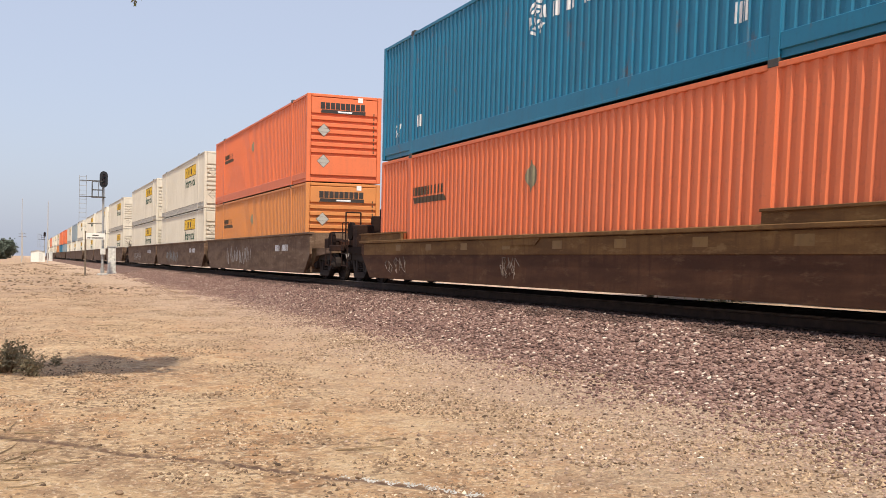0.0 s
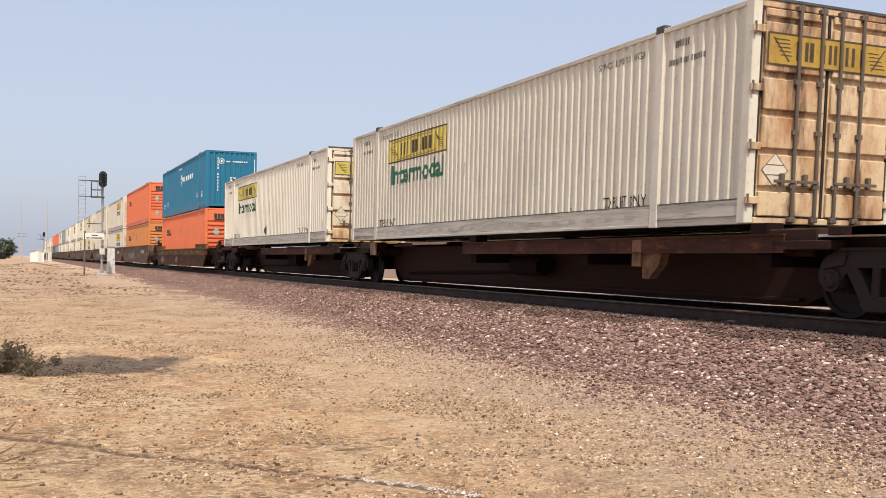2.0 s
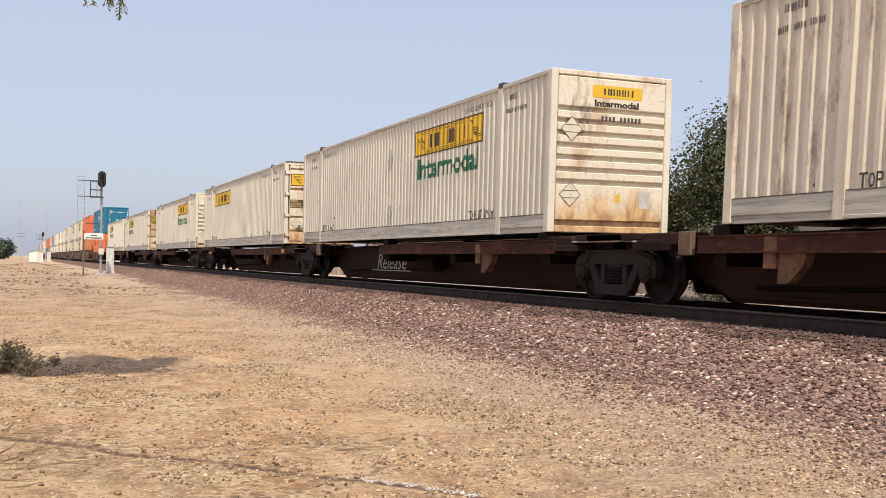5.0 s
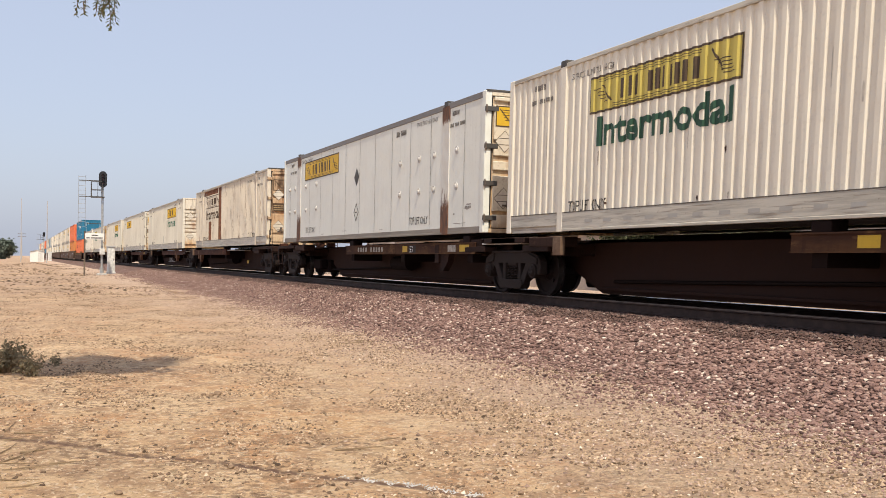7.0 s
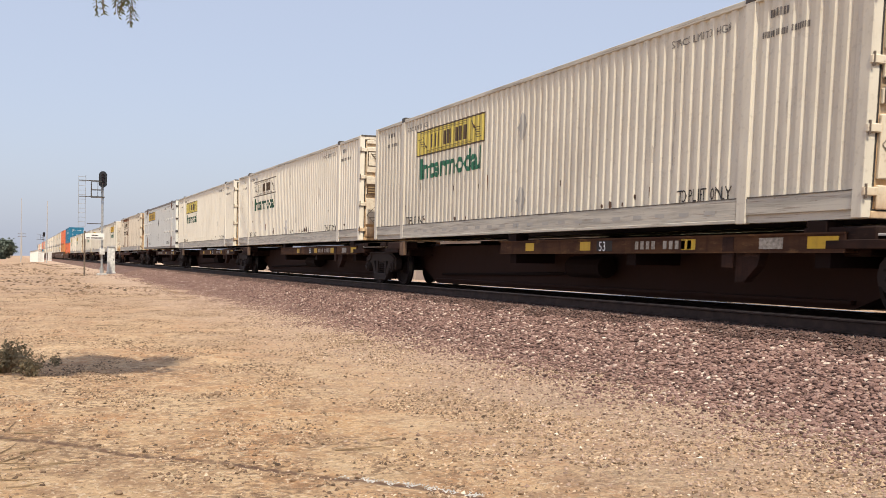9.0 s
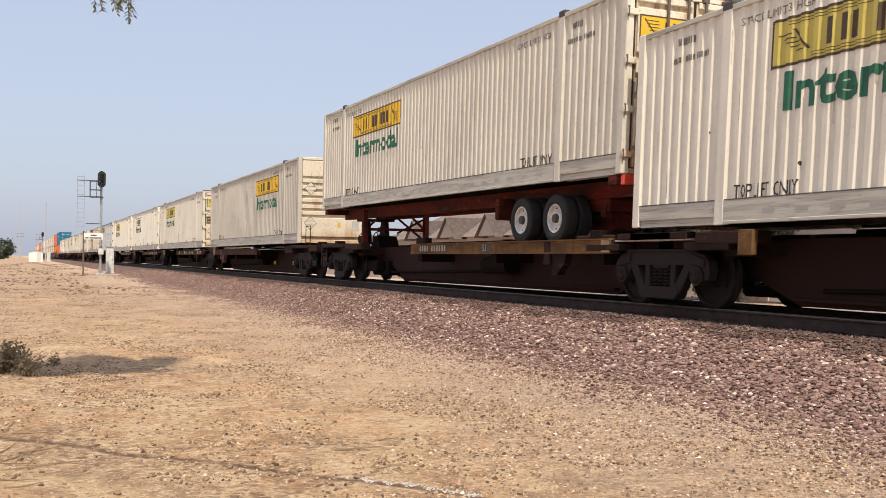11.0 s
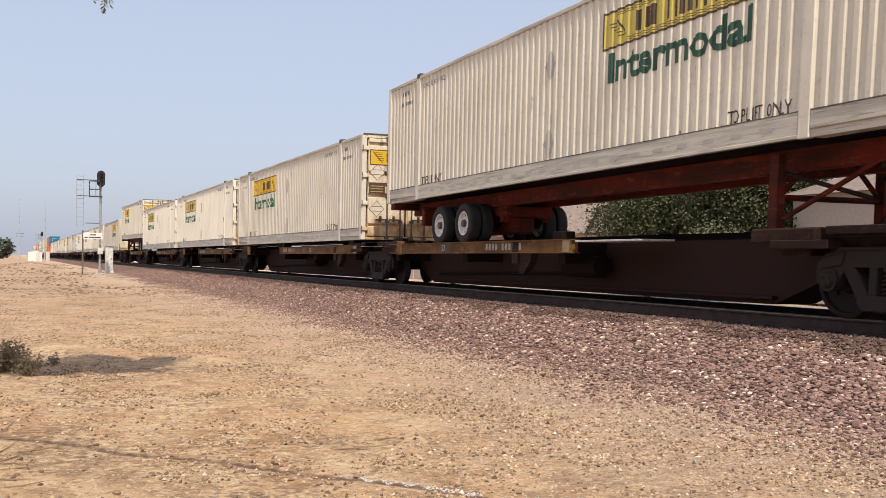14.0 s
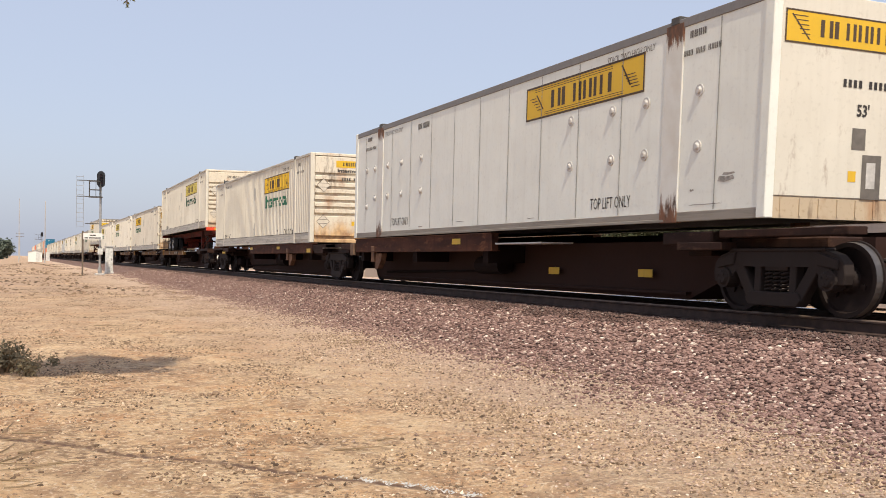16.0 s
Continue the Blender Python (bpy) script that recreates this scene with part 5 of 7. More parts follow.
            for v in bm.verts:
                v.co.x = -0.447
            part("reflector", bm, YELLOW_DULL, car, "dull yellow reflector patch")
    if tag == "script":
        bm = bmesh.new()
        write(bm, "Release", 0.62, -5.3, 0.38, 1, 0, 2.2)
        flat(bm, -4.9, -7.9, 0.33, 0.355)
        for v in bm.verts:
            v.co.x = -0.466
            v.co.y -= (v.co.z - 0.4) * 0.35
        part("graffiti", bm, CHALK, car, "white script tag")
    elif tag == "bars":
        bm = bmesh.new()
        rng = random.Random(3)
        for i in range(16):
            y = -12.0 - i * 0.11
            flat(bm, y, y - 0.035, 0.32 + rng.uniform(0, 0.1), 0.62 + rng.uniform(-0.1, 0.12), rng.uniform(-0.1, 0.12))
        for v in bm.verts:
            v.co.x = -0.466
        part("graffiti", bm, CYAN_TAG, car, "thin teal scrawl")
    if hitch:
        bm = bmesh.new()
        prism(bm, [(-1.3, 0.98), (-0.5, 0.98), (-0.75, 1.32), (-1.05, 1.32)], -0.3, 0.3)
        part("hitch", bm, CAR_DARK, car)
    truck(car, 0, True)
    if last:
        truck(car, -span, True)
        coupler(car, -span - 0.9, -1)
        if tag != "tail":
            end_gear(car, -span - 1.35, -1)
    if first:
        coupler(car, 0.9, 1)
        end_gear(car, 1.35, 1, False)
        part("brake_rigging", box(box(bmesh.new(), -0.5, 0.5, -2.5, -1.25, 0.2, 0.6, 0.04), -0.75, -0.5, -2.3, -1.5, 0.3, 0.62, 0.04), CAR_DARK, car)
        if marks == "end":
            bm = bmesh.new()
            flat(bm, -0.85, -1.55, 0.835, 0.92)
            for v in bm.verts:
                v.co.x = -1.2835
            part("reflector", bm, YELLOW_DULL, car, "dull yellow reflector patch")
    return car


def well_car(label, y_mid, half_f, half_r, top, paint_, band, first, last, spins, bars=0, group="double-stack well cars"):
    """A well car: deep sides between two trucks. Its own zero lies under the middle of the boxes."""
    car = thing("well_car", label, "railway car", Matrix.Translation((CX, y_mid, 0)), group)
    for s in (-1, 1):
        def wall(bm):
            prism(bm, [(8.45, 0.17), (9.0, 0.66), (9.15, 0.8), (9.15, top), (-9.15, top), (-9.15, 0.8), (-9.0, 0.66), (-8.45, 0.17)], s * 1.36, s * 1.44)
            for y in np.arange(-7.8, 7.9, 1.3):
                box(bm, s * 1.30, s * 1.37, y - 0.05, y + 0.05, 0.2, top - 0.02)
            box(bm, s * 1.15, s * 1.38, -8.45, 8.45, 0.17, 0.25)
        part("side_wall", build_bm(wall), paint_, car, "rust-brown well side")

        shade = WELL_BAND if band else paint_
        part("side_sill", box(bmesh.new(), s * 1.30, s * 1.50, -9.2, 9.2, top - 0.07, top + 0.0, 0.012), shade, car, "weathered top sill")
        if band:
            part("band", box(bmesh.new(), s * 1.43, s * 1.455, -8.9, 8.9, 0.76, top - 0.08, 0.004), shade, car, "paler upper band")
            for k in (-1, 1):
                a, b = sorted((k * 6.2, k * 9.2))
                part("end_plate", box(box(bmesh.new(), s * 1.38, s * 1.455, a, b, top - 0.01, 1.31, 0.01), s * 1.30, s * 1.49, a, b, 1.285, 1.325, 0.006), shade, car, "raised plate at the end of the well")
    part("well_floor", box(box(box(bmesh.new(), -1.36, 1.36, -8.4, -7.2, 0.18, 0.245), -1.36, 1.36, 7.2, 8.4, 0.18, 0.245), -1.36, 1.36, -0.5, 0.5, 0.18, 0.245), CAR_DARK, car)
    for k, half, coupled in ((1, half_f, first), (-1, half_r, last)):
        def plat(bm):
            prism(bm, [(k * 8.5, 0.3), (k * 8.5, 0.98), (k * (half + 0.9 if coupled else half - 0.15), 0.98), (k * (half + 0.9 if coupled else half - 0.15), 0.82), (k * 9.1, 0.74)], -1.2, 1.2)
            box(bm, -1.38, 1.38, min(k * 8.45, k * 8.55), max(k * 8.45, k * 8.55), 0.2, top)
            for s in (-1, 1) if k > 0 else ():
                box(bm, s * 1.0, s * 1.06, k * 8.75 - 0.06, k * 8.75 + 0.06, 0.98, top + 0.85)
        part("end_platform", build_bm(plat), CAR_DARK if band else paint_, car)
        if coupled:
            truck(car, k * half, spins)
            coupler(car, k * (half + 0.6), k)
            end_gear(car, k * (half + 1.2), k, k > 0)
            yb = k * (half + 0.2)
            tall = 1.0 if k > 0 else 0.45
            for n, (x, dy, z0, z1, w, d) in enumerate(((-0.9, 0.1, 1.0, 1.62, 0.5, 0.45), (-0.35, 0.5, 1.0, 1.9, 0.3, 0.25), (0.4, 0.2, 1.0, 1.45, 0.7, 0.5))):
                part("equipment_box", box(bmesh.new(), x - w / 2, x + w / 2, yb + k * dy - d / 2, yb + k * dy + d / 2, z0 - 0.04, z0 + (z1 - z0) * tall, 0.03), CAR_BROWN, car)
            bm = bmesh.new()
            zw = 1.45 if k > 0 else 1.2
            rod(bm, (-1.15, yb + k * 0.55, zw), (-1.05, yb + k * 0.55, zw), 0.26, 18)
            rod(bm, (-1.05, yb + k * 0.55, zw), (-0.6, yb + k * 0.55, zw), 0.04, 8)
            part("brake_wheel", bm, CAR_DARK, car, "dark hand brake wheel")
            bm = bmesh.new()
            for x, z in ((-1.2, 2.0), (-0.75, 2.0), (-0.1, 1.95), (0.6, 1.9)):
                rod(bm, (x, yb + k * 0.8, 0.95), (x, yb + k * 0.8, 1 + (z - 1) * tall), 0.022, 6)
            rod(bm, (-1.2, yb + k * 0.8, 1 + tall), (-0.75, yb + k * 0.8, 1 + tall), 0.022, 6)
            rod(bm, (-0.1, yb + k * 0.8, 1 + 0.93 * tall), (0.6, yb + k * 0.8, 1 + 0.9 * tall), 0.022, 6)
            part("platform_rail", bm, CAR_BROWN, car, "bent pipe railing")
            bm = bmesh.new()
            for i in range(8):
                a, b = i * 0.4, (i + 1) * 0.4
                rod(bm, (-0.25, yb + k * (0.8 + 0.12 * i), 0.8 - 0.28 * math.sin(a)), (-0.25, yb + k * (0.8 + 0.12 * (i + 1)), 0.8 - 0.28 * math.sin(b)), 0.03, 6)
            part("air_hose", bm, TYRE, car, "black air hose")
    if not last:
        truck(car, -half_r, spins)
    if band:
        for y in np.arange(-6.8, 7, 1.9):
            bm = bmesh.new()
            bm.faces.new([bm.verts.new(v) for v in ((-1.458, y, 0.86), (-1.458, y - 0.32, 0.86), (-1.458, y - 0.32, 1.0), (-1.458, y, 1.0))])
            part("reflector", bm, WELL_PATCH, car, "dull ochre reflector patch")
        part("plate", prism(bmesh.new(), [(-0.5, 0.93), (0.75, 0.93), (1.0, 1.1), (-0.75, 1.1)], -1.475, -1.45), WELL_BAND, car, "bolted trapezoid plate")
        rng = random.Random(21)
        for y0_, w in ((7.3, 1.5), (0.9, 0.7)):
            bm = bmesh.new()
            p = Vector((-1.4445, y0_, 0.55))
            for i in range(34):
                q = Vector((-1.4445, y0_ - w * i / 34 + rng.uniform(-0.12, 0.12), 0.5 + rng.uniform(-0.2, 0.22)))
                rod(bm, p, q, 0.006, 4)
                p = q
            part("graffiti", bm, CHALK_DIM, car, "thin worn outline graffiti")
    if bars:
        bm = bmesh.new()
        rng = random.Random(bars)
        for i in range(9):
            y = -4.6 - 0.17 * i if i < 4 else -4.9 - 0.17 * i
            bm.faces.new([bm.verts.new(v) for v in ((-1.444, y, 0.9), (-1.444, y - 0.11, 0.9), (-1.444, y - 0.11, 1.12), (-1.444, y, 1.12))])
        part("car_number", bm, WHITE_INK, car, "white painted car number")
        bm = bmesh.new()
        for i in range(26):
            y, z, h = 4.4 - i * 0.19 + rng.uniform(-0.1, 0.1), rng.uniform(0.35, 0.6), rng.uniform(0.25, 0.6)
            q = rng.uniform(-0.2, 0.2)
            bm.faces.new([bm.verts.new(v) for v in ((-1.444 - i * 0.0003, y, z), (-1.444 - i * 0.0003, y - 0.06, z), (-1.444 - i * 0.0003, y - 0.06 + q, z + h), (-1.444 - i * 0.0003, y + q, z + h))])
        part("graffiti", bm, CHALK if bars % 2 else GREYBLUE, car, "faded grey graffiti")
    return car


# ---- the train ----
TRAIN = []
DECK = 1.165


def at(front, z, tilt=0.0):
    """The pose of a box whose leading end stands at front."""
    return Matrix.Translation((CX, front - L2, z)) @ Matrix.Rotation(radians(tilt), 4, 'X')


def door_sign(c, mat, ink, z=2.05):
    if mat:
        end_drawing("door_sign", ("doorsign", z), mat, c, [(-1.08, 1.08, z, z + 0.42)], "yellow board across the doors", 0.031)
    shapes = [(-1.08, 1.08, z, z + 0.022), (-1.08, 1.08, z + 0.398, z + 0.42), (-1.08, -1.055, z, z + 0.42), (1.055, 1.08, z, z + 0.42)]
    x = -0.66
    for word in BRAND:
        for kind in word:
            shapes += [(x + 0.2 * p, x + 0.2 * q, z + 0.085, z + 0.335) for p, q in stroke_bars(kind)]
            x += 0.205
        x += 0.1
    shapes += [(-0.98 + 0.03 * i, -0.72 + 0.012 * i, z + 0.33 - 0.05 * i, z + 0.342 - 0.05 * i) for i in range(5)]
    shapes += [(0.72 - 0.012 * i, 0.98 - 0.03 * i, z + 0.09 + 0.05 * i, z + 0.102 + 0.05 * i) for i in range(5)]
    shapes.append([(-1.0, z + 0.36), (-0.975, z + 0.36), (-0.70, z + 0.06), (-0.73, z + 0.06)])
    shapes.append([(0.99, z + 0.36), (0.965, z + 0.36), (0.72, z + 0.06), (0.75, z + 0.06)])
    end_drawing("door_sign_mark", ("doorblocks", z), ink, c, shapes, "", 0.034)


def end_placards(c, zs, mat=None, y=0.031, x=-0.86):
    """Diamond holders with a thin dark outline and two lines across."""
    r = 0.225
    for z in zs:
        end_drawing("placard_holder", ("endplac", z, y), mat or PLACARD, c, [[(x, z - r), (x + r, z), (x, z + r), (x - r, z)]], "diamond placard holder", y)
        lines = [(x - 0.14, x + 0.14, z + 0.06, z + 0.073), (x - 0.14, x + 0.14, z - 0.07, z - 0.057)]
        ring = [(x, z - r), (x + r, z), (x, z + r), (x - r, z)]
        for (a, b), (e, f) in zip(ring, ring[1:] + ring[:1]):
            lines.append([(a, b), (e, f), (x + (e - x) * 0.93, z + (f - z) * 0.93), (x + (a - x) * 0.93, z + (b - z) * 0.93)])
        end_drawing("placard_mark", ("endplacm", z, y), DARK_ROD, c, lines, "", y + 0.002)


def end_text(c, text, size, x, z, width, mat, proud, label=""):
    """Writing on the rear end, from x on, its feet at z."""
    vs, fs = letters(text, size, 1.0, 0.006)
    k = width / max(v[0] for v in vs)
    bm = bmesh.new()
    made = [bm.verts.new((x + a * k, -L2 - proud, z + b)) for a, b, _ in vs]
    for f in fs:
        bm.faces.new([made[i] for i in f])
    part("lettering", bm, mat, c, label)


def nose_marks(c, zs=(2.42, ), yellow=True):
    if yellow:
        end_drawing("end_sign", ("nosesign",), YELLOW, c, [(-0.45, 0.62, 2.44, 2.66)], "small yellow board", 0.006)
    end_drawing("end_sign_mark", ("noseblocks",), INK, c, [(-0.25 + 0.12 * i + 0.12 * p, -0.25 + 0.12 * i + 0.12 * q, 2.49, 2.61) for i, kind in enumerate((1, 3, 2, 2, 2, 1)) for p, q in stroke_bars(kind)], "", 0.008)
    end_text(c, "Intermodal", 0.155, -0.40, 2.285, 0.95, INK, 0.008, "black lettering")
    end_drawing("end_number", ("nosenum",), DARK_GREY, c, [(-0.25 + 0.08 * i, -0.2 + 0.08 * i, 2.02, 2.11) for i in range(11) if i != 4], "", 0.008)
    end_drawing("label_sheet", ("nosesheet",), LIGHT_PLATE, c, [(0.62, 0.86, 0.46, 0.78)], "", 0.006)
    end_drawing("warning_label", ("noseyel",), YELLOW, c, [(0.1, 0.2, 0.56, 0.70)], "", 0.006)
    end_placards(c, (0.68, 1.85), None, 0.008, -0.86)


def data_plate(c, z=1.42, written=False):
    """A brown plate on the door, with three lines."""
    end_drawing("data_plate", ("dataplate", z), PLATE_BROWN, c, [(-1.09, -0.63, z - 0.15, z + 0.14)], "dark brown data plate", 0.033)
    if written:
        for i, text in enumerate(("LOCAL", "REGIONAL", "DEDICATED")):
            end_text(c, text, 0.088, -1.06, z + 0.055 - 0.09 * i, (0.25, 0.36, 0.40)[i], PLATE_TAN, 0.036, "tan lettering")
    else:
        end_drawing("data_lines", ("datalines", z), PLATE_TAN, c, [(-1.05, -0.68, z - 0.11 + 0.075 * i, z - 0.085 + 0.075 * i) for i in range(3)], "", 0.036)


RIGHT_SIGN, LEFT_SIGN = -L2 + 6.4, L2 - 2.79


def board_box(front, side, end, rear, sign, word, z=DECK, tilt=0.0, label="", placards=0, plate=False, zs=(0.68, )):
    left = LEFT_SIGN if rear == "doors" else RIGHT_SIGN
    c = container("container", label, at(front, z, tilt), side, end, rear, True, (left, 1.9, sign, INK_BROWN), word, placards=placards,
                  worn={-165.47: 3, -148.05: 3, -55.6: 1, -130.9: 1, -95.0: 2, -236.5: 1}.get(front, 0), flutes="even" if front in (-55.6, -16.04, 2.55) else "wide")
    if rear == "doors":
        door_sign(c, YELLOW_OLD if end is END_STAIN and sign else sign, INK_BROWN)
        end_placards(c, zs)
        if plate:
            data_plate(c, written=front == -55.6)
    else:
        nose_marks(c, yellow=front != -271.9)
    TRAIN.append(c)
    return c


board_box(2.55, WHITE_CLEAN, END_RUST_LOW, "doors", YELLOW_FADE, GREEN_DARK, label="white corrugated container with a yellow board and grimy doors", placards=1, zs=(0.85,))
board_box(-16.04, WHITE_GREY, END_STAIN, "doors", YELLOW_FADE, GREEN_INK, label="dusty white corrugated container with heavily rust-stained doors", zs=(0.7,))
board_box(-36.84, WHITE_GREY, END_WHITE, "nose", YELLOW, GREEN_INK, label="white corrugated container with a bright yellow board and ribbed end", placards=2)
board_box(-55.6, WHITE_GREY, END_RUST_LOW, "doors", YELLOW, None, label="dusty white corrugated container with a yellow board, no green word", plate=True, zs=(0.7,))
board_box(-74.21, WHITE_GREY, END_RUST_LOW, "nose", YELLOW, GREEN_INK, label="white corrugated container with yellow board and ribbed end", placards=2)
rusty_box = board_box(-95.0, WHITE_RUST, END_STAIN, "doors", None, INK_BROWN, label="old cream container with large rust patches on its side", plate=True, zs=(0.7, 1.9))


def rust_patch(bm):
    flat(bm, L2 - 6.2, L2 - 6.9, 0.33, 2.78)
    flat(bm, L2 - 3.7, L2 - 4.35, 0.33, 1.25)
    flat(bm, L2 - 2.4, L2 - 6.1, 2.55, 2.78)


drawing("rust_patch", ("rustpatch",), RUSTY, True, rusty_box, rust_patch, "brown rust patches", 0.003)
smooth_box = container("container", "smooth white panelled container with a yellow board, rusty lifting posts", at(-113.71, 1.21), WHITE_SMOOTH, END_WHITE, "doors", False,
                       (LEFT_SIGN + 0.1, 1.98, YELLOW, INK_BROWN), None, height=2.88, roof_mat=ROOF_GREY)
door_sign(smooth_box, YELLOW, INK_BROWN, 2.15)
end_placards(smooth_box, (0.7, 1.85))
drawing("placard", ("smoothplac", 1), DARK_GREY, False, smooth_box, lambda bm: diamond(bm, L2 - 8.03, 1.72, 0.26))
drawing("placard", ("smoothplac", 2), DARK_GREY, False, smooth_box, lambda bm: placard(bm, L2 - 8.03, 0.74))
TRAIN.append(smooth_box)
board_box(-130.9, WHITE_CLEAN, END_RUST_LOW, "doors", YELLOW_FADE, GREEN_DARK, label="white corrugated container with a faded yellow board and stained doors", zs=(0.85,))
pocked_box = board_box(-148.05, WHITE_CLEAN, END_RUST_LOW, "doors", None, GREEN_DARK, label="white corrugated container with black-framed board and rust spots", plate=True, zs=(0.7,))
drawing("placard", ("pockedplac",), LIGHT_PLATE, True, pocked_box, lambda bm: diamond(bm, 0.0, 0.55, 0.3), "light grey placard diamond")


def rust_holes(bm):
    """Torn rusty holes low on the side, pointed upwards."""
    rng = random.Random(8)
    for y in (-1.77, -2.12, -2.38, -2.60, -2.83, -3.27, -3.50, -3.73, -3.93, -3.1, 1.9, 2.5, -0.6):
        w, h, z = rng.uniform(0.05, 0.10), rng.uniform(0.10, 0.26), rng.uniform(0.34, 0.40)
        bm.faces.new([bm.verts.new((0, y + w * u, z + h * q)) for u, q in ((-0.5, 0.1), (-0.1, -0.1), (0.45, 0.05), (0.5, 0.35), (0.15, 0.6), (0.1, 1.0), (-0.15, 0.65), (-0.45, 0.4))])


tagged(drawing("rust_hole", ("rustholes",), RUST_SPOT, True, pocked_box, rust_holes, "torn rusty holes low on the side", 0.0045), kind="stuff")
board_box(-165.47, WHITE_GREY, END_WHITE, "doors", YELLOW_FADE, GREEN_INK, label="white corrugated container with a faded yellow board and rust pocks", placards=2, plate=True, zs=(0.82, 1.72))
board_box(-183.9, WHITE_DUST, END_WHITE, "nose", YELLOW, GREEN_INK, label="white corrugated container with yellow board and plain ribbed end", placards=2)
board_box(-202.9, WHITE_GREY, END_RUST_LOW, "doors", YELLOW, GREEN_INK, 2.09, 0.45, "white corrugated container with yellow doors' board, riding on a red chassis", plate=True, zs=(0.6, 1.85))
board_box(-219.4, WHITE_CLEAN, END_RUST_LOW, "doors", YELLOW_FADE, GREEN_INK, label="white corrugated container with large grey placard diamonds", placards=2, zs=(0.68, 1.85))
board_box(-236.5, WHITE_CLEAN, END_RUST_LOW, "doors", YELLOW_FADE, GREEN_INK, label="white corrugated container with a faded board and rust-stained doors", placards=2, plate=True, zs=(0.85, 1.85))
board_box(-253.75, WHITE_CREAM, END_RUST_LOW, "doors", YELLOW, GREEN_INK, label="cream corrugated container with bright yellow board and dark lock rods", placards=2, plate=True, zs=(0.85, 1.85))
board_box(-271.9, WHITE_GREY, END_WHITE, "nose", YELLOW_FADE, GREEN_DARK, 2.10, -0.45, "white corrugated container with ribbed end, riding on a red chassis", placards=2)
board_box(-290.85, WHITE_GREY, END_RUST_LOW, "nose", YELLOW, GREEN_INK, label="white corrugated container with yellow board, ribbed nose end to the rear", placards=2)
last_box = container("container", "smooth white panelled container with rust down its lifting posts", at(-311.5, 1.225), WHITE_SMOOTH, END_SMOOTH, "smooth", False,
                     (RIGHT_SIGN - 0.05, 1.98, YELLOW, INK_BROWN), None, height=2.88, roof_mat=ROOF_GREY, posts=POST_SPOTS)
end_drawing("end_sign", ("lastsign",), YELLOW, last_box, [(-1.12, 1.12, 2.2, 2.62)], "yellow board", 0.006)
end_drawing("end_sign_mark", ("lastblocks",), INK_BROWN, last_box, [(-1.12, 1.12, 2.2, 2.222), (-1.12, 1.12, 2.598, 2.62), (-1.12, -1.095, 2.2, 2.62), (1.095, 1.12, 2.2, 2.62)] + [(-0.6 + 0.21 * (p + i + (0.4 if i > 1 else 0)), -0.6 + 0.21 * (q + i + (0.4 if i > 1 else 0)), 2.31, 2.53) for i, kind in enumerate((1, 3, 2, 2, 2, 1)) for p, q in stroke_bars(kind)] + [[(-1.03, 2.56), (-1.0, 2.56), (-0.70, 2.26), (-0.73, 2.26)]] + [(-0.99 + 0.035 * i, -0.76 + 0.012 * i, 2.54 - 0.055 * i, 2.552 - 0.055 * i) for i in range(5)], "", 0.008)
end_drawing("end_number", ("lastnum",), INK, last_box, [(-0.1 + 0.09 * i, -0.045 + 0.09 * i, 1.72, 1.82) for i in range(11) if i != 4], "", 0.008)
end_text(last_box, "53'", 0.21, 0.16, 1.36, 0.22, INK, 0.008, "black size mark")
end_drawing("data_plate", ("lastplate",), PLATE_GREY, last_box, [(0.10, 0.34, 0.92, 1.20)], "grey data plate", 0.006)
end_drawing("document_box", ("lastbox",), PLATE_GREY, last_box, [(0.30, 0.64, 0.28, 0.86)], "grey document box", 0.006)
end_drawing("label_sheet", ("lastsheet",), LIGHT_PLATE, last_box, [(0.38, 0.54, 0.42, 0.76)], "", 0.009)
end_drawing("warning_label", ("lastyel",), YELLOW, last_box, [(0.06, 0.2, 0.5, 0.64)], "", 0.006)
TRAIN.append(last_box)

# boxes in the well cars
orange_low = container("container", "orange corrugated container in a well car, dark slab logo", at(23.77, 0.26), ORANGE, ORANGE, "nose", lift_words=False)
orange_up = container("container", "orange corrugated container stacked on top, dark slab logo", at(47.2, 3.195), ORANGE, ORANGE, "nose", lift_words=False)
orange_old = container("container", "faded yellowish orange container in a well car", at(47.2, 0.26), ORANGE_OLD, ORANGE_OLD, "nose", lift_words=False)
for c in (orange_low, orange_up, orange_old):
    def slab(bm):
        word_blocks(bm, L2 - 2.2, 1.9, 1.8, 0.2, (9,))
        flat(bm, L2 - 2.2, L2 - 4.0, 1.72, 1.86, 0.08)
    drawing("logo_slab", ("slab",), INK_BROWN, True, c, slab)
    drawing("placard", ("orangeplac",), OLIVE_PLATE, True, c, lambda bm: diamond(bm, L2 - 8.0, 1.95, 0.3), "dull olive placard diamond")
    end_drawing("logo_slab", ("endslab",), INK, c, [(-0.84 + 0.173 * i, -0.69 + 0.173 * i, 2.40, 2.62) for i in range(9)] + [[(-0.84, 2.27), (0.72, 2.27), (0.72, 2.385), (-0.8, 2.385)]], "", 0.006)
    end_drawing("end_label", ("endlab",), WHITE_INK, c, [(-0.25, 0.25, 2.30, 2.35), (0.45, 0.62, 2.68, 2.84)], "", 0.009)
    end_drawing("end_number", ("endnum",), INK_BROWN, c, [(1.0, 1.04, 1.0 + 0.14 * i, 1.08 + 0.14 * i) for i in range(10)], "", 0.006)
    end_placards(c, (0.68, 1.7), POCKET_GREY, 0.007, -0.72)
    TRAIN.append(c)
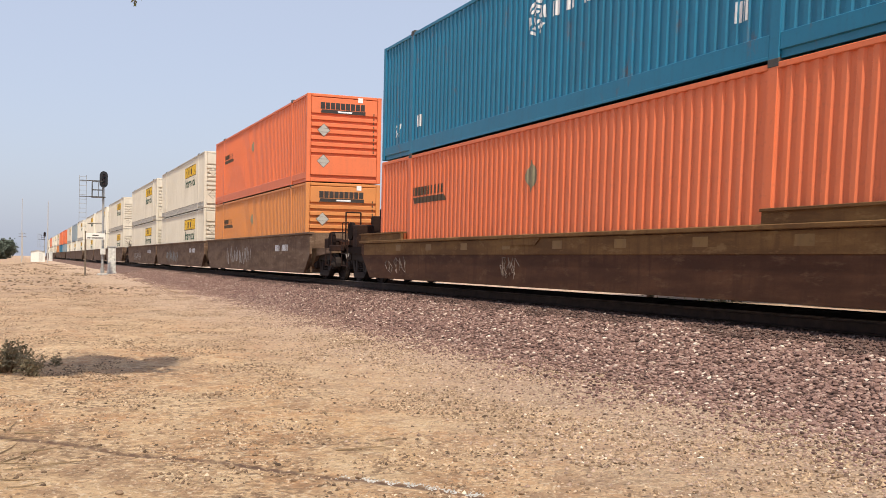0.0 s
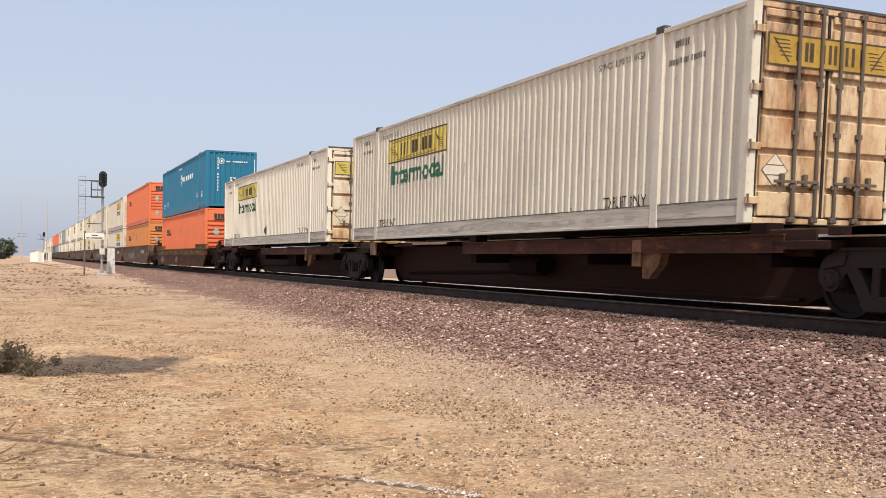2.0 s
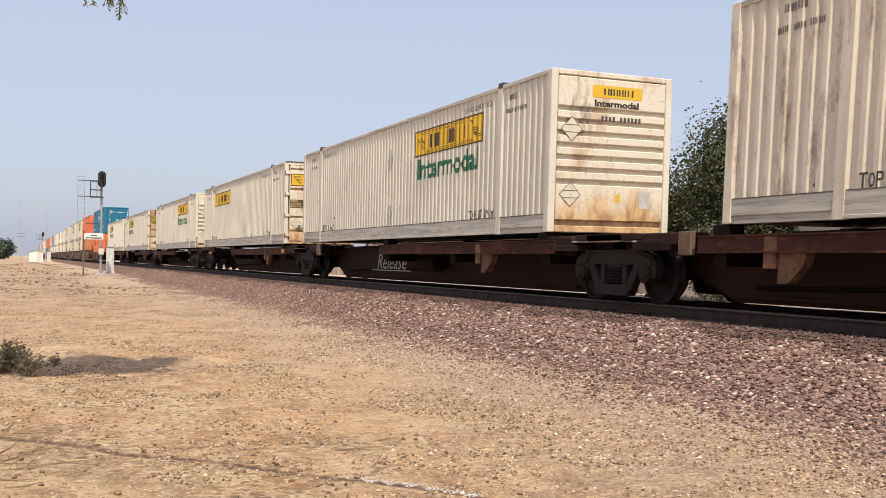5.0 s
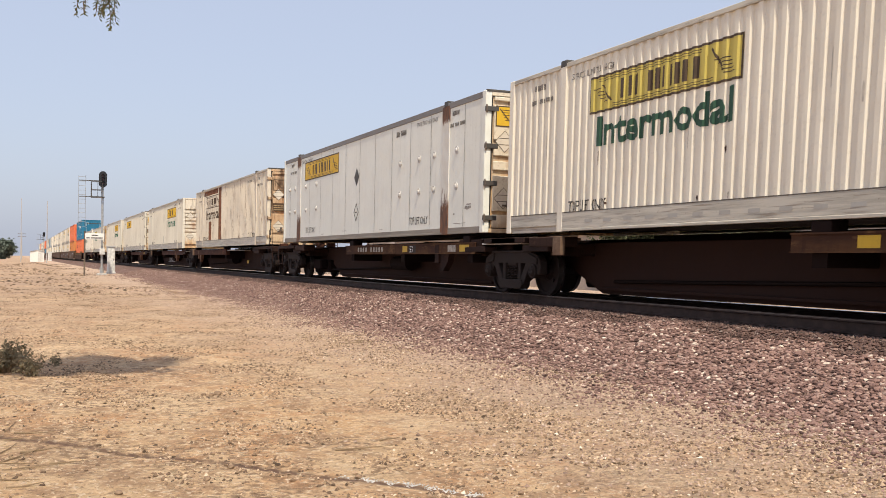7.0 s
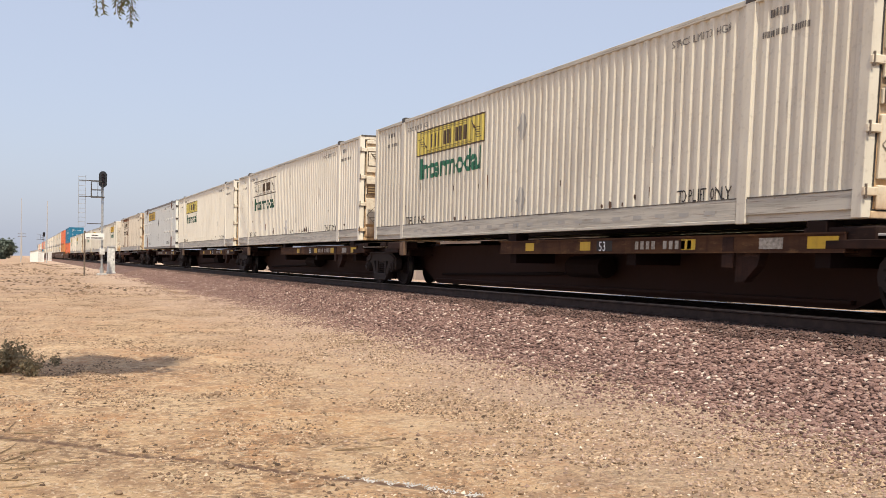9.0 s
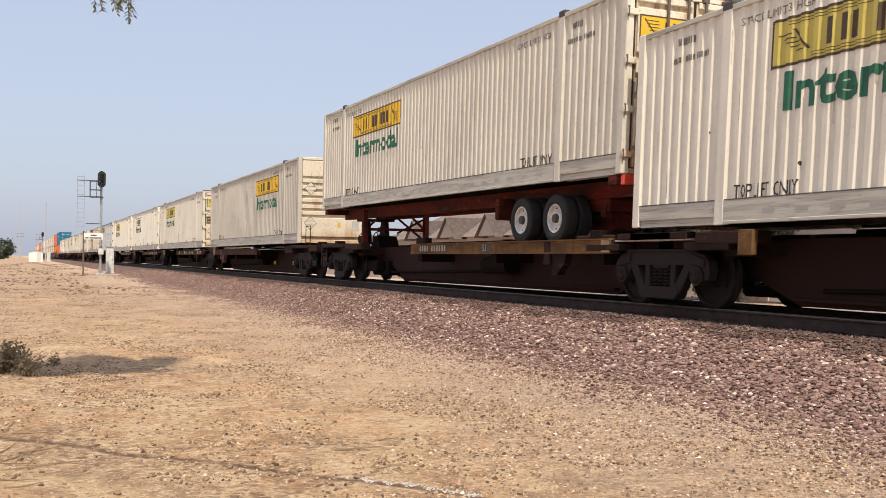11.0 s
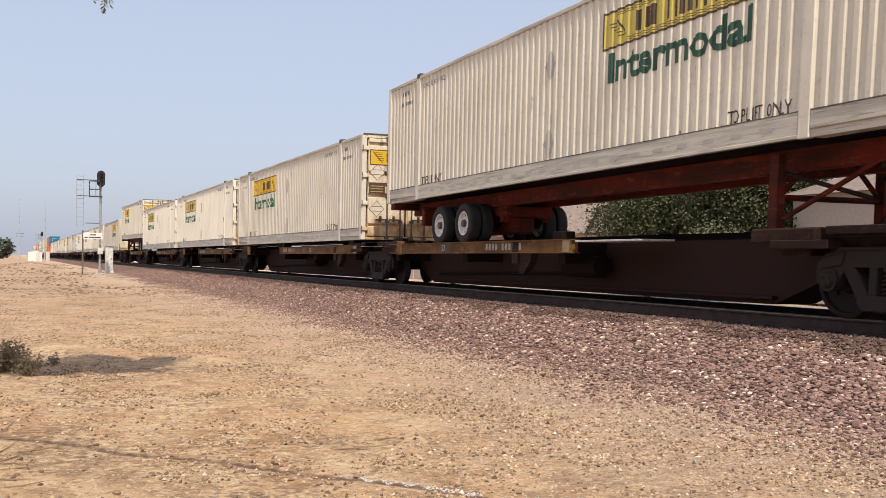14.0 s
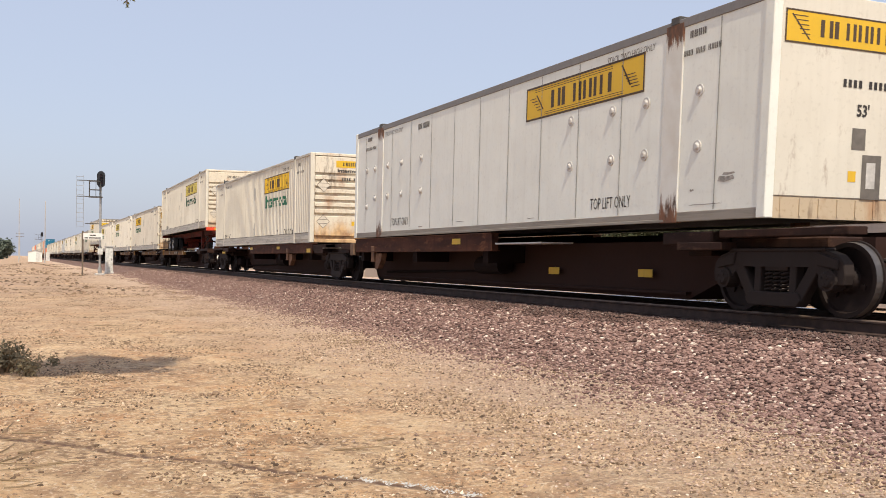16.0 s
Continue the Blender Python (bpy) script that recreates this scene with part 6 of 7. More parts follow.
def stack_locks(box_):
    """Twist locks between two stacked boxes, at the lifting posts."""
    for s in (-1, 1):
        for k in (-1, 1):
            hang("twist_lock", kept(("lock", s, k), "twist_lock", DARK_GREY, lambda bm: box(bm, s * (W2 - 0.2), s * (W2 - 0.02), k * POST - 0.09, k * POST + 0.09, -0.04, 0.06, 0.008)), box_)


stack_locks(orange_up)
teal = container("container", "teal blue corrugated container stacked on an orange one", at(23.77, 3.195), TEAL, TEAL_END, "folded", lift_words=False)


def teal_marks(bm):
    n = 18
    for k in range(3):
        for i in range(6):
            a = i * 1.047 + 0.5
            r = 0.34 - 0.1 * k
            bm.faces.new([bm.verts.new((0, 0.05 + math.cos(a + d) * q, 1.9 + math.sin(a + d) * q)) for d, q in ((0, r), (0.75, r), (0.75, r - 0.06), (0, r - 0.06))])
    word_blocks(bm, -0.5, 1.78, 3.6, 0.26, (1, 1, 8), 0.3)
    write(bm, "53'", 0.42, -L2 + 1.35, 0.58, 1, 0.01, 0.42)
    write(bm, "53'", 0.42, L2 - 0.9, 0.5, 1, 0.01, 0.36)
    for y in (-L2 + 2.75, L2 - 2.3):
        word_blocks(bm, y, 0.6, 0.28, 0.28, (2,))
    word_blocks(bm, 1.2, 2.55, 1.1, 0.09, (9,))


drawing("lettering", ("tealmarks",), WHITE_INK, True, teal, teal_marks, "white painted lettering")
end_drawing("end_number", ("tealnum",), WHITE_INK, teal, [(-0.71, -0.655, 2.44 - 0.16 * i, 2.54 - 0.16 * i) for i in range(11) if i != 4] + [(-0.26 + 0.11 * i, -0.19 + 0.11 * i, 2.32, 2.385) for i in range(10) if i != 2] + [(1.16, 1.2, 1.4 + 0.08 * i, 1.46 + 0.08 * i) for i in range(14)], "white painted number", 0.003)
vs_, fs_ = letters("53'", 0.28, 1.0, 0.003)
bm_ = bmesh.new()
made_ = [bm_.verts.new((-0.08 + a, -L2 - 0.003, 1.36 + b)) for a, b, _ in vs_]
for f_ in fs_:
    bm_.faces.new([made_[i] for i in f_])
part("lettering", bm_, WHITE_INK, teal, "white painted size mark")
end_drawing("label_sheet", ("tealsheet",), WHITE_INK, teal, [(-0.14, 0.28, 0.56, 0.84)], "white label sheet", 0.003)
end_drawing("label_print", ("tealprint",), RUSTY, teal, [(-0.11 + 0.05 * i, -0.075 + 0.05 * i, 0.61, 0.68) for i in range(7)], "", 0.005)
end_drawing("emblem", ("tealring",), WHITE_INK, teal, [[(-0.5 + r * math.cos(k * 1.047 + d), 2.36 + r * math.sin(k * 1.047 + d)) for d, r in ((0, 0.15), (0.8, 0.15), (0.8, 0.11), (0, 0.11))] for k in range(6)] + [[(-0.5 + 0.06 * math.cos(k * 1.047), 2.36 + 0.06 * math.sin(k * 1.047)) for k in range(6)]], "", 0.003)
stack_locks(teal)
TRAIN.append(teal)

ahead = [(85.5 - L2, WHITE_CREAM, WHITE_CREAM, True), (66.54 - L2, WHITE_CREAM, WHITE_CREAM, True)]
mids, y = [], 101.0
for k in range(14):
    mids.append(y)
    y += 19.2 if k % 3 != 2 else 23.45
skins = [(WHITE_CREAM, WHITE_CREAM), (WHITE_CLEAN, WHITE_CLEAN), (WHITE_CLEAN, WHITE_CLEAN), (WHITE_CLEAN, WHITE_CLEAN), (GREYBLUE, WHITE_CLEAN), (WHITE_CREAM, WHITE_CLEAN),
         (ORANGE, GREYBLUE), (ORANGE, TEAL), (WHITE_CREAM, ORANGE_OLD), (WHITE_CLEAN, WHITE_CREAM), (WHITE_CLEAN, WHITE_CLEAN), (ORANGE, WHITE_CREAM), (WHITE_CLEAN, WHITE_CLEAN), (GREYBLUE, WHITE_CLEAN)]
ahead += [(m_, u, l, u is WHITE_CREAM) for m_, (u, l) in zip(mids, skins)]
for mid, up, low, signed in ahead:
    for skin, z, where in ((low, 0.26, "in a well car"), (up, 3.195, "stacked on another")):
        tone = {ORANGE: "orange", ORANGE_OLD: "faded orange", TEAL: "teal", GREYBLUE: "grey-blue", WHITE_CLEAN: "white", WHITE_CREAM: "cream white"}[skin]
        sg = (RIGHT_SIGN, 1.9, YELLOW, INK_BROWN) if "white" in tone else None
        c = container("container", tone + " corrugated container " + where, at(mid + L2, z), skin, skin, "nose", True, sg, GREEN_DARK if sg else None, lift_words=False)
        if sg:
            nose_marks(c)
        if z > 1:
            stack_locks(c)
        TRAIN.append(c)

TRAIN.append(well_car("brown single well car carrying a teal and an orange box", 15.695, 10.3, 10.3, 1.13, WELL_BROWN, True, True, True, True))
TRAIN.append(well_car("grey-brown well car with a painted number and graffiti", 39.1, 9.6, 9.7, 1.49, WELL_GREY, False, False, True, True, 1))
TRAIN.append(well_car("grey-brown well car with faded graffiti", 58.47, 9.6, 9.6, 1.49, WELL_GREY, False, False, False, True, 2))
TRAIN.append(well_car("grey-brown well car at the head of its set", 77.4, 9.7, 9.5, 1.49, WELL_GREY, False, True, False, True, 3))
for k, mid in enumerate(mids):
    TRAIN.append(well_car("grey-brown well car under stacked boxes", mid, 9.7, 9.6, 1.49, WELL_GREY, False, k % 3 == 2, k % 3 == 0, False))

for f, r, b, p, first, last, marks, tag, hitch in (
        (1.4, -16.2, (-4.76, -14.32), CAR_RUST, True, False, "plain", None, False),
        (-16.2, -34.9, (-23.5, -32.9), CAR_RUST, False, False, "plain", None, False),
        (-34.9, -52.7, (-36.84, -45.5), CAR_RUST, False, True, "plain", "bars", True),
        (-56.6, -74.4, (-62.45, -71.9), CAR_RUST, True, False, "end", None, False),
        (-74.4, -92.6, (-81.6, -90.6), CAR_RUST, False, False, "plain", "script", False),
        (-92.6, -111.1, (-94.5, -103.2), CAR_RUST, False, True, "plain", None, False),
        (-114.7, -131.2, (-120.9, -129.5), CAR_UMBER, True, False, "yellow", None, False),
        (-131.2, -148.5, (-138.4, -146.9), CAR_UMBER, False, False, "yellow", None, False),
        (-148.5, -165.9, (-155.45, -164.0), CAR_UMBER, False, False, "yellow", None, False),
        (-165.9, -183.3, (-172.8, -181.4), CAR_UMBER, False, False, "yellow", None, False),
        (-183.3, -200.6, (-185.2, -193.9), CAR_RUST, False, True, "plain", None, False),
        (-204.6, -220.3, (-210.3, -218.8), CAR_OCHRE, True, False, "plain", None, True),
        (-220.3, -237.5, (-227.2, -235.8), CAR_OCHRE, False, False, "plain", None, False),
        (-237.5, -254.2, (-243.8, -252.4), CAR_OCHRE, False, False, "plain", None, False),
        (-254.2, -271.2, (-260.9, -269.5), CAR_OCHRE, False, False, "plain", None, False),
        (-271.2, -287.8, (-272.1, -280.84), CAR_OCHRE, False, True, "plain", None, False),
        (-292.1, -309.7, (-298.2, -307.2), CAR_RUST, True, False, "end", None, False),
        (-309.7, -328.1, (-311.6, -320.0), CAR_RUST, False, True, "plain", "tail", False)):
    TRAIN.append(spine_car("dark spine car platform with a rusty side beam" if p is CAR_RUST else "dark spine car platform with an ochre side beam", f + 0.45, r + 0.45, b, p, first, last, marks, tag, hitch))


# ---- trailer chassis ----
def chassis(front, axles, legs, hitch_at, tilt, z):
    """A red skeletal trailer under a box: frame, tandem axle, landing gear."""
    c = thing("trailer_chassis", "red skeletal trailer chassis with tandem wheels, lashed on a rail car", "trailer", at(front, z, tilt), "trailer chassis")
    for s in (-1, 1):
        def beam(bm):
            box(bm, s * 0.42, s * 0.58, -L2 + 0.1, L2 - 0.1, -0.30, 0.0, 0.01)
        part("frame_rail", build_bm(beam), RED_FRAME, c, "red painted frame rail")
        for k in (-1, 1):
            part("bolster", box(bmesh.new(), s * 0.5, s * 1.25, k * (L2 - 0.3) - 0.12, k * (L2 - 0.3) + 0.12, -0.16, -0.01, 0.01), RED_FRAME, c)
    for y in np.arange(-L2 + 0.8, L2, 1.6):
        part("cross_member", box(bmesh.new(), -0.45, 0.45, y - 0.06, y + 0.06, -0.22, -0.05), RED_FRAME, c)
    dz = 1.022 + 0.43 - z
    for k, y in enumerate(axles):
        yl = front - y - (front - L2)
        bm = bmesh.new()
        rod(bm, (-0.9, yl, dz), (0.9, yl, dz), 0.07, 10)
        box(bm, -0.6, 0.6, yl - 0.1, yl + 0.1, dz, -0.28)
        part("axle", bm, CAR_DARK, c)
        for s in (-1, 1):
            for x in (0.76, 1.05):
                def tyre(bm):
                    n = 28
                    prof = [(-0.12, 0.26), (-0.135, 0.32), (-0.12, 0.41), (-0.08, 0.43), (0.08, 0.43), (0.12, 0.41), (0.135, 0.32), (0.12, 0.26)]
                    rings = [[bm.verts.new((px, r * math.cos(6.2832 * i / n), r * math.sin(6.2832 * i / n))) for i in range(n)] for px, r in prof]
                    for a, b in zip(rings, rings[1:] + rings[:1]):
                        for i in range(n):
                            bm.faces.new((a[i], a[(i + 1) % n], b[(i + 1) % n], b[i]))
                w = hang("wheel", kept(("tyre",), "tyre", TYRE, tyre), c, Matrix.Translation((s * x, yl, dz)), "black tyre")

                def rim(bm):
                    n, prof = 28, [(-0.10, 0.262), (-0.118, 0.255), (-0.115, 0.236), (-0.06, 0.222), (-0.035, 0.19), (-0.03, 0.125), (-0.07, 0.105), (-0.075, 0.06)]
                    rings = [[bm.verts.new((px, r * math.cos(6.2832 * i / n), r * math.sin(6.2832 * i / n))) for i in range(n)] for px, r in prof]
                    for a, b in zip(rings, rings[1:]):
                        for i in range(n):
                            bm.faces.new((a[i], a[(i + 1) % n], b[(i + 1) % n], b[i]))
                    bm.faces.new(rings[-1])
                    for i in range(10):
                        a = i * 0.628
                        rod(bm, (-0.06, 0.148 * math.cos(a), 0.148 * math.sin(a)), (-0.02, 0.148 * math.cos(a), 0.148 * math.sin(a)), 0.014, 6)
                hang("rim", kept(("rim",), "rim", RIM, rim), w, None, "dished white steel rim")

                def holes(bm):
                    for i in range(5):
                        a = i * 1.2566
                        rod(bm, (-0.046, 0.2 * math.cos(a), 0.2 * math.sin(a)), (-0.03, 0.2 * math.cos(a), 0.2 * math.sin(a)), 0.024, 10)
                    rod(bm, (-0.13, 0, 0), (-0.07, 0, 0), 0.075, 14, 0.085)
                tagged(hang("hub", kept(("hub",), "hub", DARK_GREY, holes), w, None, "dark hub and hand holes"), kind="")
    ya, yb = L2 - axles[0] + 1.5, L2 - axles[1] - 0.8
    part("slider", box(box(bmesh.new(), -0.55, 0.55, yb, ya, -0.52, -0.3, 0.02), -0.3, 0.3, yb + 0.3, ya - 0.2, -0.85, -0.5, 0.03), RED_FRAME, c, "red axle slider frame")
    part("brake_chamber", rod(rod(bmesh.new(), (-0.62, ya - 0.55, -0.62), (-0.62, ya - 0.2, -0.62), 0.11, 12), (0.62, ya - 0.55, -0.62), (0.62, ya - 0.2, -0.62), 0.11, 12), CAR_DARK, c)
    for s in (-1, 1):
        for yy in (L2 - axles[0] + 0.62, (2 * L2 - axles[0] - axles[1]) / 2, L2 - axles[1] - 0.62):
            part("spring_hanger", prism(bmesh.new(), [(yy - 0.13, -0.3), (yy + 0.13, -0.3), (yy + 0.06, -0.62), (yy - 0.06, -0.62)], s * 0.44, s * 0.56), RED_FRAME, c)
        for y_ in axles:
            bm = bmesh.new()
            for i in range(4):
                box(bm, s * 0.46, s * 0.54, L2 - y_ - 0.5 + 0.07 * i, L2 - y_ + 0.5 - 0.07 * i, -0.60 - 0.028 * i, -0.576 - 0.028 * i)
            part("leaf_spring", bm, CAR_DARK, c, "dark leaf spring pack")
    part("air_tank", rod(bmesh.new(), (-0.42, ya + 0.5, -0.42), (0.42, ya + 0.5, -0.42), 0.13, 14), CAR_DARK, c, "air reservoir across the frame")
    part("mud_guard", box(bmesh.new(), -1.0, -0.62, ya - 0.2, ya - 0.05, -0.6, -0.16, 0.03), RED_FRAME, c)
    yl = L2 - legs
    foot = 1.03 - z
    for s in (-1, 1):
        part("landing_leg", box(box(bmesh.new(), s * 0.86, s * 1.0, yl - 0.08, yl + 0.08, foot, -0.1, 0.01), s * 0.8, s * 1.06, yl - 0.16, yl + 0.16, foot - 0.005, foot + 0.03, 0.006), RED_FRAME, c, "dark red landing leg")
    bm = bmesh.new()
    rod(bm, (-0.93, yl, foot + 0.42), (0.93, yl, foot + 0.42), 0.04, 8)
    for s in (-1, 1):
        rod(bm, (s * 0.9, yl, foot + 0.42), (s * 0.3, yl, -0.1), 0.035, 8)
    part("leg_brace", bm, RED_FRAME, c)
    d_ = -1 if legs > L2 else 1
    for s in (-1, 1):
        part("diagonal_strut", rod(bmesh.new(), (s * 0.9, yl, foot + 0.1), (s * 0.55, yl + d_ * 1.25, -0.28), 0.035, 8), RED_FRAME, c)
        part("diagonal_strut", rod(bmesh.new(), (s * 0.9, yl, foot + 0.75), (s * 0.5, yl + d_ * 1.15, foot + 0.35), 0.03, 8), CAR_BROWN, c)
    yh = L2 - hitch_at
    bm = bmesh.new()
    prism(bm, [(yh - 0.35, foot - 0.0), (yh + 0.35, foot - 0.0), (yh + 0.14, -0.31), (yh - 0.14, -0.31)], -0.35, -0.22)
    prism(bm, [(yh - 0.35, foot - 0.0), (yh + 0.35, foot - 0.0), (yh + 0.14, -0.31), (yh - 0.14, -0.31)], 0.22, 0.35)
    box(bm, -0.5, 0.5, yh - 0.3, yh + 0.3, -0.37, -0.30, 0.01)
    part("hitch_stand", bm, CAR_BROWN, c, "hitch stand under the kingpin")
    rear = -L2 - 0.02
    bm = bmesh.new()
    box(bm, -1.24, 1.24, rear, rear + 0.1, -0.17, -0.012, 0.01)
    part("rear_bar", bm, RED_LAMP, c, "red bumper bar")
    for x in (-0.85, -0.62, 0.6, 0.83):
        part("marker_lamp", box(bmesh.new(), x, x + 0.2, rear - 0.012, rear, -0.14, -0.05, 0.004), YELLOW, c, "amber marker lamp, unlit")
    TRAIN.append(c)


chassis(-202.9, (12.7, 13.95), 3.0, 1.3, 0.45, 2.09)
chassis(-271.9, (3.07, 4.35), 13.4, 14.9, -0.45, 2.10)


# ---- signal and lineside things ----
SX, SY = 4.95, 67.5


def signal(x, y, h, label, arm=True):
    z = lift(x, y)
    s = thing("railway_signal", label, "railway signal", Matrix.Translation((x, y, z)))
    part("base", box(bmesh.new(), -0.3, 0.3, -0.3, 0.3, -0.25, 0.12, 0.03), CHALK, s, "concrete base")
    part("mast", rod(rod(bmesh.new(), (0, 0, 0.1), (0, 0, h - 0.9), 0.075, 14), (0, 0, 0.15), (0, 0, 0.5), 0.13, 14), GALV, s)
    bm = bmesh.new()
    pts = [(0.26 * math.cos(a), 0.28 * math.sin(a) + (0.26 if math.sin(a) > 0 else -0.26)) for a in np.linspace(0, 2 * math.pi, 24, endpoint=False)]
    prism(bm, pts, -0.02, 0.02)
    bmesh.ops.rotate(bm, verts=bm.verts[:], cent=(0, 0, 0), matrix=Matrix.Rotation(radians(90), 3, 'Z'))
    bmesh.ops.translate(bm, verts=bm.verts[:], vec=(0.0, -0.16, h - 0.55))
    box(bm, -0.15, 0.15, -0.14, 0.14, h - 0.95, h - 0.15, 0.04)
    part("head", bm, SIGNAL_BLACK, s, "black oval target with hooded lenses")
    for dz in (0.24, 0.0, -0.24):
        bm = bmesh.new()
        rod(bm, (0, -0.185, h - 0.55 + dz), (0, -0.19, h - 0.55 + dz), 0.085, 16)
        part("lens", bm, LENS, s)
        bm = bmesh.new()
        for k in range(9):
            a0, a1 = radians(-10 + k * 22), radians(-10 + k * 22 + 22)
            bm.faces.new([bm.verts.new((0.1 * math.cos(a), yy, h - 0.55 + dz + 0.1 * math.sin(a))) for a, yy in ((a0, -0.18), (a1, -0.18), (a1, -0.36), (a0, -0.36))])
        part("hood", bm, SIGNAL_BLACK, s)
    p = h - 1.75        # platform
    bm = bmesh.new()
    box(bm, -0.72, 0.12, -0.32, 0.32, p, p + 0.05)
    part("platform", bm, DARK_GREY, s, "steel maintainer's platform")
    bm = bmesh.new()
    for xx, yy in ((-0.7, -0.3), (-0.7, 0.3), (-0.32, -0.3), (-0.05, -0.3), (-0.05, 0.3)):
        rod(bm, (xx, yy, p), (xx, yy, p + 1.05), 0.02, 6)
    for zz in (0.5, 1.05):
        for a, b in (((-0.7, -0.3), (-0.7, 0.3)), ((-0.7, -0.3), (-0.05, -0.3)), ((-0.7, 0.3), (-0.05, 0.3))):
            rod(bm, (*a, p + zz), (*b, p + zz), 0.018, 6)
    part("railing", bm, DARK_GREY, s)
    bm = bmesh.new()
    for xx in (-1.48, -1.05):
        rod(bm, (xx, 0.1, 3.1), (xx, 0.1, h - 0.3), 0.014, 6)
    for k in range(12):
        zz = 3.2 + k * (h - 3.6) / 11
        rod(bm, (-1.48, 0.1, zz), (-1.05, 0.1, zz), 0.012, 6)
    part("ladder", bm, GALV, s, "light steel ladder")
    bm = bmesh.new()
    for zz, far in ((p + 1.08, -1.48), (p + 0.03, -1.48), (3.35, -0.95)):
        box(bm, far, 0, -0.03, 0.03, zz, zz + 0.05)
    part("bracket", bm, DARK_GREY, s)
    part("junction_box", box(bmesh.new(), -0.16, 0.16, -0.26, -0.08, 1.35, 1.75, 0.02), CABINET, s)
    return s


signal(SX, SY, 6.85, "dark railway signal mast with an oval head and platform")
sign = thing("trackside_sign", "small white board with two dark lines on a post", "sign", Matrix.Translation((3.85, 67.0, lift(3.85, 67))))
part("post", box(bmesh.new(), -0.05, 0.05, -0.05, 0.05, -0.2, 2.9, 0.008), WOOD, sign)
part("board", box(bmesh.new(), 0.02, 1.2, -0.075, -0.052, 2.35, 2.75, 0.005), WHITE_WALL, sign, "white painted board")
bm_ = bmesh.new()
for x0, x1, z0 in ((0.42, 0.56, 2.58), (0.58, 0.8, 2.58), (0.1, 0.3, 2.41), (0.36, 1.1, 2.41)):
    box(bm_, x0, x1, -0.08, -0.074, z0, z0 + 0.075)
part("line_bar", bm_, DARK_GREY, sign)


def cabinet(x, y, w, d, h):
    c = thing("signal_cabinet", "tall pale aluminium signal cabinet on a low base", "cabinet", Matrix.Translation((x, y, lift(x, y))))
    part("body", box(bmesh.new(), -w / 2, w / 2, -d / 2, d / 2, 0.12, h, 0.02), CABINET, c)
    part("plinth", box(bmesh.new(), -w / 2 - 0.05, w / 2 + 0.05, -d / 2 - 0.05, d / 2 + 0.05, -0.2, 0.125, 0.02), CABINET, c)
    part("roof", box(bmesh.new(), -w / 2 - 0.04, w / 2 + 0.04, -d / 2 - 0.06, d / 2 + 0.06, h, h + 0.05, 0.01), GALV, c)
    part("door", box(bmesh.new(), -w / 2 + 0.04, w / 2 - 0.04, -d / 2 - 0.02, -d / 2 + 0.005, 0.2, h - 0.08, 0.008), CABINET, c)
    part("handle", box(bmesh.new(), w / 2 - 0.12, w / 2 - 0.09, -d / 2 - 0.05, -d / 2 - 0.02, 0.9, 1.05, 0.005), DARK_GREY, c)


cabinet(5.85, 71.5, 0.5, 0.55, 1.85)


def hut(x, y):
    z = lift(x, y)
    h = thing("relay_hut", "small white equipment hut with a shallow gable roof", "hut", Matrix.Translation((x, y, z)))
    part("wall", box(bmesh.new(), -1.25, 1.25, -1.4, 1.4, -0.3, 2.05, 0.02), WHITE_WALL, h)
    bm = bmesh.new()
    for a, b in (((-1.45, 2.0), (0, 2.42)), ((1.45, 2.0), (0, 2.42))):
        bm.faces.new([bm.verts.new(v) for v in ((a[0], -1.6, a[1]), (b[0], -1.6, b[1]), (b[0], 1.6, b[1]), (a[0], 1.6, a[1]))])
    bmesh.ops.solidify(bm, geom=bm.faces[:], thickness=0.08)
    part("roof", bm, WHITE_WALL, h)
    part("gable", prism(bmesh.new(), [(-1.2, 2.0), (1.2, 2.0), (0, 2.34)], -0.02, 0.02), WHITE_WALL, h).matrix_basis = Matrix.Translation((0, -1.38, 0)) @ Matrix.Rotation(radians(90), 4, 'Z')
    part("door", box(bmesh.new(), 0.2, 1.0, -1.44, -1.39, 0.0, 1.95, 0.01), CABINET, h)


hut(3.05, 205)


def pole(x, y, h, arms, label, r=0.14):
    z = lift(x, y)
    p = thing("utility_pole", label, "utility pole", Matrix.Translation((x, y, z)), "poles along the line")
    part("pole", rod(bmesh.new(), (0, 0, -0.5), (0, 0, h), r, 10, r * 0.6), CHALK, p)
    for k in range(arms):
        bm = box(bmesh.new(), -1.1, 1.1, -0.06, 0.06, h - 0.6 - k * 0.9, h - 0.48 - k * 0.9, 0.01)
        for xx in (-1, -0.5, 0.5, 1):
            rod(bm, (xx, 0, h - 0.48 - k * 0.9), (xx, 0, h - 0.33 - k * 0.9), 0.04, 6)
        part("crossarm", bm, WOOD, p)


pole(4.05, 172, 10.2, 0, "tall thin grey pole beside the track", 0.1)
pole(0.15, 190, 11.5, 0, "tall thin pale pole beside the hut", 0.08)
pole(0.5, 330, 8.5, 2, "distant utility pole with two crossarms")
signal(5.0, 240, 6.6, "second signal mast far along the track")
cabinet(6.2, 236, 0.8, 0.6, 2.0)


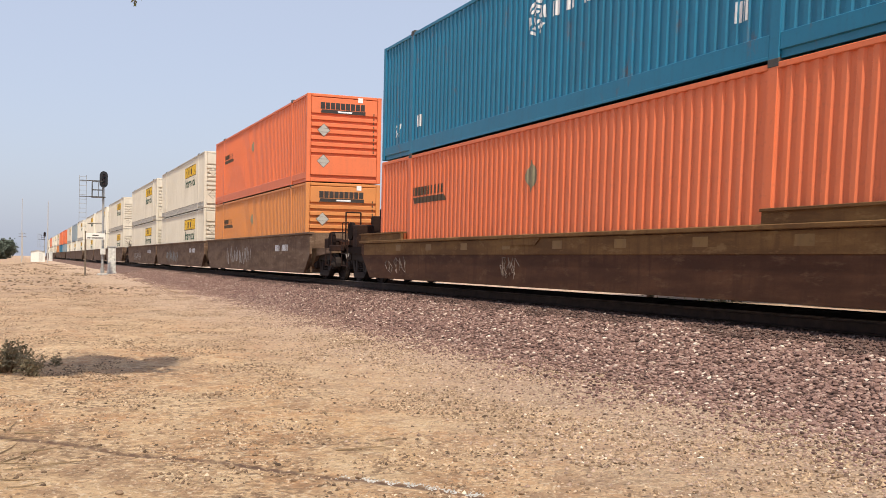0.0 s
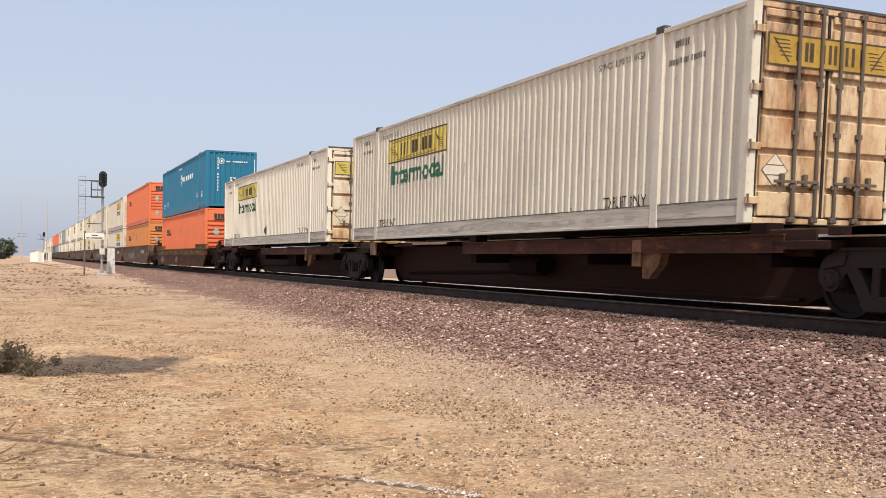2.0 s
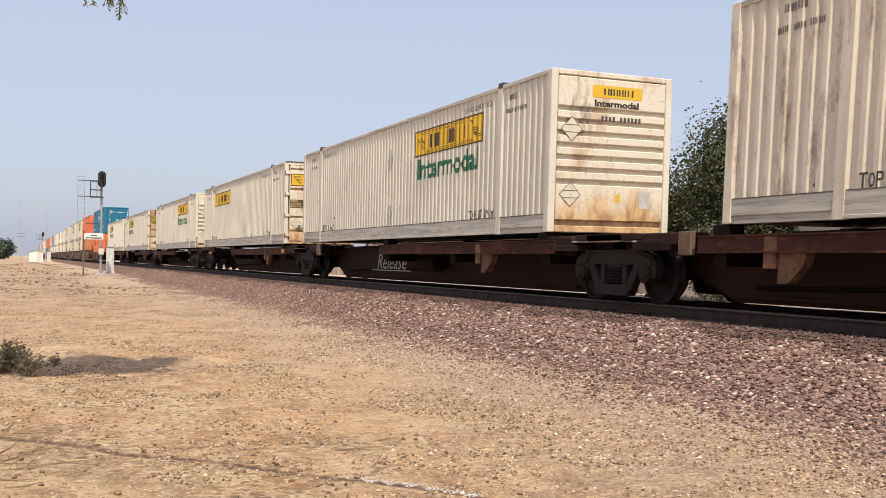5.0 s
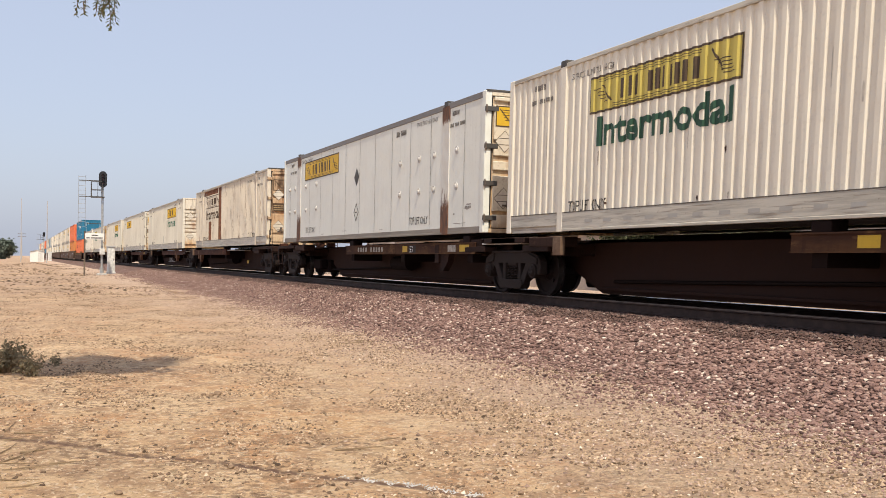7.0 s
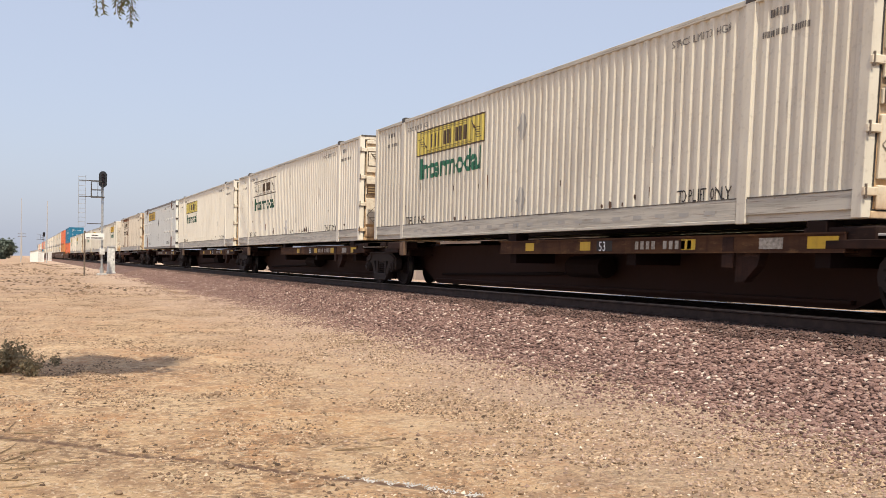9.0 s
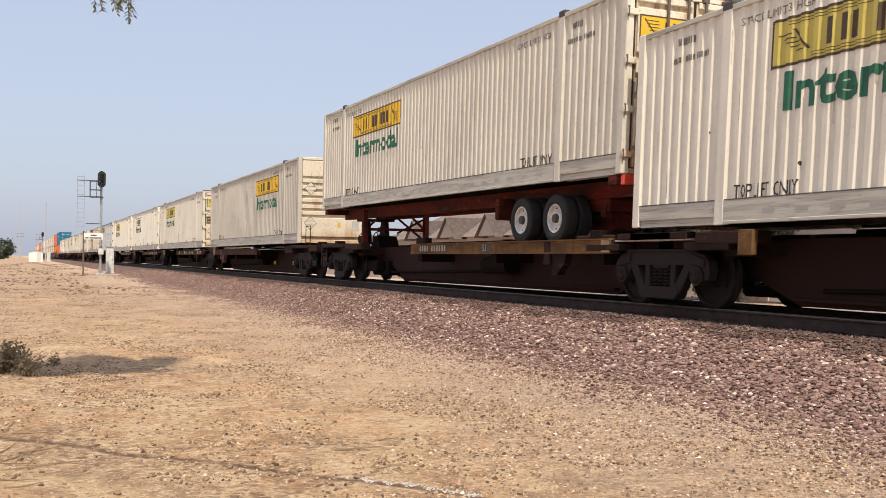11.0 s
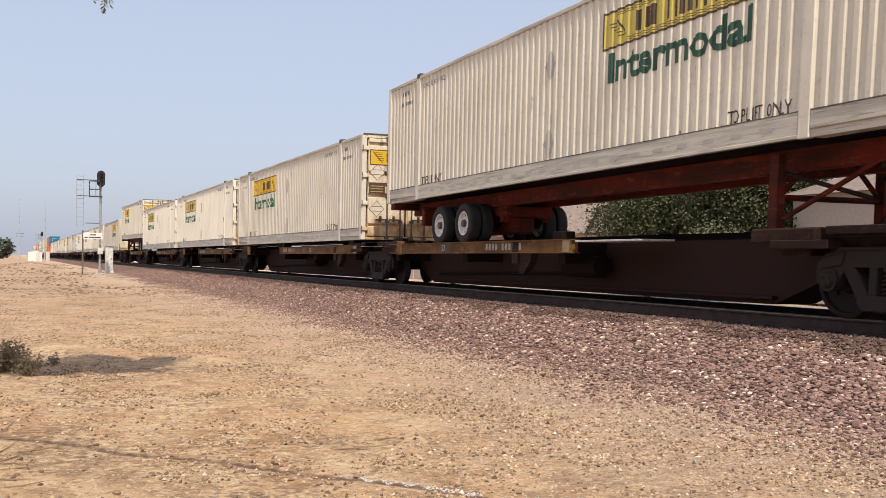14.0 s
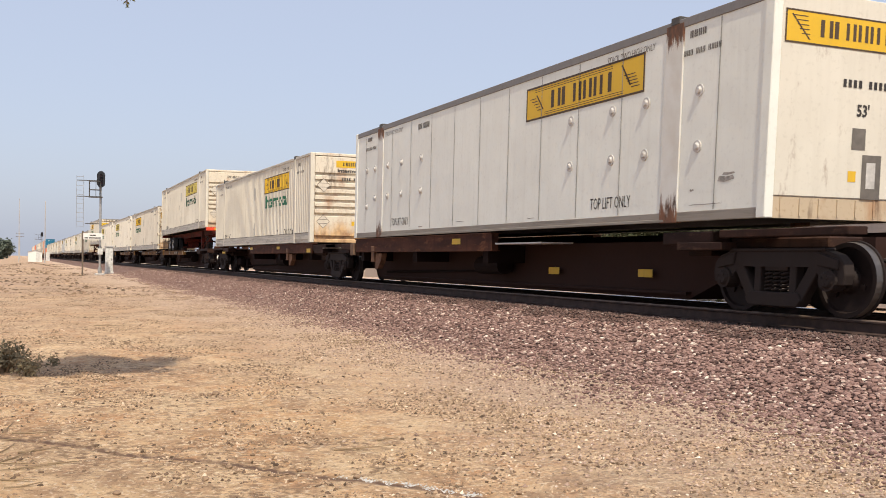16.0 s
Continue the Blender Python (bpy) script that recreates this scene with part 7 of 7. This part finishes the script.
# ---- trees ----
def foliage(bm, centre, radii, count, size, rng, droop=0.0, long=1.0):
    """Small leaves in clumps within an uneven crown."""
    clumps = []
    for _ in range(max(6, count // 90)):
        v = Vector((rng.gauss(0, 1), rng.gauss(0, 1), rng.gauss(0, 1))).normalized() * (rng.random() ** 0.45)
        clumps.append(Vector((centre[0] + v.x * radii[0], centre[1] + v.y * radii[1], centre[2] + v.z * radii[2])))
    rc = 0.24 * min(radii)
    for i in range(count):
        c = clumps[i % len(clumps)] + Vector((rng.gauss(0, rc), rng.gauss(0, rc), rng.gauss(0, rc * 0.8)))
        q = Euler((rng.uniform(-1.2, 1.2), rng.uniform(-1.2, 1.2), rng.uniform(0, 6.28))).to_matrix()
        if droop:
            q = Euler((1.57 + rng.uniform(-0.5, 0.5), 0, rng.uniform(0, 6.28))).to_matrix()
        s = size * rng.uniform(0.6, 1.3)
        bm.faces.new([bm.verts.new(c + q @ Vector(p)) for p in ((-s * 0.5, -s * long * 0.5, 0), (s * 0.5, -s * long * 0.3, 0.1 * s), (s * 0.35, s * long * 0.5, 0), (-s * 0.4, s * long * 0.35, 0.1 * s))])


def limb_set(bm, base, tips, r, rng):
    for t in tips:
        mid = Vector(base).lerp(Vector(t), 0.5) + Vector((rng.uniform(-0.3, 0.3), rng.uniform(-0.3, 0.3), rng.uniform(0, 0.4)))
        rod(bm, base, mid, r, 7, r * 0.65)
        rod(bm, mid, t, r * 0.65, 6, r * 0.2)


def tree(x, y, h, w, seed, leaf=LEAF, n=16000, size=0.11, z=None, label="leafy green tree behind the railway line"):
    rng = random.Random(seed)
    g = lift(x, y) if z is None else z
    t = thing("tree", label, "tree", Matrix.Translation((x, y, g)), "trees behind the line")
    bm = bmesh.new()
    rod(bm, (0, 0, -0.3), (0.1, 0, h * 0.4), 0.045 * h * 0.6, 9, 0.03 * h * 0.6)
    limb_set(bm, (0.1, 0, h * 0.33), [(rng.uniform(-w, w) * 0.6, rng.uniform(-w, w) * 0.6, h * rng.uniform(0.5, 0.9)) for _ in range(7)], 0.018 * h * 0.7, rng)
    part("trunk", bm, BARK, t)
    bm = bmesh.new()
    foliage(bm, (0, 0, h * 0.52), (w * 0.92, w * 0.92, h * 0.42), n, size, rng)
    part("crown", bm, leaf, t)
    return t


tree(31.5, 37.0, 9.9, 2.6, 1, n=38000)
tree(33.2, 34.5, 7.6, 1.7, 2, n=16000)
tree(29.8, 41.6, 7.3, 2.7, 3, n=26000)
tree(27.8, 33.6, 3.6, 1.9, 5, LEAF_GREY, 9000, 0.10, label="grey-green scrubby tree in front of a wall")
tree(45.0, 41.0, 7.4, 2.6, 6, n=9000)
# horizon trees, their haze carried by the leaf colour
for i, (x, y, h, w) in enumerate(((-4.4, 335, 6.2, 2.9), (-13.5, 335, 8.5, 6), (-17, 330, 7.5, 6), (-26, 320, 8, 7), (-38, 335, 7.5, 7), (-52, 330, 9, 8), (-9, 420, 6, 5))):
    tree(x, y, h, w, 20 + i, LEAF_FAR, 5000, 0.5, label="far tree near the horizon, leaves paled for haze")


def house(x, y, w, d, wall_h, roof_h, gables, turn=0.0):
    """A low stucco house with a shingle roof and small gables towards the track."""
    h = thing("house", "low beige stucco house with a brown shingle roof", "house", Matrix.Translation((x, y, -0.7)) @ Matrix.Rotation(radians(turn), 4, 'Z'), "houses beyond the track")
    part("wall", box(bmesh.new(), -d / 2, d / 2, -w / 2, w / 2, -0.2, wall_h, 0.02), BEIGE_WALL, h)
    bm = bmesh.new()
    e = 0.5
    ridge = w / 2 - d * 0.42
    lo = [bm.verts.new(v) for v in ((-d / 2 - e, -w / 2 - e, wall_h - 0.1), (d / 2 + e, -w / 2 - e, wall_h - 0.1), (d / 2 + e, w / 2 + e, wall_h - 0.1), (-d / 2 - e, w / 2 + e, wall_h - 0.1))]
    a, b = bm.verts.new((0, -ridge, wall_h + roof_h)), bm.verts.new((0, ridge, wall_h + roof_h))
    for f in ((lo[0], lo[1], a), (lo[1], lo[2], b, a), (lo[2], lo[3], b), (lo[3], lo[0], a, b), tuple(reversed(lo))):
        bm.faces.new(f)
    roof = part("roof", bm, ROOF_BROWN, h)
    for y0 in gables:
        bm = bmesh.new()
        prism(bm, [(y0 - 1.7, wall_h - 0.1), (y0 + 1.7, wall_h - 0.1), (y0, wall_h + 1.6)], -d / 2 - 1.0, -d / 2 + 2.2)
        part("gable", bm, BEIGE_WALL, h)
        bm = bmesh.new()
        for k in (-1, 1):
            bm.faces.new([bm.verts.new(v) for v in ((-d / 2 - 1.25, y0 + k * 2.0, wall_h - 0.25), (-d / 2 - 1.25, y0, wall_h + 1.68), (-d / 2 + 2.6, y0, wall_h + 1.68), (-d / 2 + 2.6, y0 + k * 2.0, wall_h - 0.25))])
        bmesh.ops.solidify(bm, geom=bm.faces[:], thickness=0.1)
        part("gable_roof", bm, ROOF_BROWN, h)
        wdw = part("window", box(bmesh.new(), -d / 2 - 1.06, -d / 2 - 1.0, y0 - 0.7, y0 + 0.7, 1.0, 2.1, 0.01), WHITE_WALL, h, "white framed window")
        hang("pane", mesh("pane", box(bmesh.new(), -d / 2 - 1.075, -d / 2 - 1.055, y0 - 0.6, y0 + 0.6, 1.08, 2.02), GLASS_DARK), wdw)


house(43, 80, 30, 14, 3.4, 4.0, (-9, -1, 7))
house(44, 53, 18, 12, 3.4, 3.2, (-4, 4))
house(37.5, 25.2, 17, 11, 4.4, 2.4, (-5,))
house(52, 122, 28, 12, 2.9, 2.7, (-5, 6))


def far_wall():
    """A pale block wall along the back of the gardens."""
    w = thing("garden_wall", "long pale block garden wall beyond the track", "wall", kind="structure")
    for i in range(36):
        part("panel", box(bmesh.new(), 29.0, 29.18, 20 + i * 4.0, 23.92 + i * 4.0, -1.0, 0.95, 0.01), BEIGE_WALL, w)
        part("pier", box(bmesh.new(), 28.93, 29.25, 23.92 + i * 4.0, 24.0 + i * 4.0 + 0.0, -1.0, 1.05), BEIGE_WALL, w)


far_wall()


# ---- the tree beside the camera: a limb reaches over the view ----
def spray(bm, start, length, rng, leaf_bm):
    """A hanging twig with paired narrow leaves."""
    p, d = Vector(start), Vector((rng.uniform(-0.25, 0.25), rng.uniform(-0.25, 0.25), -1)).normalized()
    n = max(4, int(length / 0.03))
    for i in range(n):
        q = p + d * (length / n)
        rod(bm, p, q, 0.0035, 4)
        for s in (-1, 1):
            side = Vector((rng.uniform(-1, 1), rng.uniform(-1, 1), 0)).normalized() * s
            tip = q + side * rng.uniform(0.04, 0.065) + Vector((0, 0, -0.03))
            w = side.cross(Vector((0, 0, 1))) * 0.011
            leaf_bm.faces.new([leaf_bm.verts.new(v) for v in (q, q.lerp(tip, 0.5) + w, tip, q.lerp(tip, 0.5) - w)])
        p = q
        d = (d + Vector((rng.uniform(-0.18, 0.18), rng.uniform(-0.18, 0.18), -0.05))).normalized()


def overhang_tree():
    rng = random.Random(12)
    x, y = -4.2, 9.6
    g = lift(x, y)
    t = thing("pepper_tree", "olive-green drooping tree whose limb hangs over the path", "tree", Matrix.Translation((x, y, g)))
    bm = bmesh.new()
    rod(bm, (0, 0, -0.3), (0.3, 0.2, 2.6), 0.24, 10, 0.18)
    limb_set(bm, (0.3, 0.2, 2.5), [(2.6, 0.4, 5.4), (3.5, 0.9, 5.2), (4.8, 0.2, 5.5), (-2, 1, 5), (-1, -2, 5.2), (0.6, 0, 6.2)], 0.12, rng)
    part("trunk", bm, BARK, t)
    bm = bmesh.new()
    foliage(bm, (-0.9, -0.6, 5.2), (2.5, 2.5, 1.5), 3500, 0.10, rng, 1, 1.8)
    foliage(bm, (4.45, 0.15, 5.5), (1.2, 1.15, 0.42), 10500, 0.06, rng, 1, 1.7)
    part("crown", bm, LEAF_OLIVE, t)
    return t


overhang_tree()


def hanging_twigs():
    """The twigs at the limb's end that sway in the wind. Its own zero is where they hang from."""
    rng = random.Random(4)
    t = thing("hanging_twig", "swaying olive-green twigs with paired narrow leaves", "branch", Matrix.Translation((0.86, 10.45, 3.72)))
    wood, leaves = bmesh.new(), bmesh.new()
    for i in range(15):
        a = rng.uniform(0, 6.28)
        r = rng.uniform(0, 0.16)
        spray(wood, (0.03 + r * math.cos(a), r * math.sin(a), rng.uniform(-0.02, 0.05)), rng.uniform(0.35, 0.62) * (1 - r), rng, leaves)
    for i in range(3):
        spray(wood, (-0.22 + rng.uniform(-0.03, 0.03), rng.uniform(-0.05, 0.05), 0.0), rng.uniform(0.4, 0.5), rng, leaves)
    rod(wood, (0.05, 0, 0.0), (-0.1, 0.0, 0.9), 0.012, 6)
    part("stem", wood, TWIG_DRY, t)
    part("leaves", leaves, LEAF_TWIG, t)
    return t


TWIGS = hanging_twigs()


# ---- scrub and litter on the sand ----
def scrub(x, y, r, h, seed, n=46):
    rng = random.Random(seed)
    b = thing("scrub_bush", "dry grey-green scrub bush on sand", "bush", Matrix.Translation((x, y, lift(x, y))))
    wood, leaves = bmesh.new(), bmesh.new()
    for i in range(n):
        a, k = rng.uniform(0, 6.28), rng.random()
        tip = Vector((math.cos(a) * r * k, math.sin(a) * r * k, h * rng.uniform(0.5, 1.1) * (1 - 0.45 * k)))
        rod(wood, (tip.x * 0.15, tip.y * 0.15, -0.02), tip, 0.006, 4, 0.002)
        for j in range(16):
            c = tip * rng.uniform(0.35, 1.05) + Vector((rng.gauss(0, 0.03), rng.gauss(0, 0.03), rng.gauss(0, 0.03)))
            q = Euler([rng.uniform(0, 6.28) for _ in range(3)]).to_matrix()
            leaves.faces.new([leaves.verts.new(c + q @ Vector(p)) for p in ((-0.012, -0.02, 0), (0.012, -0.02, 0), (0.0, 0.03, 0))])
    part("stems", wood, TWIG_DRY, b)
    part("leaves", leaves, LEAF_DUST, b)


scrub(-0.12, 12.9, 0.45, 0.42, 1)
scrub(-0.75, 12.4, 0.6, 0.5, 2)
scrub(0.42, 13.3, 0.07, 0.14, 3, 5)
scrub(-0.45, 9.0, 0.3, 0.2, 6)
scrub(-0.1, 13.0, 0.3, 0.36, 8, 20)
scrub(0.12, 12.2, 0.22, 0.25, 9, 22)


def stick(x, y, length, turn, mat=TWIG_DRY, r=0.007, label="dry broken stick lying on sand"):
    rng = random.Random(int(x * 100 + y * 10))
    s = thing("stick", label, "stick", Matrix.Translation((x, y, lift(x, y) + r * 0.9)) @ Matrix.Rotation(radians(turn), 4, 'Z'), "sticks on the ground")
    bm = bmesh.new()
    p = Vector((-length / 2, 0, 0))
    for i in range(5):
        q = p + Vector((length / 5, rng.uniform(-0.03, 0.03) * length, rng.uniform(-0.004, 0.006)))
        rod(bm, p, q, r * (1 - 0.12 * i), 6, r * (0.88 - 0.12 * i))
        p = q
    part("wood", bm, mat, s)


for a in ((5.05, 14.9, 0.5, 5), (5.25, 15.2, 0.4, -3), (2.32, 6.72, 0.42, -10), (2.62, 7.0, 0.2, 20), (0.05, 6.4, 0.22, 5), (0.12, 8.25, 0.3, -12), (0.0, 8.1, 0.25, 5), (3.4, 9.6, 0.3, 60),
          (1.0, 11.4, 0.25, 15), (1.8, 20.5, 0.8, -10), (3.4, 26, 0.7, 20), (4.4, 48, 2.2, 4), (2.9, 46, 1.6, -8),
          (-0.1, 7.6, 0.5, 70), (0.02, 7.35, 0.42, 55), (-0.12, 7.1, 0.4, -15), (0.08, 6.95, 0.34, 8), (0.0, 6.6, 0.3, -30), (0.15, 7.5, 0.28, 20), (0.06, 5.75, 0.3, 12), (-0.05, 8.6, 0.5, 78), (0.3, 7.05, 0.2, -5)):
    stick(*a)
stick(6.62, 7.45, 0.55, -28, WHITE_WALL, 0.014, "bleached white stick among ballast stones")


def clod(x, y, s, mat, label="rough stone half sunk in sand"):
    t = new("stone", scatter("stone", [(0, 0, 0, s)], mat))
    t.matrix_basis = Matrix.Translation((x, y, lift(x, y) + 0.15 * s)) @ Matrix.Rotation(x * 7, 4, 'Z')
    tagged(t, label, "stone", "larger stones on the sand")


for x, y, s in ((1.85, 9.9, 0.09), (1.78, 9.85, 0.07), (1.72, 9.95, 0.06), (1.3, 6.45, 0.05), (2.0, 5.9, 0.06), (1.1, 6.2, 0.06), (2.8, 5.2, 0.05), (0.6, 11.9, 0.09), (0.68, 11.95, 0.07), (0.55, 6.0, 0.055), (3.6, 13.2, 0.07), (1.6, 16, 0.08)):
    clod(x, y, s, LITTER)


# ---- what moves ----
def sway(dx, dy, dz, turn):
    return Matrix.Translation((0.86 + dx, 10.45 + dy, 3.58 + dz)) @ Euler((radians(turn * 0.4), radians(turn), 0)).to_matrix().to_4x4()


def motions():
    """The train runs off along the track at an even speed, its wheels roll, the twigs sway."""
    for ob in TRAIN:
        m0 = ob.matrix_basis.copy()
        walk(ob, [(t, Matrix.Translation((0, V * t - 0.03, 0)) @ m0) for t in (0.0, 4.0, 8.0, 12.0, 16.0)])
    for w, k in SPIN:
        walk(w, [(i / 30, Matrix.Translation((0, k, WHEEL_R)) @ Matrix.Rotation(-V * i / 30 / WHEEL_R, 4, 'X')) for i in range(481)])
    walk(TWIGS, [(t, sway(*p)) for t, p in TWIG_ROWS])


TWIG_ROWS = [(0.0, (0.10, 0, 0.23, -6)), (1.0, (0.12, 0, 0.27, -5)), (2.0, (0.02, 0, 0.3, 4)), (3.0, (0.05, 0, 0.27, 0)), (4.2, (0.12, 0, 0.11, -6)), (5.2, (0.02, 0, 0.08, 2)),
             (6.3, (0.03, 0, 0.12, 0)), (6.8, (-0.05, 0, -0.04, 4)), (7.5, (0.01, 0, -0.01, 0)), (8.0, (0.07, 0, 0.06, -3)), (8.5, (0.08, 0, 0.02, -4)), (9.0, (0.09, 0, 0.01, -4)),
             (10.2, (0.0, 0, 0.05, 3)), (11.3, (0.11, 0, 0.03, -5)), (11.8, (-0.01, 0, -0.01, 3)), (12.5, (-0.01, 0, -0.02, 2)), (13.3, (0.01, 0, 0.04, 0)), (13.8, (-0.08, 0, 0.07, 6)),
             (14.5, (0.0, 0, 0.3, 2)), (15.2, (0.05, 0, 0.3, 0)), (16.0, (0.07, 0, 0.21, -4))]
motions()
